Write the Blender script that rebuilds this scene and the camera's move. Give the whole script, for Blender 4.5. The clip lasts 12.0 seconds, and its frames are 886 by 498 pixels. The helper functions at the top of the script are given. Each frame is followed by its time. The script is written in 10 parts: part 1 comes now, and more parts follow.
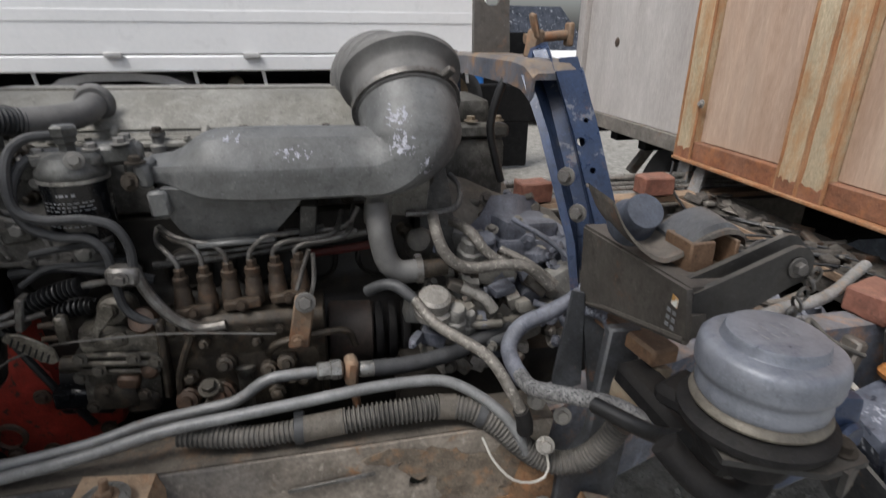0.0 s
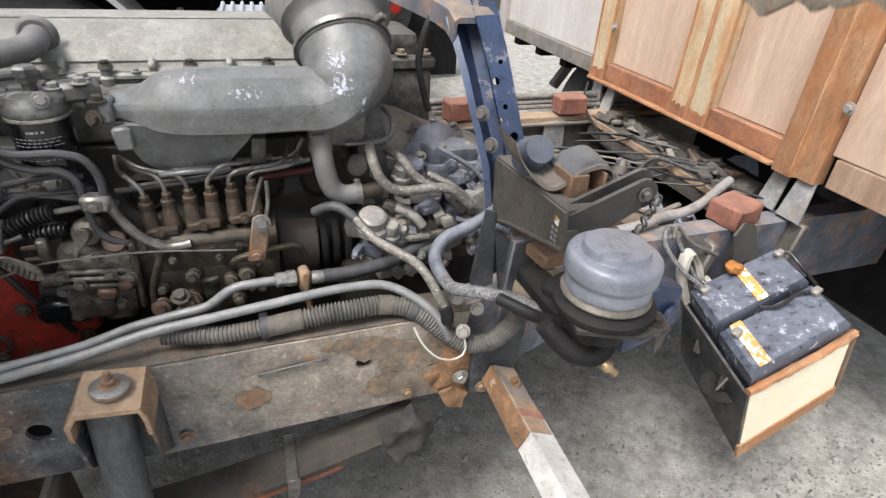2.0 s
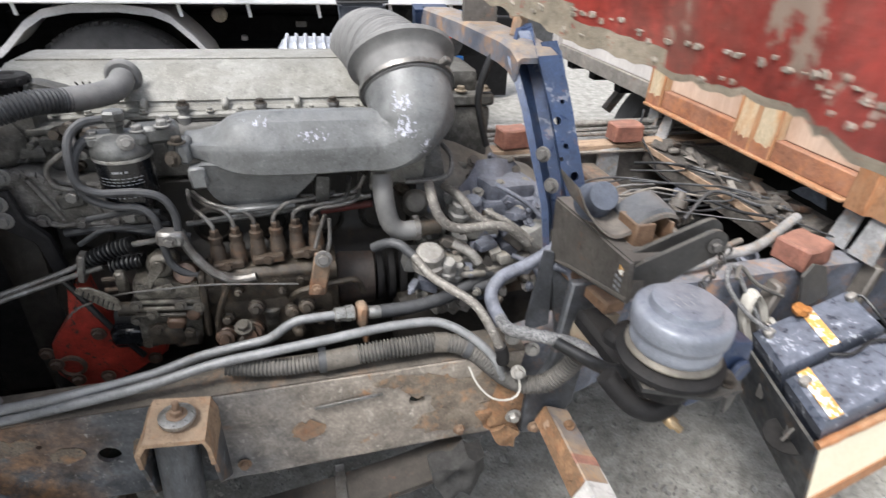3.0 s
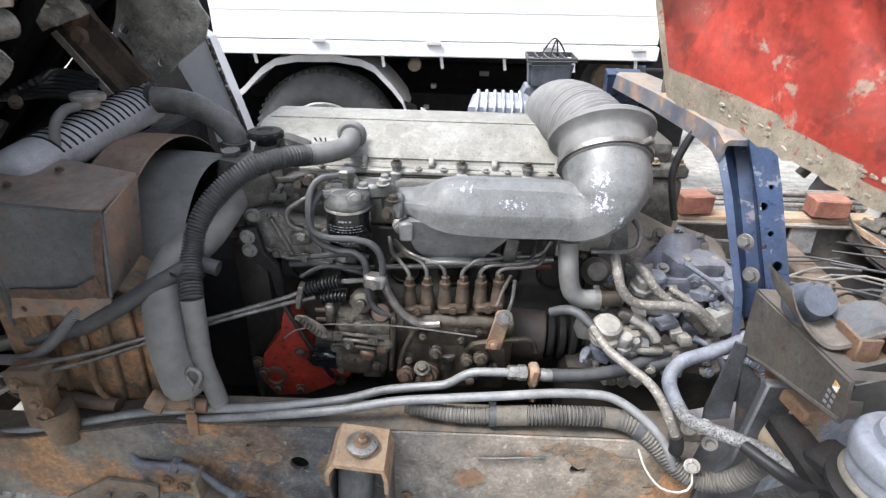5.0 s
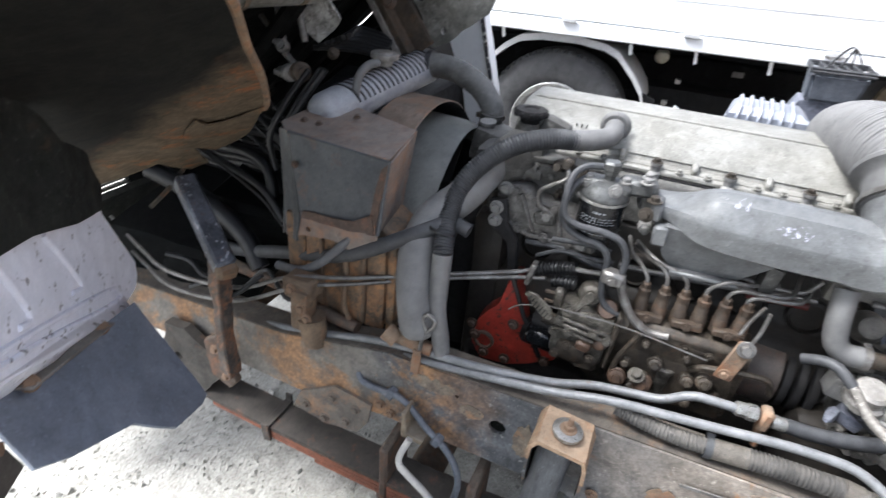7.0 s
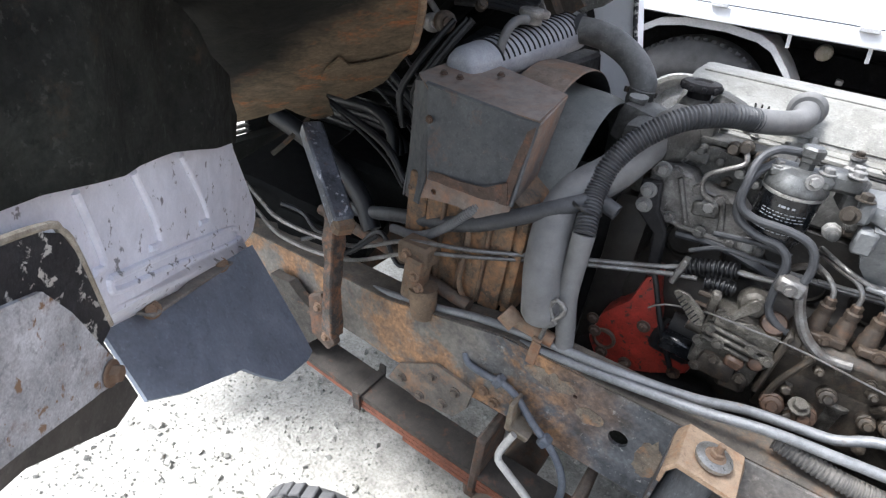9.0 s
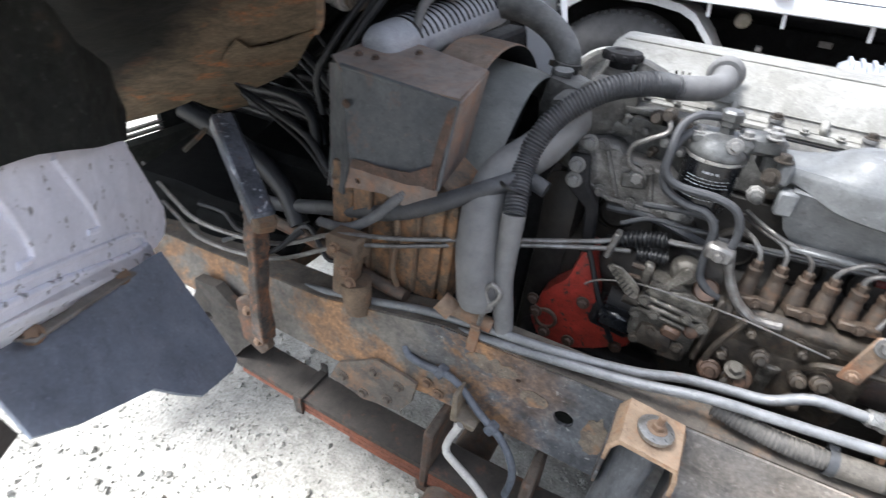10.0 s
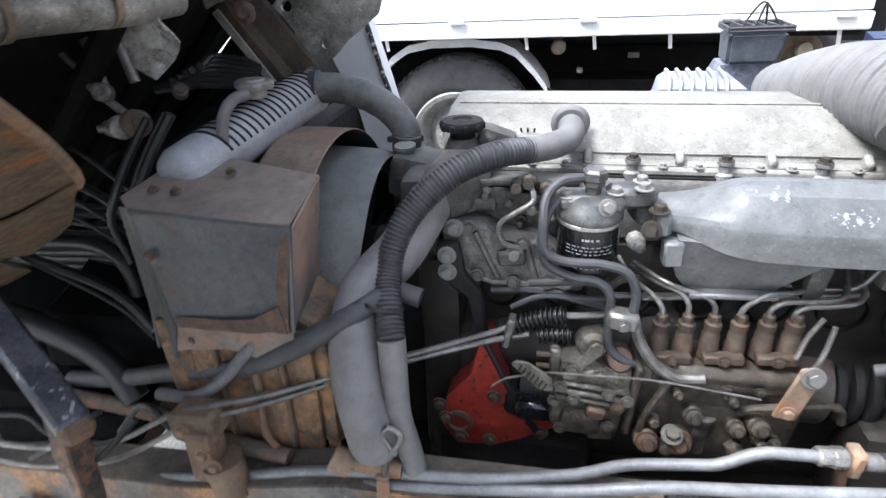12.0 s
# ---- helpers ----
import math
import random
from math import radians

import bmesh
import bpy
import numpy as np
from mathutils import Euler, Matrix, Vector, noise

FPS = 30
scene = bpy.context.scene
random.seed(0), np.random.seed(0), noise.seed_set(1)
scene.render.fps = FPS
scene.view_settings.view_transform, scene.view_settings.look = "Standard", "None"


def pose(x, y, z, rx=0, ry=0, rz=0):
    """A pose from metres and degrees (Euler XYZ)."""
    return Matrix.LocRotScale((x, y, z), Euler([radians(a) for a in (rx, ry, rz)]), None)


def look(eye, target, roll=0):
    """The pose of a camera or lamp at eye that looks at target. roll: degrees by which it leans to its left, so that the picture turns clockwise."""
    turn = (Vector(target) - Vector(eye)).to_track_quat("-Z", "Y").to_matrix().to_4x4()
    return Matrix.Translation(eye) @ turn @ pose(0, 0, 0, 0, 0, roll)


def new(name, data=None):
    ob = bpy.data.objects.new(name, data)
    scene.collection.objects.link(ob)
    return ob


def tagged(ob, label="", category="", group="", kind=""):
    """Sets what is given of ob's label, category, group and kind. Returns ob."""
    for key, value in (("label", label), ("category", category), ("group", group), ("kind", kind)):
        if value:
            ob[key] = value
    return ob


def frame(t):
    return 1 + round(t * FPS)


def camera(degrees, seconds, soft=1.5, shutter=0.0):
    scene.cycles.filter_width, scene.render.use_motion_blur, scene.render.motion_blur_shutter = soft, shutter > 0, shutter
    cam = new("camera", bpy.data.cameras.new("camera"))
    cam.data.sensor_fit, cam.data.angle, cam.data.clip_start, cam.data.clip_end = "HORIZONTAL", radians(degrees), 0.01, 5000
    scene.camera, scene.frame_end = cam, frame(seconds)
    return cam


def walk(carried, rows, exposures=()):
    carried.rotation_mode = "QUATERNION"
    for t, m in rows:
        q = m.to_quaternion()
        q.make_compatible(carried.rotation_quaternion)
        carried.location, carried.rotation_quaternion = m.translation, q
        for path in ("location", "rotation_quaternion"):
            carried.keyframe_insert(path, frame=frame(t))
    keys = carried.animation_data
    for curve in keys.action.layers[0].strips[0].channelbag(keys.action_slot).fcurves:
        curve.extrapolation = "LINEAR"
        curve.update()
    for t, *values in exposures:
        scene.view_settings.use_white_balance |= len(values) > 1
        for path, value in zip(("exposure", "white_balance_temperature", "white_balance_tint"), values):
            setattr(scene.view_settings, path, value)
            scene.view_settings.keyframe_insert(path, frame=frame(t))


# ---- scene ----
from mathutils import geometry

cam = camera(78.6, 12.0, soft=1.3, shutter=0.4)
PATH = [
    (0, (0.488, 0.578, 1.547), (0.88, 2.392, 0.802), 0.8),
    (0.5, (0.49, 0.569, 1.544), (0.992, 2.285, 0.646), 4.1),
    (1, (0.5, 0.553, 1.574), (1.188, 2.206, 0.682), 6.1),
    (1.5, (0.471, 0.497, 1.614), (1.148, 2.169, 0.75), 6.2),
    (2, (0.446, 0.43, 1.657), (1.046, 2.024, 0.609), 3.9),
    (2.5, (0.427, 0.427, 1.689), (0.98, 2.057, 0.671), 4.0),
    (3, (0.421, 0.463, 1.701), (0.877, 2.126, 0.688), 2.7),
    (3.5, (0.385, 0.558, 1.677), (0.642, 2.327, 0.779), 2.4),
    (5.5, (0.321, 0.414, 1.814), (0.208, 2.181, 0.885), 2.3),
    (6, (0.297, 0.383, 1.829), (0.058, 2.142, 0.906), 4.2),
    (6.5, (0.23, 0.386, 1.817), (-0.263, 2.106, 0.922), 4.7),
    (7, (0.181, 0.416, 1.788), (-0.459, 2.014, 0.77), 4.7),
    (7.5, (0.142, 0.423, 1.762), (-0.657, 1.915, 0.696), 5.4),
    (9.5, (0.042, 0.454, 1.667), (-0.834, 1.9, 0.598), 7.0),
    (10, (0.068, 0.499, 1.663), (-0.642, 2.017, 0.571), 6.0),
    (10.5, (0.093, 0.528, 1.66), (-0.481, 2.101, 0.567), 4.3),
    (11, (0.104, 0.538, 1.684), (-0.318, 2.235, 0.715), 3.4),
    (11.5, (0.072, 0.571, 1.678), (-0.328, 2.305, 0.765), 0.8),
    (12, (0.028, 0.71, 1.691), (-0.333, 2.437, 0.75), -2.4),
]
EXPOSURES = [(0.0, 0.09, 6400, 10), (0.5, 0.35, 6400, 10), (1.0, 0.80, 6450, 10), (1.5, 0.97, 6450, 10), (2.0, 1.04, 6450, 10), (2.5, 1.12, 6350, 10), (3.5, 1.17, 6250, 10), (5.5, 1.6, 6100, 10), (6.0, 1.56, 6050, 10), (7.0, 1.64, 6000, 10), (9.5, 1.76, 5950, 10), (10.0, 1.78, 5950, 10), (11.0, 1.86, 5900, 10), (12.0, 1.87, 5850, 10)]
walk(cam, [(t, look(eye, target, roll)) for t, eye, target, roll in PATH], EXPOSURES)

# ---------------------------------------------------------------- light
world = bpy.data.worlds.new("sky")
scene.world = world
world.use_nodes = True
wn = world.node_tree.nodes
sky = wn.new("ShaderNodeTexSky")
sky.sky_type = "NISHITA"
sky.sun_disc = False
sky.sun_elevation = radians(56)
sky.sun_rotation = radians(239)
sky.air_density, sky.dust_density, sky.ozone_density = 1.0, 4.0, 1.0
hsv = wn.new("ShaderNodeHueSaturation")
hsv.inputs["Saturation"].default_value = 0.45
world.node_tree.links.new(sky.outputs[0], hsv.inputs["Color"])
world.node_tree.links.new(hsv.outputs[0], wn["Background"].inputs[0])
wn["Background"].inputs[1].default_value = 0.135
sun = new("sun", bpy.data.lights.new("sun", "SUN"))
sun.data.energy, sun.data.angle, sun.data.color = 2.2, radians(20), (1.0, 0.97, 0.93)
sun.matrix_world = look((-1.5, -0.9, 2.6), (0, 0, 0))
sun.location = (-6, -9, 14)

# ---------------------------------------------------------------- materials
def ramp(nt, fac, lo, hi, a=(0, 0, 0, 1), b=(1, 1, 1, 1)):
    r = nt.nodes.new("ShaderNodeValToRGB")
    r.color_ramp.elements[0].position, r.color_ramp.elements[1].position = lo, hi
    r.color_ramp.elements[0].color, r.color_ramp.elements[1].color = a, b
    nt.links.new(fac, r.inputs[0])
    return r.outputs[0]


def mixed(nt, fac, a, b, how="MIX"):
    m = nt.nodes.new("ShaderNodeMix")
    m.data_type, m.blend_type = "RGBA", how
    for sock, v in ((m.inputs[0], fac), (m.inputs[6], a), (m.inputs[7], b)):
        if hasattr(v, "links"):
            nt.links.new(v, sock)
        elif sock.type == "VALUE":
            sock.default_value = v
        else:
            sock.default_value = (*v, 1)
    return m.outputs[2]


def grain(nt, coord, scale, detail=5.0, rough=0.6, distort=0.0):
    n = nt.nodes.new("ShaderNodeTexNoise")
    n.inputs["Scale"].default_value, n.inputs["Detail"].default_value = scale, detail
    n.inputs["Roughness"].default_value, n.inputs["Distortion"].default_value = rough, distort
    nt.links.new(coord, n.inputs["Vector"])
    return n.outputs["Fac"]


DUST = (0.30, 0.27, 0.225)
RUST = (0.19, 0.088, 0.042)


def mat(name, col, rough=0.6, metal=0.0, dark=None, rust=0.0, dust=0.0, scale=9.0, bump=0.25, chips=None, chip=0.0,
        rustcol=RUST, dustcol=DUST, stretch=None, tiny=0.24, spec=0.5, mottle=0.45):
    """Worn paint, metal or rubber: blotches, fine grain, rust, chips and settled dust."""
    m = bpy.data.materials.new(name)
    m.use_nodes = True
    nt = m.node_tree
    b = nt.nodes["Principled BSDF"]
    tc = nt.nodes.new("ShaderNodeTexCoord").outputs["Object"]
    if stretch:
        mp = nt.nodes.new("ShaderNodeMapping")
        mp.inputs["Scale"].default_value = stretch
        nt.links.new(tc, mp.inputs[0])
        tc = mp.outputs[0]
    big, mid, fine = grain(nt, tc, scale), grain(nt, tc, scale * 4.1, 6, 0.65, 0.3), grain(nt, tc, scale * 26, 3)
    dark = dark or tuple(c * 0.62 for c in col)
    c = mixed(nt, ramp(nt, big, 0.35, 0.68), dark, col)
    c = mixed(nt, ramp(nt, fine, 0.35, 0.75), c, mixed(nt, 0.2, c, tuple(min(1, v * 1.5 + 0.01) for v in col)))
    if mottle > 0:
        m2 = grain(nt, tc, scale * 2.2, 9, 0.72, 0.4)
        c = mixed(nt, ramp(nt, m2, 0.40, 0.62, (mottle,) * 3 + (1,), (0, 0, 0, 1)), c, tuple(v * 0.42 for v in dark))
        c = mixed(nt, ramp(nt, m2, 0.56, 0.72, (0, 0, 0, 1), (mottle * 0.5,) * 3 + (1,)), c, tuple(min(0.9, v * 1.5 + 0.02) for v in col))
    if mottle > 0.3:
        c = mixed(nt, ramp(nt, grain(nt, tc, scale * 7, 6, 0.7, 0.2), 0.36, 0.45, (min(0.75, mottle),) * 3 + (1,), (0, 0, 0, 1)), c, tuple(v * 0.3 for v in dark))
        c = mixed(nt, ramp(nt, grain(nt, tc, scale * 17, 3, 0.6), 0.62, 0.68, (0, 0, 0, 1), (mottle * 0.55,) * 3 + (1,)), c, tuple(min(0.85, v * 1.7 + 0.03) for v in col))
    if tiny > 0:
        c = mixed(nt, 1.0, c, ramp(nt, grain(nt, tc, scale * 32, 4, 0.65), 0.3, 0.7, (1 - tiny,) * 3 + (1,), (1 + tiny * 0.5,) * 3 + (1,)), "MULTIPLY")
    rsock = None
    if chip > 0:
        f = ramp(nt, mid, 0.62 - 0.25 * chip, 0.66 - 0.25 * chip)
        c = mixed(nt, f, c, chips or (0.5, 0.5, 0.5))
    if rust > 0:
        wob = grain(nt, tc, scale * 1.7, 9, 0.74, 0.15)
        f = ramp(nt, wob, 0.63 - 0.36 * rust, 0.82 - 0.30 * rust)
        rc = mixed(nt, mid, tuple(v * 0.45 for v in rustcol), tuple(min(1, v * 1.7) for v in rustcol))
        c = mixed(nt, f, c, rc)
        rsock = f
    if dust > 0:
        g = nt.nodes.new("ShaderNodeNewGeometry")
        sp = nt.nodes.new("ShaderNodeSeparateXYZ")
        nt.links.new(g.outputs["Normal"], sp.inputs[0])
        up = ramp(nt, sp.outputs[2], 0.0, 0.95)
        mul = nt.nodes.new("ShaderNodeMath")
        mul.operation = "MULTIPLY"
        nt.links.new(up, mul.inputs[0])
        nt.links.new(ramp(nt, mid, 0.25, 0.6), mul.inputs[1])
        add = nt.nodes.new("ShaderNodeMath")
        add.operation, add.use_clamp = "MULTIPLY_ADD", True
        nt.links.new(mul.outputs[0], add.inputs[0])
        add.inputs[1].default_value = dust
        nt.links.new(ramp(nt, big, 0.3, 0.8, (0, 0, 0, 1), (dust * 0.55,) * 3 + (1,)), add.inputs[2])
        c = mixed(nt, add.outputs[0], c, dustcol)
    nt.links.new(c, b.inputs["Base Color"])
    b.inputs["Metallic"].default_value = metal
    b.inputs["Specular IOR Level"].default_value = spec
    lo, hi = max(0.04, rough - 0.14), min(1, rough + 0.16)
    rr = ramp(nt, mid, 0.3, 0.7, (lo,) * 3 + (1,), (hi,) * 3 + (1,))
    if rsock is not None:
        rr = mixed(nt, rsock, rr, (0.9, 0.9, 0.9))
    nt.links.new(rr, b.inputs["Roughness"])
    if bump:
        h = mixed(nt, 0.3, mid, fine)
        bp = nt.nodes.new("ShaderNodeBump")
        bp.inputs["Strength"].default_value, bp.inputs["Distance"].default_value = bump, 0.0035
        nt.links.new(h, bp.inputs["Height"])
        nt.links.new(bp.outputs[0], b.inputs["Normal"])
    return m


M_ALU = mat("cast_aluminium_dusty", (0.25, 0.25, 0.245), 0.55, 0.25, rust=0.0, dust=0.45, scale=11, bump=0.35, dustcol=(0.42, 0.40, 0.36), mottle=0.6)
M_COVER = mat("valve_cover_silver", (0.305, 0.30, 0.275), 0.52, 0.0, dark=(0.205, 0.196, 0.168), dust=0.2, scale=10, bump=0.45, dustcol=(0.37, 0.36, 0.325), mottle=0.48)
M_INTAKE = mat("intake_grey_paint", (0.155, 0.162, 0.166), 0.48, 0.15, dark=(0.100, 0.103, 0.103), dust=0.22, scale=10, bump=0.3, tiny=0.14, dustcol=(0.30, 0.30, 0.292), mottle=0.42)
M_BLOCK = mat("engine_block_oily", (0.024, 0.021, 0.018), 0.5, 0.1, dark=(0.008, 0.007, 0.006), rust=0.15, rustcol=(0.07, 0.045, 0.028), dust=0.10, scale=16, bump=0.6, dustcol=(0.17, 0.14, 0.105))
M_HEAD = mat("cylinder_head_grimy", (0.115, 0.115, 0.108), 0.55, 0.15, dark=(0.024, 0.023, 0.021), dust=0.3, scale=18, bump=0.6, dustcol=(0.27, 0.255, 0.225), mottle=0.8)
M_PUMP = mat("pump_casting", (0.072, 0.058, 0.042), 0.5, 0.25, dark=(0.018, 0.015, 0.012), rust=0.25, rustcol=(0.095, 0.055, 0.032), dust=0.18, scale=20, bump=0.6, dustcol=(0.17, 0.14, 0.105), mottle=0.7)
M_PUMPLIGHT = mat("pump_alloy", (0.26, 0.245, 0.215), 0.42, 0.5, dark=(0.055, 0.048, 0.038), dust=0.2, dustcol=(0.22, 0.195, 0.155), scale=22, bump=0.5, mottle=0.75)
M_RED = mat("red_engine_paint", (0.50, 0.040, 0.022), 0.42, 0, dark=(0.24, 0.02, 0.012), chips=(0.045, 0.028, 0.022), chip=0.16, dust=0.1, scale=14, bump=0.4, mottle=0.4)
M_HOSE = mat("rubber_hose_dusty", (0.038, 0.041, 0.047), 0.55, 0, dust=0.24, scale=18, bump=0.25, dustcol=(0.19, 0.188, 0.185), mottle=0.45)
M_HOSEL = mat("rubber_hose_grey", (0.15, 0.15, 0.15), 0.65, 0, dark=(0.10, 0.10, 0.098), tiny=0.08, dust=0.3, scale=16, bump=0.2, dustcol=(0.30, 0.29, 0.275), mottle=0.2)
M_BLACK = mat("black_rubber", (0.014, 0.014, 0.016), 0.65, 0, dust=0.05, scale=14, bump=0.25, spec=0.2)
M_WIRE = mat("dark_wiring", (0.010, 0.0105, 0.012), 0.45, 0, dust=0.06, scale=30, bump=0.1, spec=0.5, dustcol=(0.12, 0.12, 0.12))
M_STEEL = mat("dirty_steel_pipe", (0.25, 0.255, 0.26), 0.42, 0.6, dark=(0.12, 0.11, 0.1), rust=0.1, dust=0.3, scale=22, bump=0.25, mottle=0.55)
M_GALV = mat("matt_galvanised_pipe", (0.215, 0.223, 0.23), 0.5, 0.25, dark=(0.14, 0.145, 0.15), rust=0.06, dust=0.3, scale=16, bump=0.2, dustcol=(0.40, 0.395, 0.385), mottle=0.35)
M_BRIGHT = mat("zinc_fitting", (0.52, 0.52, 0.5), 0.35, 0.7, dark=(0.28, 0.27, 0.25), dust=0.15, scale=25, bump=0.15)
M_RAIL = mat("chassis_rail_paint", (0.055, 0.064, 0.078), 0.5, 0.1, dark=(0.022, 0.025, 0.030), rust=0.40, rustcol=(0.33, 0.185, 0.095), dust=0.38, scale=4.2, bump=0.6, dustcol=(0.25, 0.235, 0.21), mottle=0.6, chips=(0.18, 0.195, 0.22), chip=0.10)
def rail_paint():
    m = bpy.data.materials.new("rail_paint_and_mud")
    m.use_nodes = True
    nt = m.node_tree
    b = nt.nodes["Principled BSDF"]
    tc = nt.nodes.new("ShaderNodeTexCoord").outputs["Object"]
    sp = nt.nodes.new("ShaderNodeSeparateXYZ")
    nt.links.new(tc, sp.inputs[0])

    def along(amount, lo, hi, n):
        a = nt.nodes.new("ShaderNodeMath")
        a.operation = "MULTIPLY_ADD"
        nt.links.new(n, a.inputs[0])
        a.inputs[1].default_value = amount
        nt.links.new(sp.outputs[0], a.inputs[2])
        return ramp(nt, a.outputs[0], lo, hi)
    big, mid, fine = grain(nt, tc, 5, 7, 0.66, 0.3), grain(nt, tc, 19, 8, 0.7, 0.3), grain(nt, tc, 120, 4, 0.6)
    paint = mixed(nt, ramp(nt, mid, 0.36, 0.68), (0.030, 0.033, 0.037), (0.135, 0.142, 0.152))
    paint = mixed(nt, ramp(nt, grain(nt, tc, 70, 5, 0.7), 0.60, 0.70), paint, (0.30, 0.30, 0.295))
    dirty = mixed(nt, ramp(nt, mid, 0.32, 0.70), (0.070, 0.064, 0.056), (0.225, 0.205, 0.178))
    flake = grain(nt, tc, 4.6, 11, 0.70, 0.35)
    orange = mixed(nt, ramp(nt, mid, 0.3, 0.7), (0.12, 0.07, 0.038), (0.45, 0.25, 0.12))
    orange = mixed(nt, ramp(nt, fine, 0.3, 0.7, (0.35,) * 3 + (1,), (0, 0, 0, 1)), orange, (0.05, 0.03, 0.02))
    front = along(0.5, 0.10, 0.30, big)
    ahead = nt.nodes.new("ShaderNodeMath")
    ahead.operation = "SUBTRACT"
    nt.links.new(big, ahead.inputs[0])
    nt.links.new(sp.outputs[0], ahead.inputs[1])
    rusty = mixed(nt, ramp(nt, flake, 0.44, 0.52), mixed(nt, ramp(nt, ahead.outputs[0], 0.72, 0.92), paint, dirty), orange)
    scarce = mixed(nt, ramp(nt, flake, 0.60, 0.68), paint, orange)
    bare = mixed(nt, front, rusty, scarce)
    mud = mixed(nt, ramp(nt, mid, 0.3, 0.72), (0.125, 0.108, 0.09), (0.36, 0.315, 0.265))
    mud = mixed(nt, ramp(nt, grain(nt, tc, 55, 6, 0.7), 0.58, 0.70), mud, (0.46, 0.41, 0.35))
    mud = mixed(nt, ramp(nt, grain(nt, tc, 11, 9, 0.72, 0.2), 0.58, 0.66), mud, (0.30, 0.165, 0.085))
    c = mixed(nt, along(0.55, 0.42, 0.72, big), bare, mud)
    c = mixed(nt, 1.0, c, ramp(nt, fine, 0.3, 0.7, (0.7,) * 3 + (1,), (1.15,) * 3 + (1,)), "MULTIPLY")
    nt.links.new(c, b.inputs["Base Color"])
    nt.links.new(ramp(nt, mid, 0.3, 0.7, (0.45,) * 3 + (1,), (0.9,) * 3 + (1,)), b.inputs["Roughness"])
    bp = nt.nodes.new("ShaderNodeBump")
    bp.inputs["Strength"].default_value, bp.inputs["Distance"].default_value = 0.7, 0.004
    nt.links.new(mixed(nt, 0.35, flake, fine), bp.inputs["Height"])
    nt.links.new(bp.outputs[0], b.inputs["Normal"])
    return m


def cab_rust():
    """Black underseal giving way to flaking rust towards the torn edge of the cab floor."""
    m = bpy.data.materials.new("underseal_to_rust")
    m.use_nodes = True
    nt = m.node_tree
    b = nt.nodes["Principled BSDF"]
    tc = nt.nodes.new("ShaderNodeTexCoord").outputs["Object"]
    dot = nt.nodes.new("ShaderNodeVectorMath")
    dot.operation = "DOT_PRODUCT"
    nt.links.new(tc, dot.inputs[0])
    dot.inputs[1].default_value = (0.03, 0.5, 0.0)
    big, mid, fine = grain(nt, tc, 7, 8, 0.7, 0.4), grain(nt, tc, 26, 8, 0.7, 0.3), grain(nt, tc, 130, 4, 0.6)
    a = nt.nodes.new("ShaderNodeMath")
    a.operation = "MULTIPLY_ADD"
    nt.links.new(big, a.inputs[0])
    a.inputs[1].default_value = 0.08
    nt.links.new(dot.outputs["Value"], a.inputs[2])
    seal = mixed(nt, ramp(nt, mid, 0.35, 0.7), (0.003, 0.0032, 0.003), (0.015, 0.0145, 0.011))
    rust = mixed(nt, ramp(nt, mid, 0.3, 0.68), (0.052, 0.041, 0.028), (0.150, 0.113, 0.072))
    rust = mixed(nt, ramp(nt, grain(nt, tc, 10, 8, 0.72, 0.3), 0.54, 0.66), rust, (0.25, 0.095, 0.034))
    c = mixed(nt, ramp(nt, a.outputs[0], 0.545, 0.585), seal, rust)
    c = mixed(nt, 1.0, c, ramp(nt, fine, 0.3, 0.7, (0.65,) * 3 + (1,), (1.15,) * 3 + (1,)), "MULTIPLY")
    nt.links.new(c, b.inputs["Base Color"])
    b.inputs["Roughness"].default_value = 0.85
    b.inputs["Specular IOR Level"].default_value = 0.2
    bp = nt.nodes.new("ShaderNodeBump")
    bp.inputs["Strength"].default_value, bp.inputs["Distance"].default_value = 0.8, 0.005
    nt.links.new(mixed(nt, 0.3, big, mid), bp.inputs["Height"])
    nt.links.new(bp.outputs[0], b.inputs["Normal"])
    return m


M_RAILMIX = rail_paint()
M_CABEDGE = cab_rust()
M_RIMRUST = mat("tan_rim_rust", (0.24, 0.165, 0.10), 0.85, 0, dark=(0.12, 0.08, 0.05), rust=0.35, rustcol=(0.28, 0.12, 0.045), scale=14, bump=0.5)
M_RAILTOP = mat("grimy_rail_top", (0.12, 0.10, 0.08), 0.8, 0, dark=(0.05, 0.043, 0.036), rust=0.25, rustcol=(0.19, 0.11, 0.06), dust=0.15, scale=10, bump=0.5, mottle=0.6)
M_PILLAR = mat("cream_pillar_paint", (0.62, 0.53, 0.38), 0.65, 0, dark=(0.48, 0.38, 0.24), rust=0.52, rustcol=(0.42, 0.21, 0.085), scale=6, bump=0.25, stretch=(1, 1, 0.35), mottle=0.3)
M_RUST = mat("rusty_steel", (0.25, 0.17, 0.11), 0.85, 0.0, dark=(0.12, 0.085, 0.06), rust=0.5, rustcol=(0.22, 0.095, 0.042), dust=0.45, scale=13, bump=0.6, dustcol=(0.36, 0.27, 0.19))
M_LEG = mat("pale_grey_flaking_foot", (0.36, 0.37, 0.385), 0.65, 0.1, dark=(0.20, 0.205, 0.21), rust=0.3, rustcol=(0.36, 0.22, 0.12), dust=0.3, scale=14, bump=0.4)
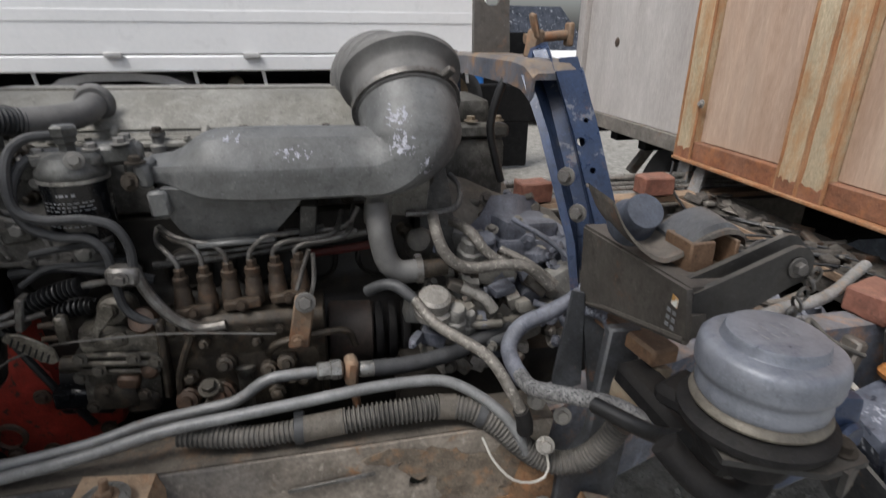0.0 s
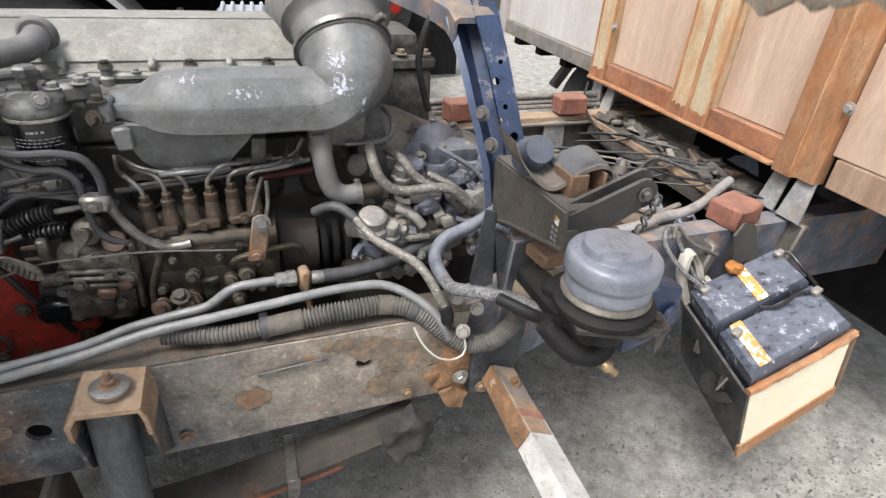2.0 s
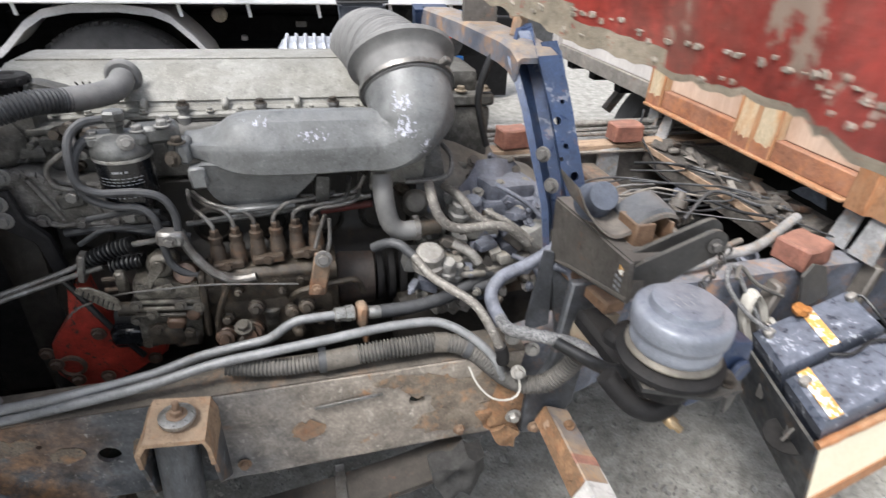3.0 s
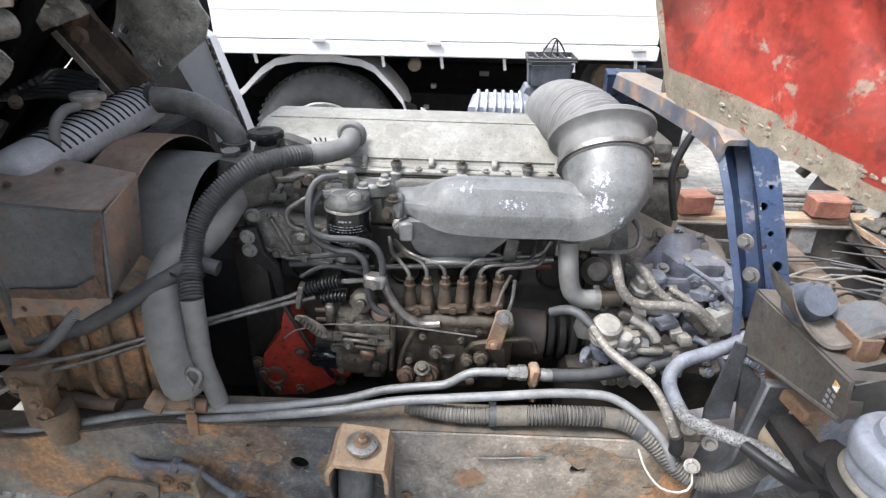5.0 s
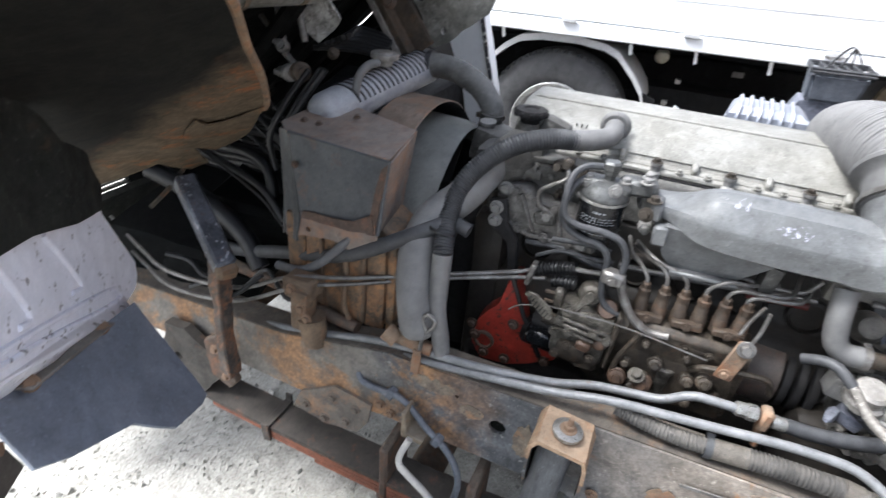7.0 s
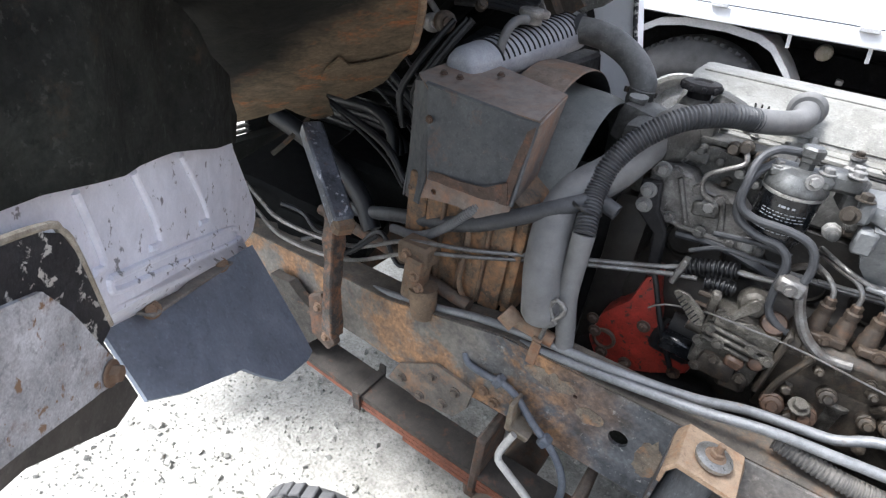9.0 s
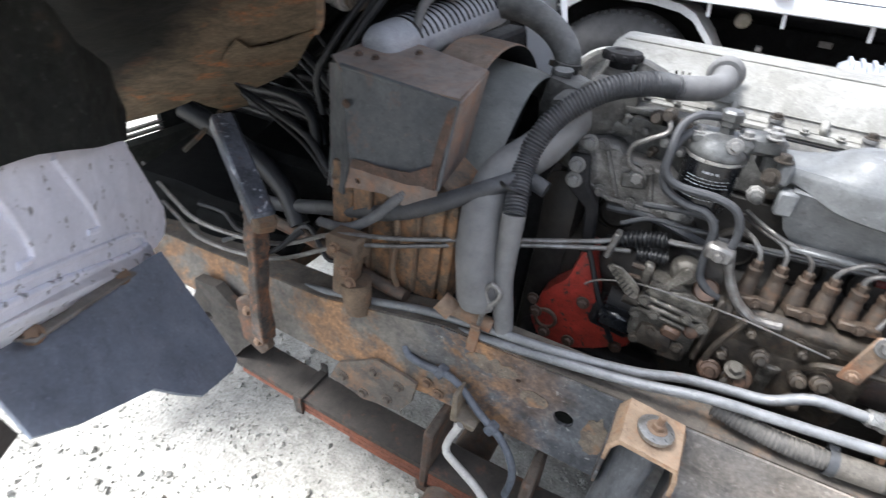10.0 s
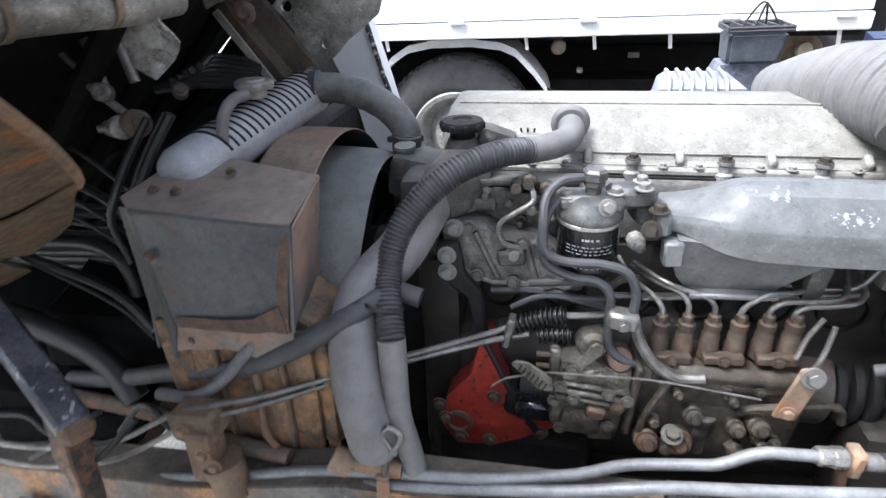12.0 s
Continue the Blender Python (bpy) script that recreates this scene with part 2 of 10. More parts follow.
M_TRAY = mat("dry_dirt_on_tray", (0.15, 0.135, 0.118), 0.9, 0, dark=(0.06, 0.053, 0.046), rust=0.2, rustcol=(0.16, 0.095, 0.055), scale=9, bump=0.9, mottle=0.6)
M_HANGER = mat("grimy_cast_hanger", (0.055, 0.048, 0.040), 0.8, 0, dark=(0.022, 0.020, 0.018), rust=0.15, dust=0.2, scale=14, bump=0.6, mottle=0.5)
M_SIDEPLATE = mat("grimy_blue_black_plate", (0.040, 0.048, 0.062), 0.45, 0.1, dark=(0.016, 0.019, 0.024), rust=0.22, rustcol=(0.26, 0.17, 0.10), dust=0.25, scale=9, bump=0.4, mottle=0.5)
M_RUSTDK = mat("dark_rust", (0.085, 0.055, 0.038), 0.85, 0.0, rust=0.4, rustcol=(0.15, 0.06, 0.025), dust=0.25, scale=12, bump=0.5)
M_SPRING = mat("leaf_spring_steel", (0.040, 0.033, 0.028), 0.75, 0, rust=0.2, dust=0.12, scale=9, bump=0.3, rustcol=(0.20, 0.07, 0.025))
M_SPRINGE = mat("leaf_spring_edge", (0.24, 0.085, 0.042), 0.8, 0, dark=(0.14, 0.05, 0.03), scale=12, bump=0.4)
M_BLUE = mat("dark_blue_frame_paint", (0.028, 0.054, 0.125), 0.36, 0.1, dark=(0.018, 0.030, 0.064), rust=0.10, dust=0.08, scale=7, bump=0.15, dustcol=(0.17, 0.19, 0.24), chips=(0.13, 0.14, 0.17), chip=0.01, mottle=0.4)
M_BLUED = mat("blue_grey_dusty_metal", (0.165, 0.18, 0.23), 0.6, 0.1, dark=(0.06, 0.066, 0.085), dust=0.4, scale=14, bump=0.45, dustcol=(0.31, 0.32, 0.36), mottle=0.6)
M_BRKT = mat("grey_black_bracket", (0.085, 0.078, 0.07), 0.55, 0.1, rust=0.12, dust=0.4, scale=6, bump=0.25, dustcol=(0.24, 0.21, 0.18), mottle=0.6)
M_CAN = mat("canister_grey_paint", (0.25, 0.275, 0.33), 0.4, 0.25, dark=(0.17, 0.188, 0.228), dust=0.5, scale=12, bump=0.15, dustcol=(0.50, 0.51, 0.54), tiny=0.1, mottle=0.32)
M_SHROUD = mat("shroud_painted_steel", (0.096, 0.103, 0.108), 0.5, 0, dark=(0.056, 0.061, 0.066), rust=0.24, rustcol=(0.17, 0.09, 0.055), dust=0.22, scale=8, bump=0.25, dustcol=(0.20, 0.20, 0.20), tiny=0.12, mottle=0.45)
M_FANRING = mat("fan_ring_grey", (0.175, 0.175, 0.158), 0.55, 0, dark=(0.105, 0.105, 0.094), dust=0.2, scale=8, bump=0.15, tiny=0.1, dustcol=(0.30, 0.295, 0.265), mottle=0.35)
M_WHITE = mat("white_truck_paint", (0.86, 0.87, 0.88), 0.35, 0, dark=(0.80, 0.81, 0.82), scale=2, bump=0.0, tiny=0.0, mottle=0.0)
M_CABW = mat("blue_white_cab_paint", (0.82, 0.84, 0.93), 0.5, 0, dark=(0.70, 0.72, 0.81), chips=(0.22, 0.22, 0.24), chip=0.05, rust=0.03, scale=10, bump=0.12, tiny=0.04, mottle=0.2)
M_CABW2 = mat("rusty_white_fender", (0.70, 0.71, 0.73), 0.5, 0, chips=(0.24, 0.15, 0.09), chip=0.16, rust=0.2, scale=11, bump=0.2)
M_FLAP = mat("rubber_mud_flap", (0.185, 0.215, 0.27), 0.42, 0, dark=(0.115, 0.135, 0.17), tiny=0.12, dust=0.3, scale=6, bump=0.25, dustcol=(0.30, 0.32, 0.36), mottle=0.35)
M_LINER = mat("cab_underside_black", (0.030, 0.033, 0.027), 0.8, 0, dark=(0.008, 0.009, 0.008), rust=0.12, rustcol=(0.07, 0.045, 0.025), dust=0.06, scale=5, bump=0.8, dustcol=(0.08, 0.075, 0.055), spec=0.25, mottle=0.6)
# darker than the liner: shade deep under the cab is put into the colour
M_UNDER = mat("under_cab_shade", (0.007, 0.0075, 0.007), 0.85, 0, dark=(0.003, 0.003, 0.003), scale=8, bump=0.6, spec=0.12, mottle=0.2)
M_CABRUST = mat("cab_floor_rust", (0.11, 0.088, 0.06), 0.9, 0, dark=(0.04, 0.036, 0.028), rust=0.25, rustcol=(0.22, 0.095, 0.036), scale=12, bump=0.7, mottle=0.6, tiny=0.2)
M_PLY = mat("weathered_plywood", (0.52, 0.40, 0.315), 0.7, 0, dark=(0.40, 0.275, 0.20), scale=3.0, bump=0.08, stretch=(1, 2.6, 0.35), tiny=0.08, mottle=0.24)
M_PLYG = mat("greyed_plywood", (0.50, 0.475, 0.455), 0.7, 0, dark=(0.38, 0.35, 0.33), scale=2.4, bump=0.08, stretch=(1, 1.6, 0.5), tiny=0.06, mottle=0.2)
M_CARGO = mat("rusted_cargo_frame", (0.42, 0.25, 0.14), 0.75, 0, dark=(0.33, 0.16, 0.075), rust=0.5, rustcol=(0.30, 0.125, 0.05), scale=9, bump=0.45, mottle=0.45, stretch=(1.6, 1.6, 0.5))
M_SILL = mat("rusted_cargo_sill", (0.30, 0.14, 0.08), 0.7, 0, dark=(0.23, 0.09, 0.045), rust=0.4, rustcol=(0.34, 0.14, 0.06), scale=7, bump=0.35, dust=0.12)
M_BRICKW = mat("red_oxide_wood_block", (0.30, 0.115, 0.075), 0.8, 0, dark=(0.17, 0.07, 0.05), scale=14, bump=0.4, dust=0.25, dustcol=(0.40, 0.26, 0.2))
M_TYRE = mat("tyre_rubber", (0.065, 0.066, 0.069), 0.8, 0, dust=0.35, scale=12, bump=0.3, dustcol=(0.16, 0.155, 0.15), mottle=0.2)
M_RIM = mat("silver_wheel_rim", (0.5, 0.5, 0.49), 0.45, 0.4, rust=0.12, scale=8, bump=0.2)
M_FENDER = mat("grey_white_mudguard", (0.58, 0.58, 0.58), 0.5, 0, dark=(0.45, 0.45, 0.45), dust=0.2, scale=6, bump=0.1, mottle=0.0)
# near-black for undersides: the shade beneath is partly in this colour
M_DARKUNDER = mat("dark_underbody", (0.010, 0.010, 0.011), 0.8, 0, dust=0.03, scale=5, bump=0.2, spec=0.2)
M_LAMP = mat("amber_white_lamp", (0.62, 0.55, 0.42), 0.25, 0, scale=20, bump=0.05, mottle=0.0)
M_REDLAMP = mat("red_lens", (0.85, 0.05, 0.03), 0.25, 0, scale=20, bump=0.0, mottle=0.0)
M_FILTER = mat("filter_black_gloss", (0.008, 0.009, 0.011), 0.2, 0, dust=0.0, scale=16, bump=0.03, mottle=0.0, spec=0.5)
M_PRINT = mat("pale_print", (0.30, 0.31, 0.33), 0.5, 0, scale=30, bump=0, mottle=0.0)
M_PLASTIC = mat("black_battery_plastic", (0.030, 0.037, 0.055), 0.35, 0, dust=0.42, scale=9, bump=0.2, dustcol=(0.25, 0.275, 0.34), chips=(0.45, 0.47, 0.50), chip=0.06, mottle=0.5)
M_LABEL = mat("orange_label", (0.75, 0.40, 0.11), 0.5, 0, chips=(0.8, 0.8, 0.76), chip=0.4, scale=9, bump=0.05, mottle=0.2)
M_CREAM = mat("cream_cover_board", (0.80, 0.74, 0.57), 0.6, 0, dark=(0.74, 0.67, 0.49), scale=3, bump=0.04, rust=0.02, tiny=0.02, mottle=0.0)
M_REDSHEET = mat("cracked_red_paint", (0.37, 0.046, 0.031), 0.5, 0, dark=(0.10, 0.024, 0.019), chips=(0.24, 0.18, 0.14), chip=0.03, rust=0.34, rustcol=(0.10, 0.045, 0.032), scale=5, bump=0.8, tiny=0.15, mottle=0.42)
M_REDEDGE = mat("worn_canvas_edge", (0.25, 0.215, 0.165), 0.85, 0, dark=(0.22, 0.19, 0.14), chips=(0.22, 0.05, 0.035), chip=0.06, scale=30, bump=0.6)
M_CONC = mat("grey_clutter_metal", (0.26, 0.24, 0.215), 0.7, 0.2, rust=0.18, dust=0.3, scale=9, bump=0.4)
M_TAN = mat("tan_weathered_timber", (0.42, 0.31, 0.215), 0.8, 0, dark=(0.26, 0.17, 0.11), scale=7, bump=0.3, stretch=(0.6, 4, 4))
M_PALESTRAP = mat("pale_plastic_hose", (0.55, 0.53, 0.48), 0.55, 0, dark=(0.42, 0.40, 0.36), scale=16, bump=0.15, mottle=0.2)
M_CARBLUE = mat("blue_plastic", (0.03, 0.20, 0.62), 0.4, 0, scale=5, bump=0, mottle=0.0)
M_RADTANK = mat("radiator_tank_alloy", (0.42, 0.435, 0.46), 0.5, 0.1, dark=(0.27, 0.28, 0.30), dust=0.25, scale=11, bump=0.2, dustcol=(0.46, 0.46, 0.47), mottle=0.3)
M_TANKRUST = mat("rusty_cooler_casing", (0.17, 0.112, 0.064), 0.8, 0, dark=(0.07, 0.052, 0.036), rust=0.50, rustcol=(0.33, 0.155, 0.06), dust=0.2, scale=9, bump=0.6, mottle=0.7)

M_PUMPRUST = mat("brown_pump_union", (0.075, 0.05, 0.032), 0.6, 0.2, dark=(0.03, 0.022, 0.016), rust=0.3, rustcol=(0.11, 0.055, 0.028), dust=0.16, scale=24, bump=0.6, dustcol=(0.18, 0.14, 0.10), mottle=0.7)
# near-black for groove lines and for shade coloured into the fan shroud
M_GROOVE = mat("groove_and_shade_black", (0.012, 0.012, 0.013), 0.9, 0, scale=10, bump=0)
M_OILRUST = mat("oily_rust_cap", (0.10, 0.052, 0.03), 0.5, 0.1, dark=(0.045, 0.028, 0.018), dust=0.12, scale=22, bump=0.4, mottle=0.6, dustcol=(0.2, 0.15, 0.11))
M_BOXG = mat("grey_alloy_casting", (0.24, 0.235, 0.22), 0.55, 0.25, dark=(0.12, 0.115, 0.10), rust=0.08, dust=0.4, scale=13, bump=0.45, dustcol=(0.36, 0.33, 0.28))
M_MUD = mat("rusty_mud_crust", (0.27, 0.225, 0.175), 0.9, 0, dark=(0.14, 0.112, 0.085), rust=0.32, rustcol=(0.31, 0.165, 0.08), scale=12, bump=0.8, mottle=0.5)
M_PLATE = mat("grey_brown_plate", (0.15, 0.128, 0.105), 0.75, 0.0, dark=(0.075, 0.065, 0.055), rust=0.38, rustcol=(0.25, 0.135, 0.07), dust=0.3, scale=10, bump=0.6)
M_ORUST = mat("orange_flaking_rust", (0.27, 0.15, 0.075), 0.9, 0, dark=(0.13, 0.08, 0.045), rust=0.3, rustcol=(0.26, 0.11, 0.045), scale=14, bump=0.8, mottle=0.6)
M_FHEAD = mat("filter_head_alloy", (0.14, 0.145, 0.145), 0.42, 0.35, dark=(0.06, 0.06, 0.056), dust=0.12, scale=18, bump=0.4, mottle=0.5, dustcol=(0.25, 0.245, 0.225))

# ---------------------------------------------------------------- mesh tools
V = Vector


def part(name, bm, material, parent=None, label="", sharp=38):
    """Links a bmesh, in world coordinates, as one mesh object under its thing."""
    me = bpy.data.meshes.new(name)
    bmesh.ops.recalc_face_normals(bm, faces=bm.faces)
    bm.to_mesh(me)
    bm.free()
    me.shade_smooth()
    me.set_sharp_from_angle(angle=radians(sharp))
    me.materials.append(material)
    ob = new(name, me)
    if parent:
        ob.parent = parent
        ob.matrix_parent_inverse = base_of(parent).inverted()
    if label:
        tagged(ob, label)
    return ob


def base_of(ob):
    m = ob.matrix_basis.copy()
    while ob.parent:
        m = ob.matrix_parent_inverse @ m
        ob = ob.parent
        m = ob.matrix_basis @ m
    return m


def thing(name, at, label, category, group="", kind=""):
    ob = new(name)
    ob.empty_display_size = 0.1
    ob.location = at
    ob.matrix_basis = Matrix.Translation(at)
    return tagged(ob, label, category, group, kind)


def B():
    return bmesh.new()


def frame_at(d):
    d = V(d).normalized()
    side = d.orthogonal().normalized()
    return side, d.cross(side), d


def ring(bm, c, d, r, seg, twist=0.0):
    a, b, _ = frame_at(d)
    return [bm.verts.new(V(c) + r * (math.cos(q) * a + math.sin(q) * b)) for q in (twist + 2 * math.pi * k / seg for k in range(seg))]


def skin(bm, rings, closed=True, cap=True):
    n = len(rings[0])
    for p, q in zip(rings, rings[1:]):
        for k in range(n if closed else n - 1):
            bm.faces.new((p[k], p[(k + 1) % n], q[(k + 1) % n], q[k]))
    if cap and closed:
        bm.faces.new(rings[0][::-1])
        bm.faces.new(rings[-1])


def lathe(bm, at, d, profile, seg=20, cap=True):
    """profile: (radius, way along d)."""
    d = V(d).normalized()
    skin(bm, [ring(bm, V(at) + h * d, d, max(r, 1e-4), seg) for r, h in profile], cap=cap)


def rod(bm, p, q, r, r2=None, seg=10):
    d = V(q) - V(p)
    lathe(bm, p, d, [(r, 0), (r2 or r, d.length)], seg)


def spline(pts, step):
    """Points along a smooth curve through pts, about step apart."""
    pts = [V(p) for p in pts]
    ext = [2 * pts[0] - pts[1], *pts, 2 * pts[-1] - pts[-2]]
    out = []
    for a, b, c, d in zip(ext, ext[1:], ext[2:], ext[3:]):
        n = max(2, round((c - b).length / step))
        for k in range(n):
            t = k / n
            out.append(0.5 * (2 * b + (c - a) * t + (2 * a - 5 * b + 4 * c - d) * t * t + (3 * b - a - 3 * c + d) * t ** 3))
    return [*out, pts[-1]]


def sweep(bm, pts, r, seg=8, step=0.015, rib=0.0, pitch=0.008, smooth=True, r_end=None):
    """A tube along pts; rib: how far its corrugation swells, by the pitch."""
    if rib:
        step = pitch / 6
    line = spline(pts, step) if smooth else [V(p) for p in pts]
    side, rings, gone = None, [], 0.0
    total = sum((b - a).length for a, b in zip(line, line[1:])) or 1
    for k, p in enumerate(line):
        d = (line[min(k + 1, len(line) - 1)] - line[max(k - 1, 0)]).normalized()
        side = d.orthogonal().normalized() if side is None else (side - side.dot(d) * d).normalized()
        up = d.cross(side)
        if k:
            gone += (p - line[k - 1]).length
        rr = r + ((r_end or r) - r) * gone / total
        if rib:
            rr += rib * 0.5 * max(-0.8, min(0.8, 1.5 * math.cos(2 * math.pi * gone / pitch)))
        rings.append([bm.verts.new(p + rr * (math.cos(q) * side + math.sin(q) * up)) for q in (2 * math.pi * j / seg for j in range(seg))])
    skin(bm, rings)


def slab(bm, c, s, turn=None, bev=0.004, seg=1):
    """A box with bevelled edges: centre, size, a turn in degrees or a matrix."""
    t = B()
    bmesh.ops.create_cube(t, size=1)
    bmesh.ops.scale(t, vec=s, verts=t.verts)
    if bev:
        bmesh.ops.bevel(t, geom=t.edges[:], offset=min(bev, min(s) * 0.45), segments=seg, affect="EDGES", profile=0.6)
    m = turn if isinstance(turn, Matrix) else pose(0, 0, 0, *(turn or (0, 0, 0)))
    bmesh.ops.transform(t, matrix=Matrix.Translation(c) @ m, verts=t.verts)
    add(bm, t)


def add(bm, t):
    me = bpy.data.meshes.new("t")
    t.to_mesh(me)
    t.free()
    bm.from_mesh(me)
    bpy.data.meshes.remove(me)


def prism(bm, poly, axis, a0, a1, bev=0.0, seg=1):
    """Extrudes a polygon along an axis: poly in the two other coordinates, in order (x: y, z; y: x, z; z: x, y)."""
    t = B()
    place = {"x": lambda u, v, w: (w, u, v), "y": lambda u, v, w: (u, w, v), "z": lambda u, v, w: (u, v, w)}[axis]
    lo = [t.verts.new(place(u, v, a0)) for u, v in poly]
    hi = [t.verts.new(place(u, v, a1)) for u, v in poly]
    skin(t, [lo, hi])
    bmesh.ops.recalc_face_normals(t, faces=t.faces)
    if bev:
        bmesh.ops.bevel(t, geom=t.edges[:], offset=bev, segments=seg, affect="EDGES", profile=0.6)
    add(bm, t)


def loft(bm, sections, cap=True):
    skin(bm, [[bm.verts.new(p) for p in s] for s in sections], cap=cap)


def sheet(bm, outline, thick, holes=(), cell=0.0, crumple=0.0, freq=8.0, seed=0.0, bulge=None):
    """A plate from a flat outline of points in space: round or free holes, subdivided and crumpled if asked."""
    pts = [V(p) for p in outline]
    o = sum(pts, V()) / len(pts)
    n = V()
    for a, b in zip(pts, pts[1:] + pts[:1]):
        n += (a - o).cross(b - o)
    n.normalize()
    u = (pts[1] - pts[0]).normalized()
    u = (u - u.dot(n) * n).normalized()
    w = n.cross(u)
    flat = [V(((p - o).dot(u), (p - o).dot(w))) for p in pts]
    loops = [flat]
    for c, r in holes:
        c = V(c) - o
        loops.append([V((c.dot(u) + r * math.cos(q), c.dot(w) + r * math.sin(q))) for q in (2 * math.pi * k / 12 for k in range(12))])
    verts, faces = [], []
    for lp in loops:
        faces.append(list(range(len(verts), len(verts) + len(lp))))
        verts += lp
    if cell:
        lo = V((min(p.x for p in flat), min(p.y for p in flat)))
        hi = V((max(p.x for p in flat), max(p.y for p in flat)))
        for i in range(1, int((hi.x - lo.x) / cell) + 1):
            for j in range(1, int((hi.y - lo.y) / cell) + 1):
                p = lo + V((i * cell, j * cell))
                if all(inside(p, f) == (k == 0) for k, f in enumerate(loops)):
                    verts.append(p)
    got = geometry.delaunay_2d_cdt(verts, [], faces, 1, 1e-5)
    hole_c = [(sum(f, V((0, 0))) / len(f), (f[0] - sum(f, V((0, 0))) / len(f)).length) for f in loops[1:]]
    tops, bots = [], []
    for p in got[0]:
        q = o + p.x * u + p.y * w
        off = crumple * noise.noise(q * freq + V((seed, seed, 0))) if crumple else 0.0
        if bulge:
            off += bulge(p.x, p.y)
        tops.append(bm.verts.new(q + (off + thick / 2) * n))
        bots.append(bm.verts.new(q + (off - thick / 2) * n))
    count = {}
    for f in got[2]:
        c = sum((got[0][k] for k in f), V((0, 0))) / len(f)
        if any((c - hc).length < hr * 0.92 for hc, hr in hole_c) or not inside(c, flat):
            continue
        bm.faces.new([tops[k] for k in f])
        bm.faces.new([bots[k] for k in reversed(f)])
        for a, b in zip(f, f[1:] + f[:1]):
            count[(a, b)] = 1
    for a, b in count:
        if (b, a) not in count:
            bm.faces.new((tops[b], tops[a], bots[a], bots[b]))
    loose = [v for v in bm.verts if not v.link_faces]
    bmesh.ops.delete(bm, geom=loose, context="VERTS")


def inside(p, poly):
    hit = False
    for a, b in zip(poly, poly[1:] + poly[:1]):
        if (a.y > p.y) != (b.y > p.y) and p.x < (b.x - a.x) * (p.y - a.y) / (b.y - a.y) + a.x:
            hit = not hit
    return hit


def ragged(outline, step, amp, seed=0.0):
    """The outline with more points, each moved a little, for torn or corroded edges."""
    out = []
    pts = [V(p) for p in outline]
    for a, b in zip(pts, pts[1:] + pts[:1]):
        n = max(1, round((b - a).length / step))
        for k in range(n):
            p = a.lerp(b, k / n)
            out.append(p + amp * V(noise.noise_vector(p * 23 + V((seed, 0, 0)))))
    flatten = out[:]
    o = sum(pts, V()) / len(pts)
    n = V()
    for a, b in zip(pts, pts[1:] + pts[:1]):
        n += (a - o).cross(b - o)
    n.normalize()
    return [p - (p - o).dot(n) * n for p in flatten]


def grow(bm, o, f):
    """Scales all that is in the bmesh about a point."""
    for v in bm.verts:
        v.co = V(o) + f * (v.co - V(o))


def roughen(bm, amp, freq=20.0, cut=0):
    if cut:
        bmesh.ops.subdivide_edges(bm, edges=bm.edges[:], cuts=cut, use_grid_fill=True)
    for v in bm.verts:
        v.co += amp * V(noise.noise_vector(v.co * freq))


BOLT = {}


def bolt_mesh(material, stud):
    key = (material.name, stud)
    if key not in BOLT:
        bm = B()
        lathe(bm, (0, 0, 0), (0, 0, 1), [(1.55, 0), (1.55, 0.22), (1.45, 0.28)], 14)
        lathe(bm, (0, 0, 0.28), (0, 0, 1), [(1.0, 0), (1.0, 0.75), (0.88, 0.9)], 6)
        if stud:
            lathe(bm, (0, 0, 1.18), (0, 0, 1), [(0.52, 0), (0.52, stud), (0.42, stud + 0.1)], 10)
        me = bpy.data.meshes.new("bolt")
        bm.to_mesh(me)
        bm.free()
        me.materials.append(material)
        BOLT[key] = me
    return BOLT[key]


def bolt(parent, at, d, r, material=None, stud=0.0, label=""):
    ob = new("bolt", bolt_mesh(material or M_PUMP, stud))
    ob.parent = parent
    ob.matrix_parent_inverse = base_of(parent).inverted()
    a, b, c = frame_at(d)
    m = Matrix((a, b, c)).transposed().to_4x4()
    ob.matrix_basis = Matrix.Translation(at) @ m @ Matrix.Diagonal((r, r, r, 1))
    return tagged(ob, label) if label else ob


def tube(name, parent, pts, r, material, label="", **more):
    bm = B()
    sweep(bm, pts, r, **more)
    return part(name, bm, material, parent, label)


def band(name, parent, at, d, r, material, wide=0.012, label=""):
    """A clamp band with its screw lug round a hose."""
    bm = B()
    lathe(bm, V(at) - wide / 2 * V(d).normalized(), d, [(r, 0), (r * 1.07, 0), (r * 1.07, wide), (r, wide)], 24, cap=False)
    a, b, c = frame_at(d)
    slab(bm, V(at) + a * r * 1.12, (r * 0.2 + 0.006, 0.016, wide * 1.2), Matrix((a, b, c)).transposed().to_4x4(), 0.002)
    return part(name, bm, material, parent, label)

# ---------------------------------------------------------------- ground
def lie(x, y):
    """Height of the yard: it rises behind the truck."""
    t = min(1.0, max(0.0, (y - 2.2) / 1.1))
    return 0.43 * t * t * (3 - 2 * t) + 0.02 * noise.noise(V((x * 0.8, y * 0.8, 0)))


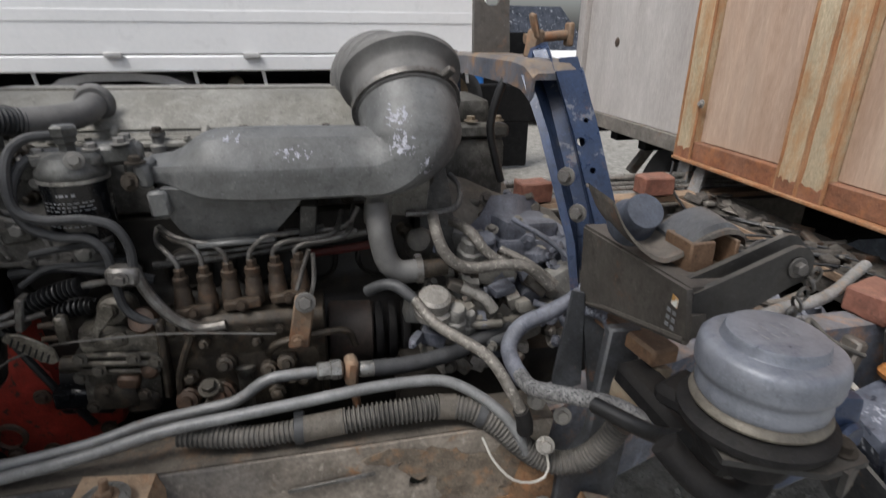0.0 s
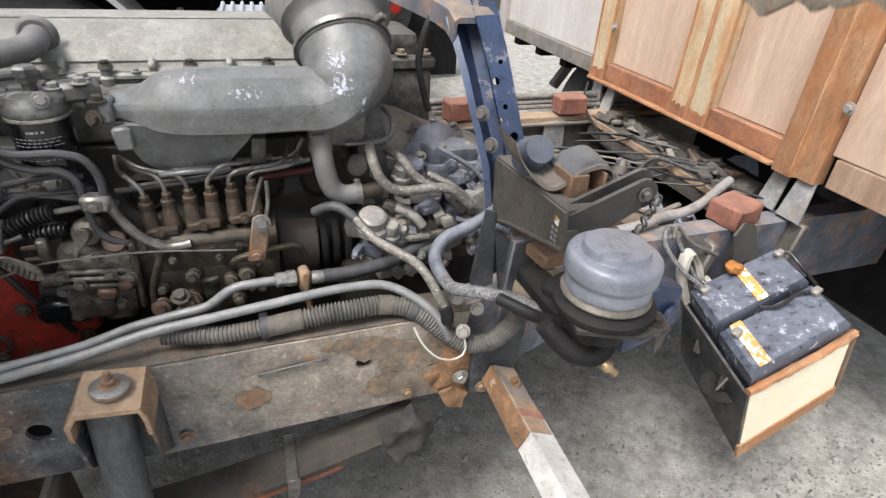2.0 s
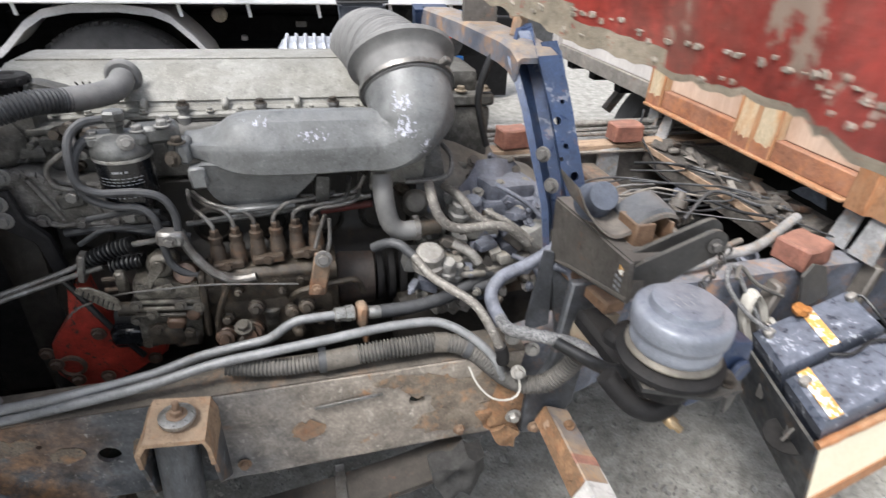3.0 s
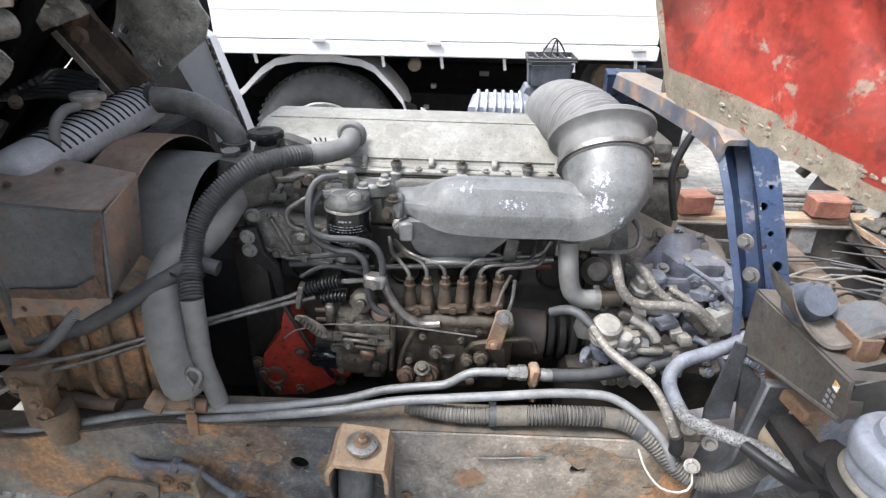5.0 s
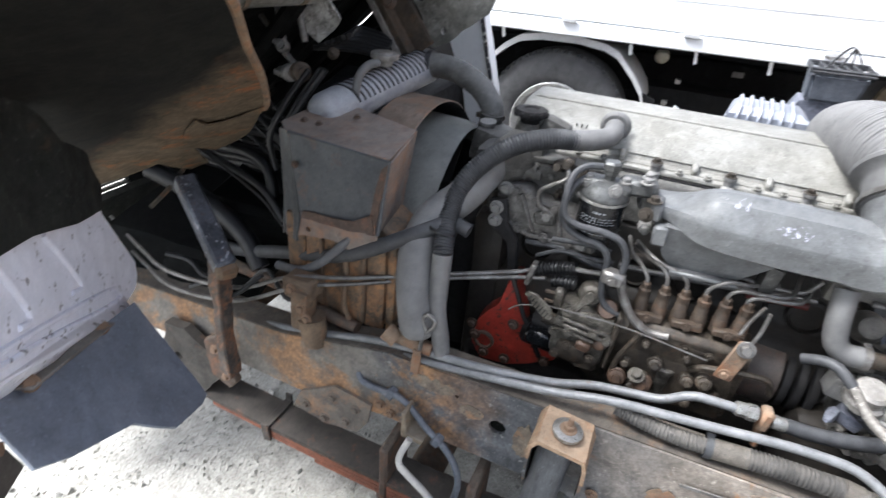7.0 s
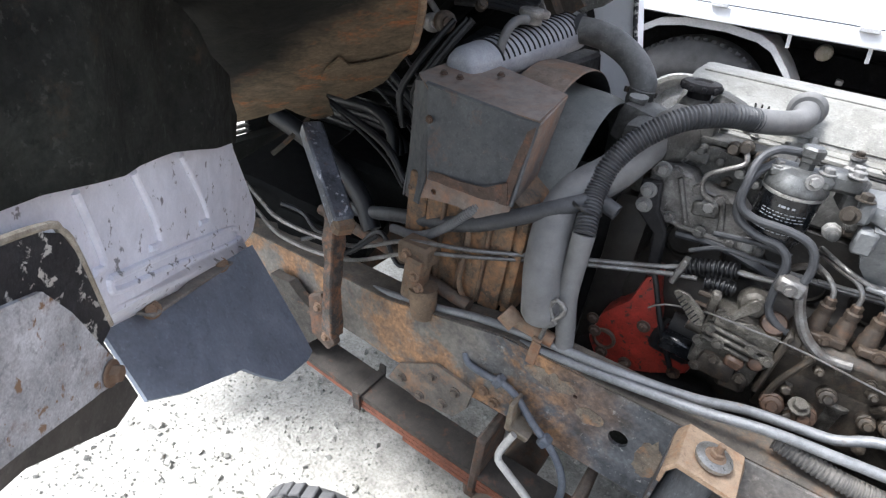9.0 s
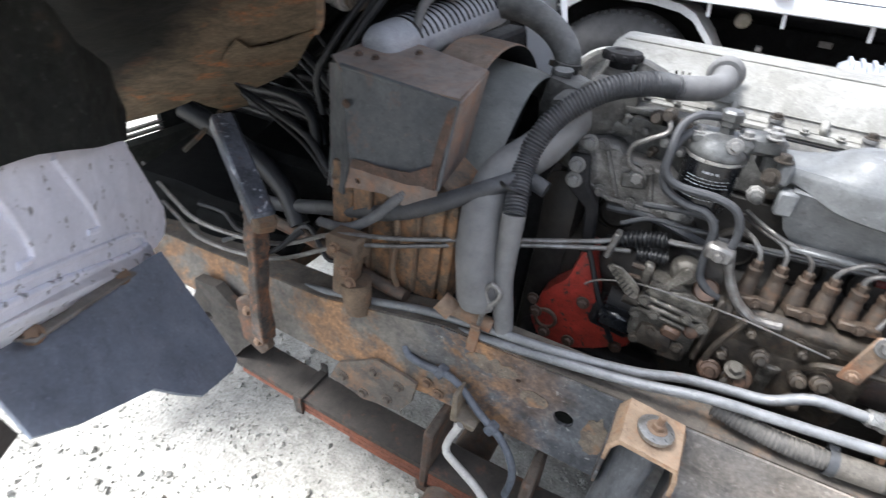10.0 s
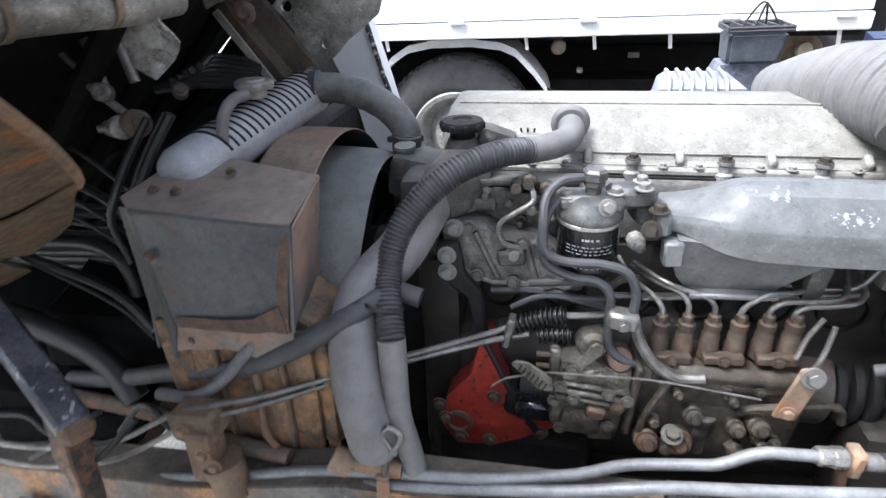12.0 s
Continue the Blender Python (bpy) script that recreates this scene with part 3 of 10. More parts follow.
def build_ground():
    m = bpy.data.materials.new("gravel_yard")
    m.use_nodes = True
    nt = m.node_tree
    b = nt.nodes["Principled BSDF"]
    tc = nt.nodes.new("ShaderNodeTexCoord").outputs["Object"]
    big, mid, fine = grain(nt, tc, 1.3), grain(nt, tc, 14, 6, 0.7), grain(nt, tc, 90, 4)
    v = nt.nodes.new("ShaderNodeTexVoronoi")
    v.inputs["Scale"].default_value = 85
    nt.links.new(tc, v.inputs["Vector"])
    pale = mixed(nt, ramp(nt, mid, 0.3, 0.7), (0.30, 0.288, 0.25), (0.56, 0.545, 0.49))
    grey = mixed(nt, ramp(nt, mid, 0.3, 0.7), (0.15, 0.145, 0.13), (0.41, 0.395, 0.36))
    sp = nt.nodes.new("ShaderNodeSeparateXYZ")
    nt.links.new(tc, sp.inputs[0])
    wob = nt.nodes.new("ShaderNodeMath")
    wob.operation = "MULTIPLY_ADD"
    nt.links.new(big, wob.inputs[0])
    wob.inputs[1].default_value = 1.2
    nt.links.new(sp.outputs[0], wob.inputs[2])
    # greyer dirt towards +x, with that side's shade put into the colour
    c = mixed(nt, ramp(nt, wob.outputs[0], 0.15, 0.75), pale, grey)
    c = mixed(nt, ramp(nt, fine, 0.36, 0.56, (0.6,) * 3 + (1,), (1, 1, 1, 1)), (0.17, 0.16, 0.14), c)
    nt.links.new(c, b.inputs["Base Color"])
    b.inputs["Roughness"].default_value = 0.95
    bp = nt.nodes.new("ShaderNodeBump")
    bp.inputs["Strength"].default_value, bp.inputs["Distance"].default_value = 0.6, 0.008
    nt.links.new(mixed(nt, 0.5, fine, v.outputs["Distance"]), bp.inputs["Height"])
    nt.links.new(bp.outputs[0], b.inputs["Normal"])
    bm = B()
    steps = [-400, -60, -15] + [-6 + 0.16 * k for k in range(76)] + [15, 60, 400]
    grid = [[bm.verts.new((x, y + 2, lie(x, y + 2) + 0.012 * noise.noise(V((x * 7, y * 7, 3))))) for x in steps] for y in steps]
    for r, s in zip(grid, grid[1:]):
        for k in range(len(steps) - 1):
            bm.faces.new((r[k], r[k + 1], s[k + 1], s[k]))
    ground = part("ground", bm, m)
    tagged(ground, "pale crushed-gravel yard turning to grey dirt, its shade coloured in", "ground", kind="structure")
    # loose stones
    rnd = random.Random(4)
    shape = [V(p).normalized() for p in ((1, 0, -.2), (-.5, .9, 0), (-.5, -.8, -.1), (.2, .1, .8), (.1, -.2, -.9), (.6, .7, .3), (-.8, .1, .4), (.4, -.8, .3))]
    hull = B()
    for p in shape:
        hull.verts.new(p)
    bmesh.ops.convex_hull(hull, input=hull.verts[:])
    hull.verts.index_update()
    fs = [[q.index for q in f.verts] for f in hull.faces]
    vs = [q.co.copy() for q in hull.verts]
    hull.free()
    for kind, (x0, x1, y0, y1, n, size), m2 in (
        ("pale", (-2.6, 0.1, 0.2, 2.0, 11000, 0.0066), mat("pale_gravel", (0.46, 0.445, 0.40), 0.9, 0, dark=(0.33, 0.318, 0.285), scale=40, bump=0.2)),
        ("grey", (0.0, 2.6, 0.6, 2.2, 9000, 0.0078), mat("grey_gravel", (0.34, 0.33, 0.31), 0.9, 0, dark=(0.17, 0.165, 0.15), scale=40, bump=0.2)),
    ):
        pts, fc = [], []
        for _ in range(n):
            x, y = rnd.uniform(x0, x1), rnd.uniform(y0, y1)
            s = size * rnd.uniform(0.4, 1.0) * (2.6 if rnd.random() < 0.06 else 1)
            o = V((x, y, lie(x, y) + 0.012 * noise.noise(V((x * 7, (y - 2) * 7, 3))) + s * 0.2))
            q = Euler([rnd.uniform(0, 6) for _ in range(3)]).to_matrix() @ Matrix.Diagonal((1, rnd.uniform(.6, 1), rnd.uniform(.5, .9)))
            k = len(pts)
            pts += [o + s * (q @ p) for p in vs]
            fc += [[k + i for i in f] for f in fs]
        me = bpy.data.meshes.new("gravel")
        me.from_pydata(pts, [], fc)
        me.materials.append(m2)
        ob = new("gravel", me)
        tagged(ob, kind + " loose crushed stones lying on the yard", "gravel", kind="stuff")


build_ground()


# ---------------------------------------------------------------- chassis of the truck
def c_rail(bm, pts, h, web, flange, inward):
    """A C-section along points of its outer top edge."""
    secs = []
    for x, y, z in pts:
        secs.append([(x, y, z), (x, y, z - h), (x, y + inward * flange, z - h), (x, y + inward * flange, z - h + web),
                     (x, y + inward * web, z - h + web), (x, y + inward * web, z - web), (x, y + inward * flange, z - web), (x, y + inward * flange, z)])
    loft(bm, secs)


def build_chassis():
    ch = thing("truck_chassis", (0, 1.3, 0.65), "dark ladder frame with rust and dried mud, cab tilted forward", "truck frame")
    rail = B()
    sheet(rail, [(-1.75, 1.284, 0.66), (-0.76, 1.284, 0.675), (-0.56, 1.284, 0.665), (-0.30, 1.284, 0.70), (0.30, 1.284, 0.688), (0.80, 1.284, 0.70), (0.84, 1.284, 0.93), (-0.28, 1.284, 0.915), (-0.60, 1.284, 0.845), (-1.75, 1.284, 0.80)],
          0.010, holes=[((0.005, 1.284, 0.813), 0.021), ((0.603, 1.284, 0.836), 0.017), ((0.36, 1.284, 0.90), 0.006), ((-0.10, 1.284, 0.86), 0.005)], cell=0.05, crumple=0.002, freq=9)
    r = part("side_rail", rail, M_RAILMIX, ch)
    bm = B()
    loft(bm, [[(x, 1.281, z), (x, 1.36, z + 0.002), (x, 1.36, z - 0.007), (x, 1.281, z - 0.010)] for x, z in ((-1.75, 0.803), (-0.60, 0.848), (-0.28, 0.918), (0.1, 0.924), (0.84, 0.933))])
    part("top_flange", bm, M_RAILTOP, ch)
    bm = B()
    loft(bm, [[(x, 1.281, z), (x, 1.36, z), (x, 1.36, z + 0.009), (x, 1.281, z + 0.009)] for x, z in ((-1.75, 0.657), (-0.76, 0.672), (-0.56, 0.664), (-0.30, 0.697), (0.30, 0.685), (0.80, 0.695))])
    part("bottom_flange", bm, M_RAILTOP, ch)
    # muddy reinforcement, nearer the rear
    bm = B()
    sheet(bm, ragged([(0.19, 1.278, 0.688), (0.79, 1.278, 0.705), (0.82, 1.278, 0.931), (0.19, 1.278, 0.921)], 0.025, 0.002, 2), 0.004, holes=[((0.603, 1.275, 0.836), 0.019)], cell=0.04, crumple=0.004, freq=12)
    part("reinforcement", bm, M_RAILMIX, ch, "muddy tan reinforcement plate")
    bm = B()
    slab(bm, (0.46, 1.2705, 0.868), (0.14, 0.004, 0.008), (0, -5, 0), 0.001)
    part("weld_strip", bm, M_STEEL, ch)
    # crusts of rust and dried mud on the rail
    for k, (x, z, w, h) in enumerate(((0.375, 0.80, 0.034, 0.026), (0.63, 0.875, 0.06, 0.03), (0.70, 0.835, 0.07, 0.05), (0.66, 0.765, 0.06, 0.035), (0.77, 0.86, 0.04, 0.05), (0.75, 0.76, 0.05, 0.04), (0.56, 0.90, 0.05, 0.015), (-0.06, 0.83, 0.03, 0.02), (0.07, 0.80, 0.025, 0.05), (-0.16, 0.87, 0.06, 0.02))):
        bm = B()
        n = 22
        rim = [(x + w * math.cos(6.283 * q / n) * (1 + 0.5 * noise.noise(V((q * .9, k * 3, 0)))), 1.2745, z + h * math.sin(6.283 * q / n) * (1 + 0.5 * noise.noise(V((q * .9, k * 3, 5))))) for q in range(n)]
        y0 = 1.2745 if x > 0.22 else 1.2795
        sheet(bm, [(a, y0 - 0.0015, c) for a, b, c in rim], 0.0015, cell=0.012, crumple=0.0025, freq=45, seed=k)
        part("rust_crust", bm, M_MUD if k else M_RUST, ch, "crust of rust and dried mud")
    # plates at the front
    bm = B()
    sheet(bm, ragged([(-0.575, 1.274, 0.605), (-0.47, 1.274, 0.585), (-0.365, 1.274, 0.605), (-0.335, 1.274, 0.66), (-0.325, 1.274, 0.725), (-0.43, 1.274, 0.745), (-0.545, 1.274, 0.672)], 0.03, 0.004, 5), 0.008, cell=0.04, crumple=0.003)
    plate = part("spring_hanger_plate", bm, M_PLATE, ch)
    for p in ((-0.53, 1.27, 0.635), (-0.44, 1.27, 0.70), (-0.40, 1.27, 0.63), (-0.37, 1.27, 0.69), (-0.47, 1.27, 0.61)):
        bolt(ch, p, (0, -1, 0), 0.0095, M_PLATE)
    for p in ((-0.30, 1.277, 0.74), (-0.27, 1.277, 0.72), (-0.22, 1.277, 0.75), (0.24, 1.27, 0.735), (0.70, 1.27, 0.73)):
        bolt(ch, p, (0, -1, 0), 0.009, M_RUST)
    # far rail, cross members and the rear rail
    bm = B()
    c_rail(bm, [(-1.7, 2.46, 0.80), (0.2, 2.46, 0.90), (0.9, 2.46, 0.93), (4.0, 2.46, 0.935)], 0.24, 0.008, 0.07, -1)
    part("far_rail", bm, M_CONC, ch)
    bm = B()
    c_rail(bm, [(0.84, 1.30, 0.93), (1.05, 1.36, 0.93), (1.3, 1.45, 0.925), (4.0, 1.47, 0.925)], 0.24, 0.008, 0.07, 1)
    part("rear_rail", bm, M_BLUERUST2, ch)
    for x, z in ((-0.95, 0.70), (1.55, 0.82), (2.6, 0.82)):
        bm = B()
        slab(bm, (x, 1.88 if x < 0 else 1.95, z), (0.10, 1.14 if x < 0 else 0.92, 0.12), bev=0.01)
        part("cross_member", bm, M_RUSTDK, ch)
    # timber strip along the far rail
    bm = B()
    slab(bm, (2.2, 2.45, 0.947), (2.6, 0.075, 0.022), (0, -0.6, 0), 0.003)
    part("packing_strip", bm, M_TAN, ch)
    # pipe clip on the rail
    bm = B()
    slab(bm, (-0.208, 1.275, 0.918), (0.022, 0.006, 0.062), (0, 4, 0), 0.002)
    slab(bm, (-0.208, 1.298, 0.952), (0.022, 0.05, 0.006), (0, 4, 0), 0.002)
    part("pipe_clip", bm, M_RUST, ch)
    # shock absorber with its bracket
    sh = thing("shock_absorber", (0.13, 1.22, 0.2), "dusty grey shock absorber hung from a rusty rail bracket", "shock absorber")
    bm = B()
    rod(bm, (0.148, 1.222, 0.925), (0.10, 1.222, 0.30), 0.037, seg=20)
    part("sleeve", bm, M_SLEEVE, sh)
    bm = B()
    lathe(bm, (0.157, 1.222, 0.937), (0.08, 0, 1), [(0.029, 0), (0.031, 0.006), (0.031, 0.010), (0.022, 0.013)], 20)
    part("washer", bm, M_BRIGHT, sh)
    bolt(sh, (0.158, 1.222, 0.948), (0.08, 0, 1), 0.0115, M_RUST, stud=1.4)
    bm = B()
    loft(bm, [[(0.092, y, 0.875), (0.094, y, 0.915), (0.108, y, 0.937), (0.205, y, 0.927), (0.213, y, 0.90), (0.213, y, 0.86), (0.206, y, 0.86), (0.205, y, 0.897), (0.200, y, 0.918), (0.112, y, 0.928), (0.101, y, 0.91), (0.099, y, 0.875)] for y in (1.176, 1.19, 1.23, 1.28)])
    roughen(bm, 0.003, 40)
    part("bracket", bm, M_SADDLERUST, sh, "flaking rusty saddle bracket")
    for x in (0.094, 0.209):
        bm = B()
        sheet(bm, [(x, 1.28, 0.70), (x, 1.20, 0.78), (x, 1.18, 0.89), (x, 1.28, 0.90)], 0.006)
        part("cheek", bm, M_RAIL, sh)
    # front leaf spring
    sp = thing("leaf_spring", (0.0, 1.29, 0.45), "dark multi-leaf spring with an orange lower edge under the rail", "leaf spring")
    arch = lambda x: 0.505 + (0.13 if x > -0.14 else 0.035) * ((x + 0.14) / 0.83) ** 2
    bm = B()
    xs = [-1.02 + 0.06 * k for k in range(30)]
    loft(bm, [[(x, 1.225, arch(x)), (x, 1.322, arch(x)), (x, 1.322, arch(x) + 0.014), (x, 1.225, arch(x) + 0.014)] for x in xs])
    part("leaf", bm, M_SPRING, sp)
    for k in range(1, 4):
        bm = B()
        keep = [x for x in xs if abs(x + 0.14) < 0.88 - 0.17 * k]
        loft(bm, [[(x, 1.225, arch(x) - 0.015 * k), (x, 1.322, arch(x) - 0.015 * k), (x, 1.322, arch(x) - 0.015 * k + 0.013), (x, 1.225, arch(x) - 0.015 * k + 0.013)] for x in keep])
        part("leaf", bm, M_SPRINGE, sp, "orange-rusted leaf")
    for x in (-0.64, 0.43):
        bm = B()
        slab(bm, (x, 1.219, arch(x) - 0.008), (0.026, 0.008, 0.062), (0, -8 if x < 0 else 8, 0), 0.002)
        slab(bm, (x, 1.274, arch(x) + 0.018), (0.026, 0.114, 0.007), (0, 0, 0), 0.002)
        slab(bm, (x, 1.328, arch(x) + 0.01), (0.022, 0.008, 0.07), (0, 0, 0), 0.002)
        part("spring_clip", bm, M_SPRING if x < 0 else M_STEEL, sp)
    bm = B()
    sheet(bm, ragged([(0.62, 1.225, 0.685), (0.70, 1.225, 0.72), (0.745, 1.225, 0.695), (0.752, 1.225, 0.64), (0.72, 1.225, 0.58), (0.67, 1.225, 0.60), (0.635, 1.225, 0.635)], 0.015, 0.010, 3), 0.05, cell=0.012, crumple=0.03, freq=22, seed=3)
    part("rear_eye", bm, M_GREASE, sp, "greasy black mud-caked spring eye")
    for k, (pts, y0) in enumerate((([(0.735, 0.775), (0.755, 0.735), (0.785, 0.715), (0.808, 0.668), (0.838, 0.69), (0.85, 0.76), (0.80, 0.80)], 1.262), ([(0.770, 0.725), (0.800, 0.680), (0.826, 0.675), (0.832, 0.72), (0.80, 0.74)], 1.252))):
        bm = B()
        sheet(bm, ragged([(a, y0, b) for a, b in pts], 0.012, 0.009, 4 + k), 0.010, cell=0.010, crumple=0.014, freq=30, seed=k)
        part("hanger", bm, M_ORUST, sp, "flaking rusty spring hanger")
    bolt(sp, (0.815, 1.245, 0.775), (0, -1, 0), 0.012, M_BRIGHT)
    # dark cast hanger at the front end of the spring
    bm = B()
    sheet(bm, ragged([(-0.983, 1.25, 0.764), (-0.908, 1.25, 0.769), (-0.858, 1.25, 0.734), (-0.80, 1.25, 0.690), (-0.785, 1.25, 0.646), (-0.842, 1.25, 0.589), (-0.913, 1.25, 0.49), (-0.96, 1.25, 0.484), (-1.006, 1.25, 0.538), (-1.023, 1.25, 0.634)], 0.02, 0.004, 7), 0.03, holes=[((-0.958, 1.25, 0.649), 0.014)], cell=0.02, crumple=0.010, freq=14)
    part("front_hanger", bm, M_HANGER, sp, "dark grimy cast front hanger")
    # axle beam below
    bm = B()
    rod(bm, (-0.20, 1.15, 0.43), (-0.20, 2.6, 0.43), 0.05, seg=12)
    slab(bm, (-0.14, 1.29, 0.45), (0.30, 0.12, 0.09), bev=0.012)
    part("axle_seat", bm, M_RUSTDK, sp)
    for x in (-0.26, -0.02):
        bm = B()
        slab(bm, (x, 1.285, 0.545), (0.024, 0.13, 0.20), bev=0.006)
        part("u_bolt", bm, M_RUSTDK, sp)
    return ch


M_BLUERUST2 = mat("blue_rail_paint_rusting", (0.16, 0.185, 0.245), 0.5, 0.1, dark=(0.065, 0.078, 0.105), rust=0.34, rustcol=(0.42, 0.23, 0.12), dust=0.35, dustcol=(0.34, 0.31, 0.28), scale=7, bump=0.4, mottle=0.5)
M_SADDLERUST = mat("tan_flaking_saddle", (0.42, 0.29, 0.185), 0.8, 0, dark=(0.24, 0.15, 0.09), rust=0.3, rustcol=(0.30, 0.14, 0.06), dust=0.3, scale=18, bump=0.7, dustcol=(0.46, 0.37, 0.27), mottle=0.5)
M_SLEEVE = mat("scuffed_damper_sleeve", (0.13, 0.14, 0.155), 0.5, 0.1, dark=(0.05, 0.054, 0.06), rust=0.12, dust=0.3, scale=12, bump=0.3, dustcol=(0.28, 0.27, 0.26), mottle=0.5, stretch=(1, 1, 0.3))
M_GREASE = mat("caked_grease", (0.05, 0.048, 0.045), 0.85, 0, dark=(0.025, 0.024, 0.023), scale=20, bump=0.8)
CHASSIS = build_chassis()


def build_front_tyre():
    ty = thing("front_wheel", (-0.42, 0.98, 0.0), "road tyre of the front axle showing its tread blocks", "wheel")
    bm = B()
    c, R = V((-0.31, 0.83, 0.34)), 0.335
    lathe(bm, c - V((0, 0.11, 0)), (0, 1, 0), [(0.19, 0), (0.25, -0.01), (0.30, 0.0), (R - 0.012, 0.03), (R - 0.012, 0.19), (0.30, 0.22), (0.25, 0.23), (0.19, 0.22)], 40, cap=False)
    part("tyre", bm, M_TYRE, ty)
    bm = B()
    for k in range(44):
        a = 2 * math.pi * k / 44
        for y in (-0.062, -0.02, 0.022, 0.064):
            o = c + V((math.cos(a + y * 1.2) * (R - 0.006), y, math.sin(a + y * 1.2) * (R - 0.006)))
            slab(bm, o, (0.02, 0.034, 0.034), (0, -math.degrees(a + y * 1.2), 14), 0.003)
    part("tread", bm, M_TYRE, ty)
    bm = B()
    lathe(bm, c - V((0, 0.09, 0)), (0, 1, 0), [(0.05, 0.0), (0.11, 0.02), (0.17, 0.06), (0.192, 0.0), (0.20, 0.0), (0.20, 0.18), (0.05, 0.17)], 32)
    part("rim", bm, M_RIM, ty)


build_front_tyre()

# ---------------------------------------------------------------- engine
def build_engine():
    en = thing("engine", (0.25, 1.85, 0.6), "grimy six-cylinder diesel engine, silver valve cover and intake", "engine")
    # block and head
    bm = B()
    prism(bm, [(1.62, 0.66), (1.60, 0.80), (1.57, 0.98), (1.60, 1.04), (1.66, 1.06), (1.66, 1.215), (2.04, 1.215), (2.10, 0.9), (2.0, 0.62), (1.75, 0.60)], "x", -0.13, 0.66, 0.012)
    part("block", bm, M_BLOCK, en)
    # unseen sump, shape guessed; helps close the underside against ground bounce
    bm = B()
    loft(bm, [[(x, 1.56, 0.70), (x, 2.14, 0.70), (x, 2.05, z), (x, 1.62, z)] for x, z in ((-0.20, 0.50), (-0.05, 0.42), (0.30, 0.42), (0.42, 0.52), (0.70, 0.55))])
    part("oil_sump", bm, M_BLOCK, en)
    bm = B()
    slab(bm, (-0.165, 1.86, 0.93), (0.09, 0.56, 0.52), bev=0.03, seg=2)
    roughen(bm, 0.008, 12, cut=2)
    part("front_cover", bm, M_BLOCK, en)
    # unseen sheet added to stop light bouncing up from the ground
    bm = B()
    sheet(bm, [(-0.62, 1.36, 0.60), (0.95, 1.36, 0.60), (0.95, 2.40, 0.60), (-0.62, 2.40, 0.60)], 0.006, cell=0.15, crumple=0.03, freq=4)
    part("bounce_blocker", bm, M_LINER, en, "unseen black sheet added under the engine to block bounced light")
    for k in range(6):
        bm = B()
        x = -0.05 + 0.125 * k
        lathe(bm, (x, 1.655, 1.10), (0, -1, 0), [(0.045, 0), (0.043, 0.012), (0.036, 0.016), (0.034, 0.008)], 20)
        part("core_plug", bm, M_BLOCK, en)
    bm = B()
    prism(bm, [(1.655, 1.215), (1.655, 1.29), (1.668, 1.333), (2.04, 1.333), (2.05, 1.215)], "x", -0.155, 0.70, 0.008)
    part("cylinder_head", bm, M_HEAD, en)
    # front end of the head: stepped casting
    bm = B()
    slab(bm, (-0.115, 1.635, 1.335), (0.10, 0.07, 0.10), bev=0.012, seg=2)
    slab(bm, (-0.05, 1.63, 1.25), (0.20, 0.05, 0.13), bev=0.012, seg=2)
    slab(bm, (0.05, 1.635, 1.32), (0.10, 0.05, 0.05), bev=0.01)
    roughen(bm, 0.004, 25)
    part("thermostat_housing", bm, M_HEAD, en)
    bm = B()
    prism(bm, [(-0.15, 1.27), (-0.13, 1.29), (-0.07, 1.285), (-0.055, 1.268), (0.03, 1.258), (0.10, 1.20), (0.10, 1.165), (-0.06, 1.165), (-0.145, 1.20)], "y", 1.555, 1.60, 0.006, 2)
    bmesh.ops.subdivide_edges(bm, edges=bm.edges[:], cuts=1)
    roughen(bm, 0.003, 30)
    sb2 = part("side_bracket", bm, M_SIDECAST, en, "stained cast side bracket")
    for a, b in (((-0.142, 1.27), (-0.128, 1.284)), ((-0.128, 1.284), (-0.072, 1.278)), ((-0.055, 1.262), (0.03, 1.252)), ((0.03, 1.252), (0.096, 1.198)), ((0.096, 1.17), (-0.06, 1.17)), ((-0.06, 1.17), (-0.142, 1.203)), ((-0.09, 1.27), (-0.05, 1.18)), ((0.0, 1.25), (0.02, 1.175))):
        bm = B()
        rod(bm, (a[0], 1.553, a[1]), (b[0], 1.553, b[1]), 0.006, seg=8)
        part("rim", bm, M_SIDECAST, sb2)
    for x, z in ((-0.135, 1.278), (-0.10, 1.282), (-0.138, 1.215), (-0.05, 1.262), (-0.005, 1.255), (0.035, 1.245), (0.07, 1.215), (0.09, 1.18), (0.04, 1.175), (-0.02, 1.175), (-0.085, 1.185)):
        bolt(en, (x, 1.548, z), (0, -1, 0), 0.0085, M_SIDECAST)
    bm = B()
    slab(bm, (-0.025, 1.548, 1.225), (0.05, 0.016, 0.03), (0, -8, 0), 0.005)
    part("pad", bm, M_HEAD, sb2)
    # stepped casting above it, up to the cover
    for c, sz, t in (((-0.10, 1.60, 1.312), (0.09, 0.05, 0.022), (0, 0, 0)), ((-0.03, 1.605, 1.322), (0.07, 0.045, 0.026), (0, 4, 0)), ((0.035, 1.61, 1.315), (0.06, 0.04, 0.03), (0, -5, 0)), ((-0.135, 1.59, 1.345), (0.05, 0.05, 0.05), (0, 0, 10)), ((0.0, 1.62, 1.345), (0.17, 0.05, 0.012), (0, 0, 0))):
        bm = B()
        slab(bm, c, sz, t, 0.007, 2)
        roughen(bm, 0.002, 40)
        part("boss_block", bm, M_HEAD, en)
    bm = B()
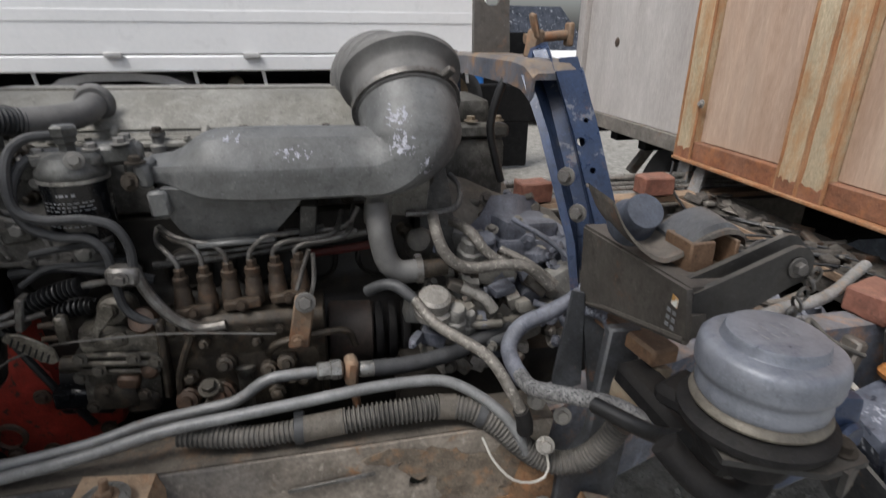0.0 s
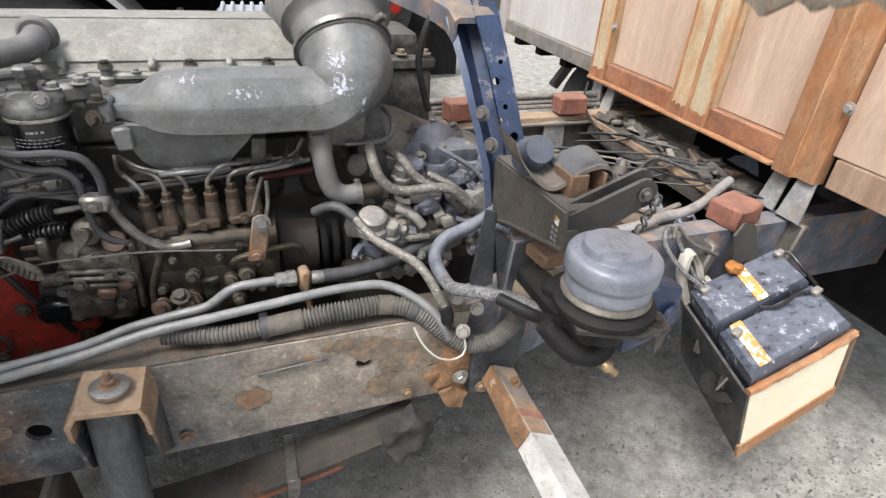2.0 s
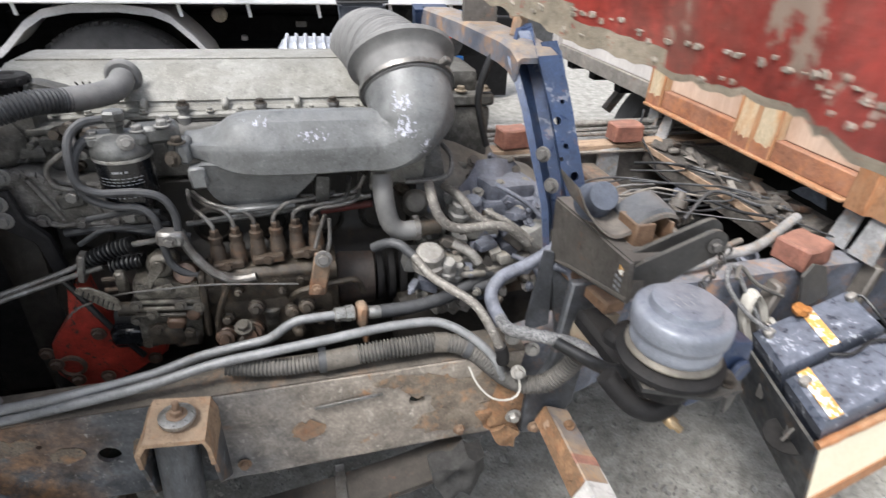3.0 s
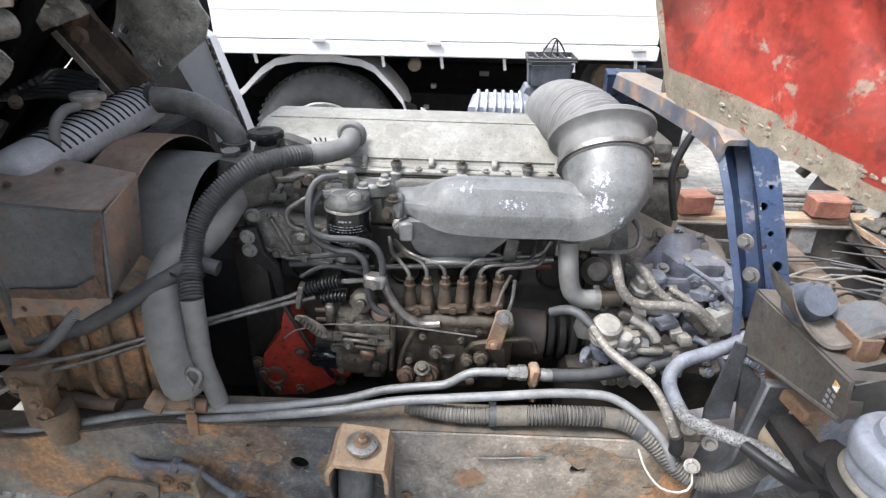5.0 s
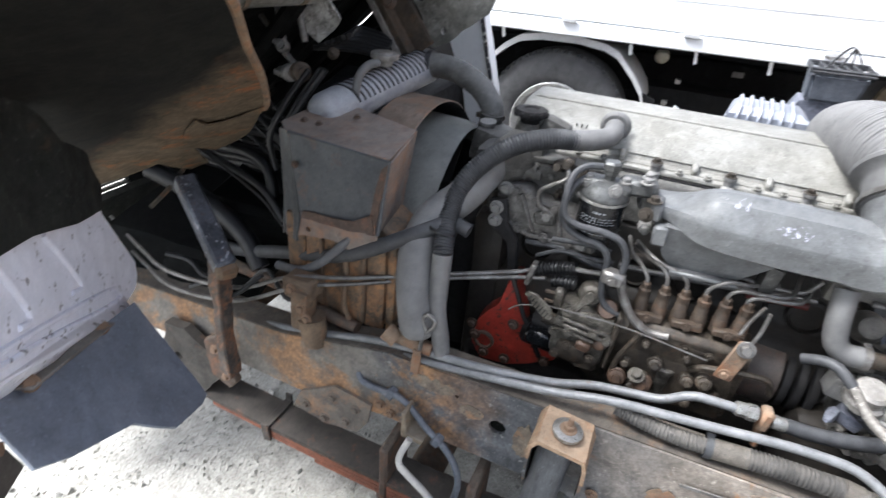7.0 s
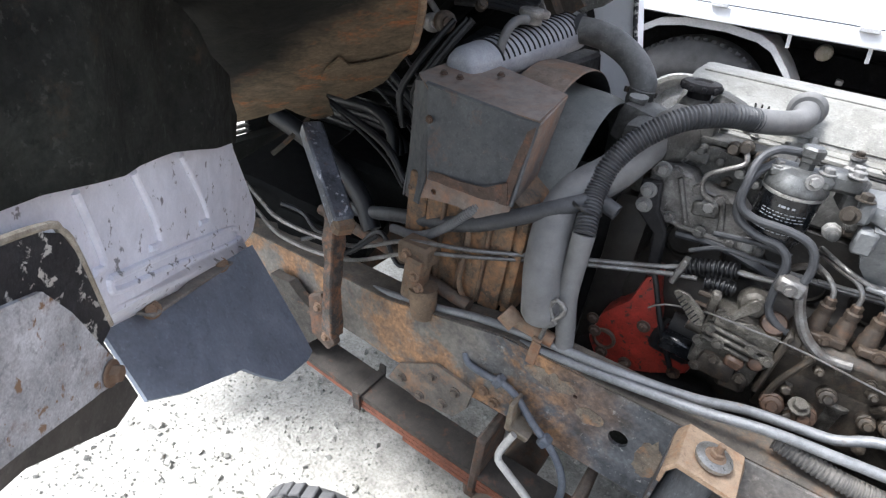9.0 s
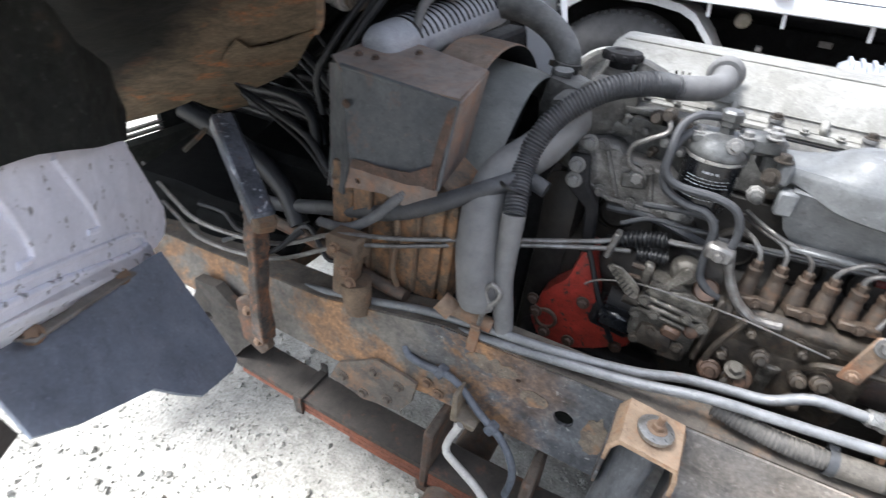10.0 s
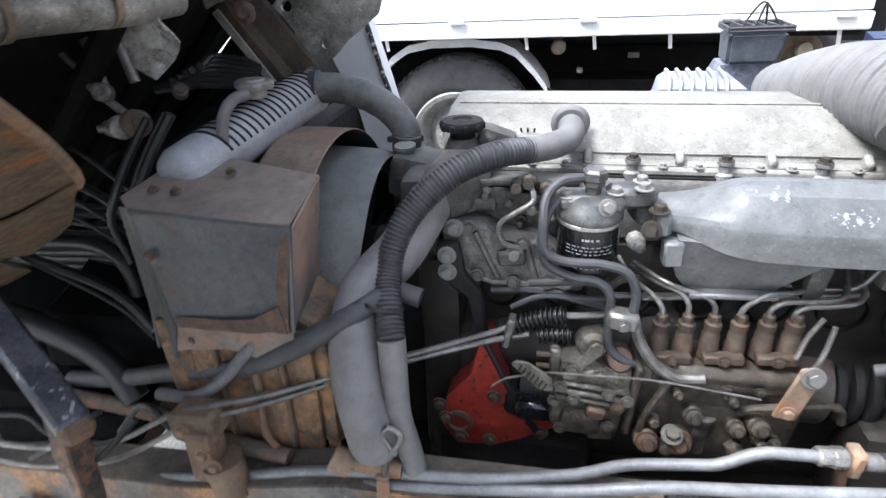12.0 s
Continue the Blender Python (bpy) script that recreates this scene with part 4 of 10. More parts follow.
    prism(bm, [(-0.155, 1.255), (-0.115, 1.26), (-0.105, 1.20), (-0.075, 1.16), (-0.06, 1.05), (-0.085, 1.05), (-0.10, 1.15), (-0.15, 1.19)], "y", 1.52, 1.54, 0.004)
    part("lift_bracket", bm, M_BLACK, en, "black steel bracket")
    for p in ((-0.135, 1.52, 1.238), (-0.135, 1.52, 1.205), (-0.125, 1.545, 1.28), (-0.02, 1.545, 1.235), (0.07, 1.545, 1.185)):
        bolt(en, p, (0, -1, 0), 0.011, M_ALU)
    rnd = random.Random(31)
    for x, z, r in ((-0.12, 1.315, .011), (-0.07, 1.325, .009), (-0.035, 1.305, .010), (-0.10, 1.29, .008), (0.012, 1.30, .011), (0.04, 1.285, .009), (-0.008, 1.275, .008), (0.20, 1.30, .009), (0.215, 1.255, .009), (0.19, 1.235, .011), (0.47, 1.29, .009), (0.50, 1.30, .010), (0.535, 1.285, .009)):
        bm = B()
        lathe(bm, (x, 1.625, z), (rnd.uniform(-.15, .15), -1, rnd.uniform(0, .3)), [(r * 1.5, 0), (r * 1.5, 0.012), (r * 1.25, 0.014), (r * 1.25, 0.030), (r * .8, 0.032), (r * .8, 0.05), (r * .5, 0.052)], 8)
        part("fitting", bm, rnd.choice((M_HEAD, M_PUMP, M_ALU)), en)
    for x in (0.22, 0.27, 0.32, 0.37, 0.42, 0.47, 0.52, 0.57, 0.62, 0.66):
        bolt(en, (x, 1.655, 1.232), (0, -1, 0), 0.009, M_PUMP)
        bolt(en, (x - 0.02, 1.65, 1.30), (0, -1, 0), 0.008, M_HEAD)
    for x in (-0.12, -0.06, 0.0, 0.06, 0.10, 0.23, 0.29, 0.39, 0.44, 0.54, 0.59):
        bolt(en, (x, 1.683, 1.352), (0, 0, 1), 0.006, M_COVER)
    # brackets and lines filling the space above the pump
    for a, b, w, mt in (((0.445, 1.52, 1.262), (0.445, 1.54, 1.20), 0.030, M_HEAD), ((0.545, 1.54, 1.275), (0.60, 1.56, 1.225), 0.05, M_BOXG), ((0.60, 1.55, 1.29), (0.66, 1.56, 1.24), 0.07, M_BOXG)):
        bm = B()
        slab(bm, (V(a) + V(b)) / 2, (w, 0.05, (V(b) - V(a)).length), (0, 6, 0), 0.008, 2)
        roughen(bm, 0.002, 30)
        part("bracket", bm, mt, en)
    tube("red_tube", en, [(0.44, 1.63, 1.125), (0.50, 1.63, 1.13), (0.56, 1.62, 1.14)], 0.009, M_REDDK, "red-painted tube", seg=10)
    for pts, r, mt in (([(0.16, 1.58, 1.14), (0.30, 1.58, 1.15), (0.45, 1.57, 1.17), (0.55, 1.56, 1.19)], 0.007, M_STEEL), ([(0.40, 1.55, 1.205), (0.45, 1.54, 1.205), (0.51, 1.53, 1.215), (0.535, 1.53, 1.25)], 0.0045, M_STEEL),
                       ([(0.20, 1.53, 1.17), (0.30, 1.535, 1.178), (0.42, 1.535, 1.19), (0.53, 1.53, 1.205)], 0.0045, M_STEEL), ([(-0.06, 1.56, 1.15), (0.02, 1.55, 1.16), (0.10, 1.54, 1.15), (0.17, 1.54, 1.13)], 0.009, M_HOSE),
                       ([(-0.04, 1.55, 1.08), (0.02, 1.53, 1.10), (0.08, 1.52, 1.10)], 0.012, M_WIRE), ([(0.452, 1.44, 1.20), (0.450, 1.44, 1.15), (0.438, 1.435, 1.11)], 0.004, M_STEEL)):
        tube("line", en, pts, r, mt, seg=8)
    # valve cover
    prof = [(1.690, 1.334), (1.690, 1.352), (1.708, 1.356), (1.716, 1.376), (1.752, 1.404), (1.79, 1.424), (1.815, 1.430), (1.822, 1.424), (1.832, 1.430), (1.95, 1.428), (1.99, 1.405), (2.03, 1.36), (2.035, 1.334)]
    cover = B()
    secs = []
    for x, f in ((-0.172, 0.97), (-0.160, 1.0), (0.62, 1.0), (0.70, 0.55), (0.715, 0.3)):
        secs.append([(x, 1.86 + (y - 1.86) * (0.97 + 0.03 * f), 1.334 + (z - 1.334) * f) for y, z in prof])
    loft(cover, secs)
    vc = part("valve_cover", cover, M_COVER, en)
    bm = B()
    slab(bm, (0.27, 1.688, 1.343), (0.88, 0.022, 0.014), bev=0.004)
    part("gasket_lip", bm, M_COVER, en)
    bm = B()
    slab(bm, (0.27, 1.68, 1.333), (0.85, 0.012, 0.006), bev=0.001)
    part("gasket", bm, M_BLACK, en)
    for x in (0.178, 0.333, 0.487):
        bm = B()
        lathe(bm, (x, 1.683, 1.322), (0, 0, 1), [(0.016, 0), (0.016, 0.02), (0.011, 0.024), (0.011, 0.036), (0.014, 0.038), (0.014, 0.044)], 14)
        part("cover_post", bm, M_ALU, en)
        bolt(en, (x, 1.683, 1.366), (0, 0, 1), 0.0085, M_PUMP)
    for y, z, w in ((1.7105, 1.368, 0.003), (1.8185, 1.4325, 0.004)):
        bm = B()
        slab(bm, (0.235, y, z), (0.78, w, w), (38, 0, 0), 0.001)
        part("cast_ridge", bm, M_COVER, vc)
    for x in (-0.02, 0.10, 0.26, 0.41, 0.56):
        bm = B()
        slab(bm, (x, 1.700, 1.362), (0.014, 0.028, 0.020), (30, 0, 0), 0.004)
        part("cast_rib", bm, M_COVER, vc)
    # foundry marks on the cover: unreadable strokes
    bm = B()
    for k, dx in enumerate((0.0, 0.012, 0.024)):
        slab(bm, (-0.024 + dx, 1.738, 1.398), (0.0035, 0.002, 0.016), (38, 0, 14 * (k - 1)), 0)
    part("cast_mark", bm, M_BLOCK, en)
    # oil filler cap
    bm = B()
    lathe(bm, (-0.132, 1.70, 1.392), (0, 0, 1), [(0.024, 0), (0.024, 0.018), (0.039, 0.020), (0.041, 0.030), (0.038, 0.036), (0.020, 0.038), (0.016, 0.034)], 28)
    cap = part("oil_filler_cap", bm, M_BLACK, en, "black ribbed oil filler cap")
    for k in range(10):
        a = 2 * math.pi * k / 10
        bm = B()
        slab(bm, (-0.132 + 0.039 * math.cos(a), 1.70 + 0.039 * math.sin(a), 1.418), (0.008, 0.011, 0.014), (0, 0, math.degrees(a)), 0.002)
        part("grip", bm, M_BLACK, cap)
    bm = B()
    lathe(bm, (-0.132, 1.70, 1.34), (0, 0, 1), [(0.036, 0), (0.034, 0.035), (0.026, 0.055)], 20)
    slab(bm, (-0.07, 1.715, 1.385), (0.07, 0.05, 0.05), (0, 18, 0), 0.014, 2)
    part("filler_neck", bm, M_HEAD, en)
    # intake manifold: chamfered duct with a lower plenum
    im = part("intake_manifold", intake_duct(), M_INTAKE, en, sharp=30)
    bm = B()
    loft(bm, [[(0.226, y0, 1.312), (0.452, y0, 1.300), (0.425, y0 + 0.016, 1.262), (0.396, y0 + 0.03, 1.228), (0.385, y0 + 0.036, 1.212), (0.262, y0 + 0.036, 1.207), (0.238, y0 + 0.026, 1.235), (0.224, y0 + 0.010, 1.275)] for y0 in (1.472, 1.477, 1.66)])
    slab(bm, (0.325, 1.502, 1.209), (0.13, 0.03, 0.010), (0, -2, 0), 0.003)
    lp = part("plenum", bm, M_INTAKE, im)
    bm = B()
    slab(bm, (0.203, 1.505, 1.332), (0.022, 0.06, 0.040), (0, -4, 0), 0.006)
    slab(bm, (0.222, 1.482, 1.288), (0.030, 0.03, 0.042), (0, -3, 0), 0.004)
    part("end_flange", bm, M_INTAKE, im)
    bolt(en, (0.195, 1.485, 1.352), (0, 0, 1), 0.010, M_PUMP)
    bolt(en, (0.186, 1.475, 1.325), (-0.4, -1, 0.2), 0.010, M_PUMP)
    # paint splashes on the duct
    for k, (c, w, h, cutoff) in enumerate((((0.435, 1.4515, 1.366), 0.045, 0.016, 0.10), ((0.605, 1.487, 1.378), 0.028, 0.026, -0.06), ((0.600, 1.487, 1.418), 0.024, 0.024, -0.09), ((0.34, 1.445, 1.39), 0.03, 0.012, 0.16), ((0.640, 1.51, 1.345), 0.018, 0.03, 0.15))):
        bm = B()
        q, laid = 0.0011, {}
        for i in range(-int(w / q), int(w / q)):
            for j in range(-int(h / q), int(h / q)):
                p = V((i * q, 0, j * q))
                d = (i * q / w) ** 2 + (j * q / h) ** 2
                if noise.noise(p * 130 + V((k * 5, 0, 0))) + 0.7 * noise.noise(p * 420 + V((0, k, 0))) - 0.9 * d < cutoff:
                    continue
                ring4 = []
                for a, b in ((i, j), (i + 1, j), (i + 1, j + 1), (i, j + 1)):
                    if (a, b) not in laid:
                        hit = im_surface([V(c) + V((a * q, 0, b * q))])
                        laid[a, b] = bm.verts.new(hit[0]) if hit else None
                    ring4.append(laid[a, b])
                if all(ring4):
                    bm.faces.new(ring4)
        for v in [v for v in bm.verts if not v.link_faces]:
            bm.verts.remove(v)
        tagged(part("paint_splash", bm, M_PRINTW, im), "pale lavender paint splash", kind="stuff")
    # collar, clamp and ribbed air hose
    ax = V((-0.06, 0.72, 0.69)).normalized()
    C = V((0.632, 1.560, 1.412))
    bm = B()
    lathe(bm, C, ax, [(0.084, 0.0), (0.0925, 0.004), (0.0925, 0.050), (0.096, 0.058), (0.106, 0.066), (0.112, 0.070), (0.113, 0.078), (0.108, 0.083), (0.085, 0.086)], 40, cap=False)
    part("hose_collar", bm, M_HOSEL, en, "grey rubber collar")
    band("hose_clamp", en, C + 0.012 * ax, ax, 0.0925, M_STEEL, 0.010)
    hose = [C + 0.05 * ax, (0.613, 1.665, 1.461), (0.600, 1.75, 1.464), (0.590, 1.86, 1.452), (0.588, 1.97, 1.428), (0.60, 2.10, 1.395), (0.66, 2.35, 1.34), (0.74, 2.62, 1.29), (0.785, 2.76, 1.265)]
    tube("air_hose", en, hose, 0.082, M_HOSEL, "ribbed grey rubber air hose", seg=28, rib=0.006, pitch=0.0125)
    # pipes of the injection system
    for name, pts, r, mt in (
        ("fuel_pipe", [(0.085, 1.502, 1.395), (0.05, 1.49, 1.392), (0.03, 1.475, 1.372), (0.027, 1.455, 1.335), (0.032, 1.45, 1.295), (0.062, 1.45, 1.278), (0.12, 1.45, 1.276), (0.157, 1.45, 1.263), (0.173, 1.45, 1.228), (0.172, 1.45, 1.185)], 0.0074, M_HOSE),
        ("fuel_pipe", [(0.06, 1.50, 1.37), (0.036, 1.48, 1.35), (0.026, 1.46, 1.31), (0.036, 1.458, 1.268), (0.075, 1.458, 1.247), (0.113, 1.458, 1.242), (0.136, 1.456, 1.218), (0.139, 1.456, 1.165), (0.145, 1.456, 1.12), (0.166, 1.456, 1.096), (0.205, 1.46, 1.080)], 0.0074, M_HOSE),
        ("fuel_pipe", [(0.173, 1.448, 1.19), (0.186, 1.448, 1.148), (0.213, 1.448, 1.102), (0.249, 1.448, 1.075), (0.275, 1.448, 1.073), (0.298, 1.448, 1.076)], 0.0095, M_STEEL),
        ("delivery_pipe", [(0.226, 1.49, 1.155), (0.225, 1.49, 1.178), (0.208, 1.50, 1.198), (0.182, 1.55, 1.197), (0.166, 1.62, 1.20)], 0.0045, M_STEEL),
        ("delivery_pipe", [(0.265, 1.49, 1.158), (0.263, 1.49, 1.190), (0.247, 1.497, 1.208), (0.219, 1.515, 1.212), (0.183, 1.58, 1.205)], 0.0045, M_STEEL),
        ("delivery_pipe", [(0.305, 1.49, 1.162), (0.302, 1.49, 1.190), (0.284, 1.493, 1.207), (0.258, 1.495, 1.213), (0.222, 1.51, 1.220), (0.185, 1.57, 1.218)], 0.0045, M_STEEL),
        ("delivery_pipe", [(0.344, 1.49, 1.165), (0.343, 1.488, 1.188), (0.358, 1.488, 1.207), (0.378, 1.49, 1.219), (0.412, 1.50, 1.217), (0.47, 1.54, 1.213)], 0.0045, M_STEEL),
        ("delivery_pipe", [(0.384, 1.49, 1.168), (0.383, 1.488, 1.192), (0.403, 1.49, 1.206), (0.45, 1.495, 1.208), (0.490, 1.51, 1.212), (0.505, 1.56, 1.235)], 0.0045, M_STEEL),
        ("delivery_pipe", [(0.422, 1.49, 1.172), (0.419, 1.488, 1.190), (0.436, 1.49, 1.200), (0.48, 1.495, 1.203), (0.515, 1.51, 1.21), (0.528, 1.57, 1.24)], 0.0045, M_STEEL),
        ("leak_pipe", [(0.0, 1.56, 1.36), (0.01, 1.54, 1.338), (-0.018, 1.535, 1.318), (-0.045, 1.535, 1.295), (-0.04, 1.535, 1.262), (-0.018, 1.54, 1.250)], 0.005, M_STEEL),
        ("leak_pipe", [(0.445, 1.46, 1.20), (0.432, 1.46, 1.165), (0.420, 1.45, 1.13)], 0.004, M_STEEL),
    ):
        tube(name, en, pts, r, mt, seg=9, step=0.008)
    bm = B()
    slab(bm, (0.158, 1.448, 1.182), (0.048, 0.034, 0.030), (0, 6, 0), 0.006)
    part("pipe_clamp", bm, M_STEEL, en)
    bolt(en, (0.158, 1.43, 1.182), (0, -1, 0), 0.008, M_STEEL)
    for x in (0.0, -0.02, 0.03, 0.055):
        bm = B()
        lathe(bm, (x, 1.60, 1.352 - 0.4 * abs(x)), (0, -1, 0.2), [(0.010, 0), (0.014, 0.006), (0.014, 0.03), (0.009, 0.034), (0.009, 0.055)], 8)
        part("banjo_fitting", bm, M_PUMP, en)
    # injection pump with six elements
    ip = thing("injection_pump", (0.27, 1.5, 0.9), "oily in-line fuel injection pump with six brass-brown unions", "injection pump")
    bm = B()
    prism(bm, [(1.458, 1.01), (1.452, 1.075), (1.464, 1.088), (1.535, 1.088), (1.56, 1.07), (1.56, 0.88), (1.48, 0.885), (1.468, 0.93)], "x", 0.195, 0.462, 0.006, 2)
    slab(bm, (0.325, 1.462, 1.055), (0.26, 0.018, 0.018), bev=0.005)
    slab(bm, (0.33, 1.468, 0.955), (0.24, 0.02, 0.13), bev=0.01, seg=2)
    part("pump_body", bm, M_PUMP, ip)
    for k in range(6):
        x = 0.227 + 0.0394 * k
        z = 1.086 + 0.0035 * k
        bm = B()
        lathe(bm, (x, 1.49, z), (0, 0, 1), [(0.0165, 0), (0.0165, 0.026), (0.0145, 0.029), (0.0145, 0.044), (0.0125, 0.047), (0.0120, 0.054), (0.0135, 0.055), (0.0135, 0.066), (0.008, 0.069), (0.0075, 0.078)], 10)
        part("delivery_union", bm, M_PUMPRUST, ip)
        bm = B()
        lathe(bm, (x, 1.49, z + 0.066), (0, 0, 1), [(0.0095, 0), (0.0095, 0.014), (0.006, 0.017)], 6)
        part("union_nut", bm, M_PUMPRUST, ip)
        if k % 2 == 0:
            bm = B()
            slab(bm, (x + 0.0197, 1.472, z + 0.010), (0.062, 0.020, 0.017), (0, -4, 0), 0.003)
            part("clamp_piece", bm, M_PUMPRUST, ip)
            bolt(ip, (x + 0.0197, 1.462, z + 0.011), (0, -1, 0.2), 0.007, M_PUMPRUST)
    bm = B()
    lathe(bm, (0.314, 1.478, 0.900), (0.02, -0.05, 1), [(0.024, 0), (0.022, 0.03), (0.022, 0.07), (0.0255, 0.076), (0.0255, 0.084), (0.022, 0.087)], 24)
    part("priming_pump", bm, M_PUMPLIGHT, ip, "pale round priming plunger")
    for p, r in (((0.255, 1.452, 0.925), 0.017), ((0.37, 1.452, 0.93), 0.016), ((0.275, 1.452, 0.955), 0.012), ((0.40, 1.452, 0.96), 0.012), ((0.23, 1.455, 0.98), 0.013)):
        bm = B()
        lathe(bm, p, (0, -1, 0.25), [(r, 0), (r, 0.012), (r * 0.7, 0.015), (r * 0.7, 0.03), (r * 0.5, 0.032)], 6)
        part("union_nut", bm, M_PUMP, ip)
    tube("oil_feed", ip, [(0.36, 1.45, 1.01), (0.375, 1.435, 1.035), (0.40, 1.43, 1.045), (0.45, 1.435, 1.05), (0.50, 1.445, 1.045), (0.515, 1.45, 1.01)], 0.007, M_PUMP, seg=8)
    # governor housing: finned alloy casting with levers and rusty caps
    bm = B()
    slab(bm, (0.122, 1.488, 1.01), (0.125, 0.09, 0.15), (0, 5, 0), 0.016, 2)
    roughen(bm, 0.002, 40)
    gov = part("governor_housing", bm, M_PUMPLIGHT, ip, "pale alloy governor housing")
    for z, w, d in ((1.042, 0.128, 0.034), (1.027, 0.132, 0.040), (1.011, 0.124, 0.036)):
        bm = B()
        slab(bm, (0.124, 1.452, z), (w, d, 0.011), (0, 6, 0), 0.004)
        part("fin", bm, M_PUMPLIGHT, gov)
    bm = B()
    slab(bm, (0.108, 1.462, 1.066), (0.072, 0.05, 0.026), (0, -8, 0), 0.008, 2)
    part("cover", bm, M_PUMPLIGHT, gov)
    bm = B()
    lathe(bm, (0.122, 1.475, 1.108), (0, -1, 0.35), [(0.030, -0.03), (0.029, 0.0), (0.022, 0.012), (0.012, 0.016), (0.010, 0.024)], 20)
    part("shaft_boss", bm, M_PUMPLIGHT, gov)
    bm = B()
    lathe(bm, (0.165, 1.465, 1.088), (0, -0.8, 0.6), [(0.024, -0.03), (0.024, 0.006), (0.020, 0.012), (0.010, 0.013)], 20)
    part("round_cap", bm, M_OILRUST, gov, "round brown screw cap")
    bm = B()
    lathe(bm, (0.205, 1.462, 1.072), (0, -1, 0.3), [(0.017, -0.02), (0.017, 0.008), (0.012, 0.014)], 12)
    part("plug", bm, M_PUMP, gov)
    bm = B()
    slab(bm, (0.134, 1.438, 0.992), (0.034, 0.024, 0.024), (0, 8, 0), 0.005)
    part("rusty_nut", bm, M_OILRUST, gov, "rust-brown square nut")
    bm = B()
    lathe(bm, (0.168, 1.445, 1.006), (0, -1, 0.2), [(0.017, -0.015), (0.017, 0.004), (0.012, 0.013), (0.004, 0.016)], 16)
    part("rusty_cap", bm, M_OILRUST, gov, "rust-brown domed cap")
    bm = B()
    slab(bm, (0.11, 1.455, 0.963), (0.07, 0.05, 0.05), (0, 4, 0), 0.012, 2)
    roughen(bm, 0.003, 40)
    part("lower_casting", bm, M_PUMP, gov)
    bm = B()
    slab(bm, (0.145, 1.46, 0.942), (0.055, 0.05, 0.04), (0, -5, 0), 0.008)
    part("foot", bm, M_PUMP, gov)
    bm = B()
    slab(bm, (0.192, 1.475, 1.02), (0.012, 0.08, 0.15), (0, 3, 0), 0.004)
    part("joint_flange", bm, M_PUMP, gov)
    for p in ((0.070, 1.435, 1.043), (0.095, 1.432, 1.020), (0.150, 1.43, 1.038), (0.182, 1.432, 1.026), (0.10, 1.428, 0.985), (0.075, 1.43, 0.952), (0.155, 1.432, 0.965), (0.062, 1.44, 1.005), (0.088, 1.435, 1.078), (0.135, 1.435, 1.075)):
        bolt(ip, p, (0, -1, 0.15), 0.0075, M_PUMP if p[2] < 1.0 else M_PUMPLIGHT)
    bm = B()
    prism(bm, [(0.112, 1.128), (0.122, 1.138), (0.134, 1.132), (0.135, 1.118), (0.108, 1.086), (0.104, 1.076), (0.090, 1.066), (0.080, 1.072), (0.082, 1.082), (0.096, 1.09)], "y", 1.436, 1.444, 0.002)
    part("stop_lever", bm, M_PUMPLIGHT, ip)
    bm = B()
    prism(bm, [(-0.012, 1.108), (-0.004, 1.117), (0.014, 1.116), (0.038, 1.100), (0.055, 1.084), (0.058, 1.063), (0.048, 1.058), (0.032, 1.064), (0.012, 1.084)], "y", 1.40, 1.406, 0.002)
    part("control_lever", bm, M_PUMPLIGHT, ip)
    for k in range(7):
        bm = B()
        slab(bm, (0.002 + 0.007 * k, 1.399, 1.103 - 0.0055 * k), (0.0022, 0.003, 0.016), (0, 25, 0), 0.0006)
        part("lever_rib", bm, M_GROOVE, ip)
    bm = B()
    slab(bm, (0.058, 1.435, 1.10), (0.018, 0.02, 0.05), (0, 0, 0), 0.004)
    part("stop_bracket", bm, M_PUMPLIGHT, ip)
    for z in (1.088, 1.112):
        bm = B()
        rod(bm, (0.028, 1.43, z), (0.062, 1.432, z), 0.005, seg=8)
        part("stop_screw", bm, M_PUMPRUST, ip)
    bm = B()
    rod(bm, (0.03, 1.46, 1.022), (0.075, 1.46, 1.018), 0.015, seg=16)
    part("stub_shaft", bm, M_PUMP, ip)
    tube("control_wire", ip, [(-0.045, 1.42, 1.04), (-0.02, 1.42, 1.062), (0.05, 1.42, 1.082), (0.12, 1.42, 1.085), (0.22, 1.43, 1.078), (0.38, 1.43, 1.060)], 0.002, M_STEEL, seg=6)
    tube("oil_feed", ip, [(0.242, 1.44, 1.067), (0.227, 1.437, 1.031), (0.212, 1.437, 0.985), (0.209, 1.44, 0.938), (0.216, 1.45, 0.924)], 0.0065, M_PUMP, seg=8)
    for p, r in (((0.222, 1.43, 0.945), 0.018), ((0.275, 1.435, 0.945), 0.02), ((0.29, 1.438, 1.005), 0.014), ((0.392, 1.435, 0.998), 0.015), ((0.36, 1.44, 0.985), 0.013), ((0.42, 1.44, 0.96), 0.013), ((0.345, 1.445, 1.04), 0.008), ((0.26, 1.445, 1.045), 0.008)):
        bm = B()
        lathe(bm, p, (0, -1, 0.35), [(r * 1.2, -0.02), (r * 1.2, 0), (r, 0.003), (r, 0.012), (r * 0.6, 0.014), (r * 0.5, 0.022)], 10)
        part("banjo", bm, M_OILRUST if r > 0.017 else M_PUMP, ip)
    bolt(ip, (0.26, 1.425, 0.968), (0, -0.5, 1), 0.012, M_PUMPLIGHT)
    for k in range(5):
        bolt(ip, (0.235 + 0.05 * k, 1.447, 1.06), (0, -1, 0), 0.006, M_PUMP)
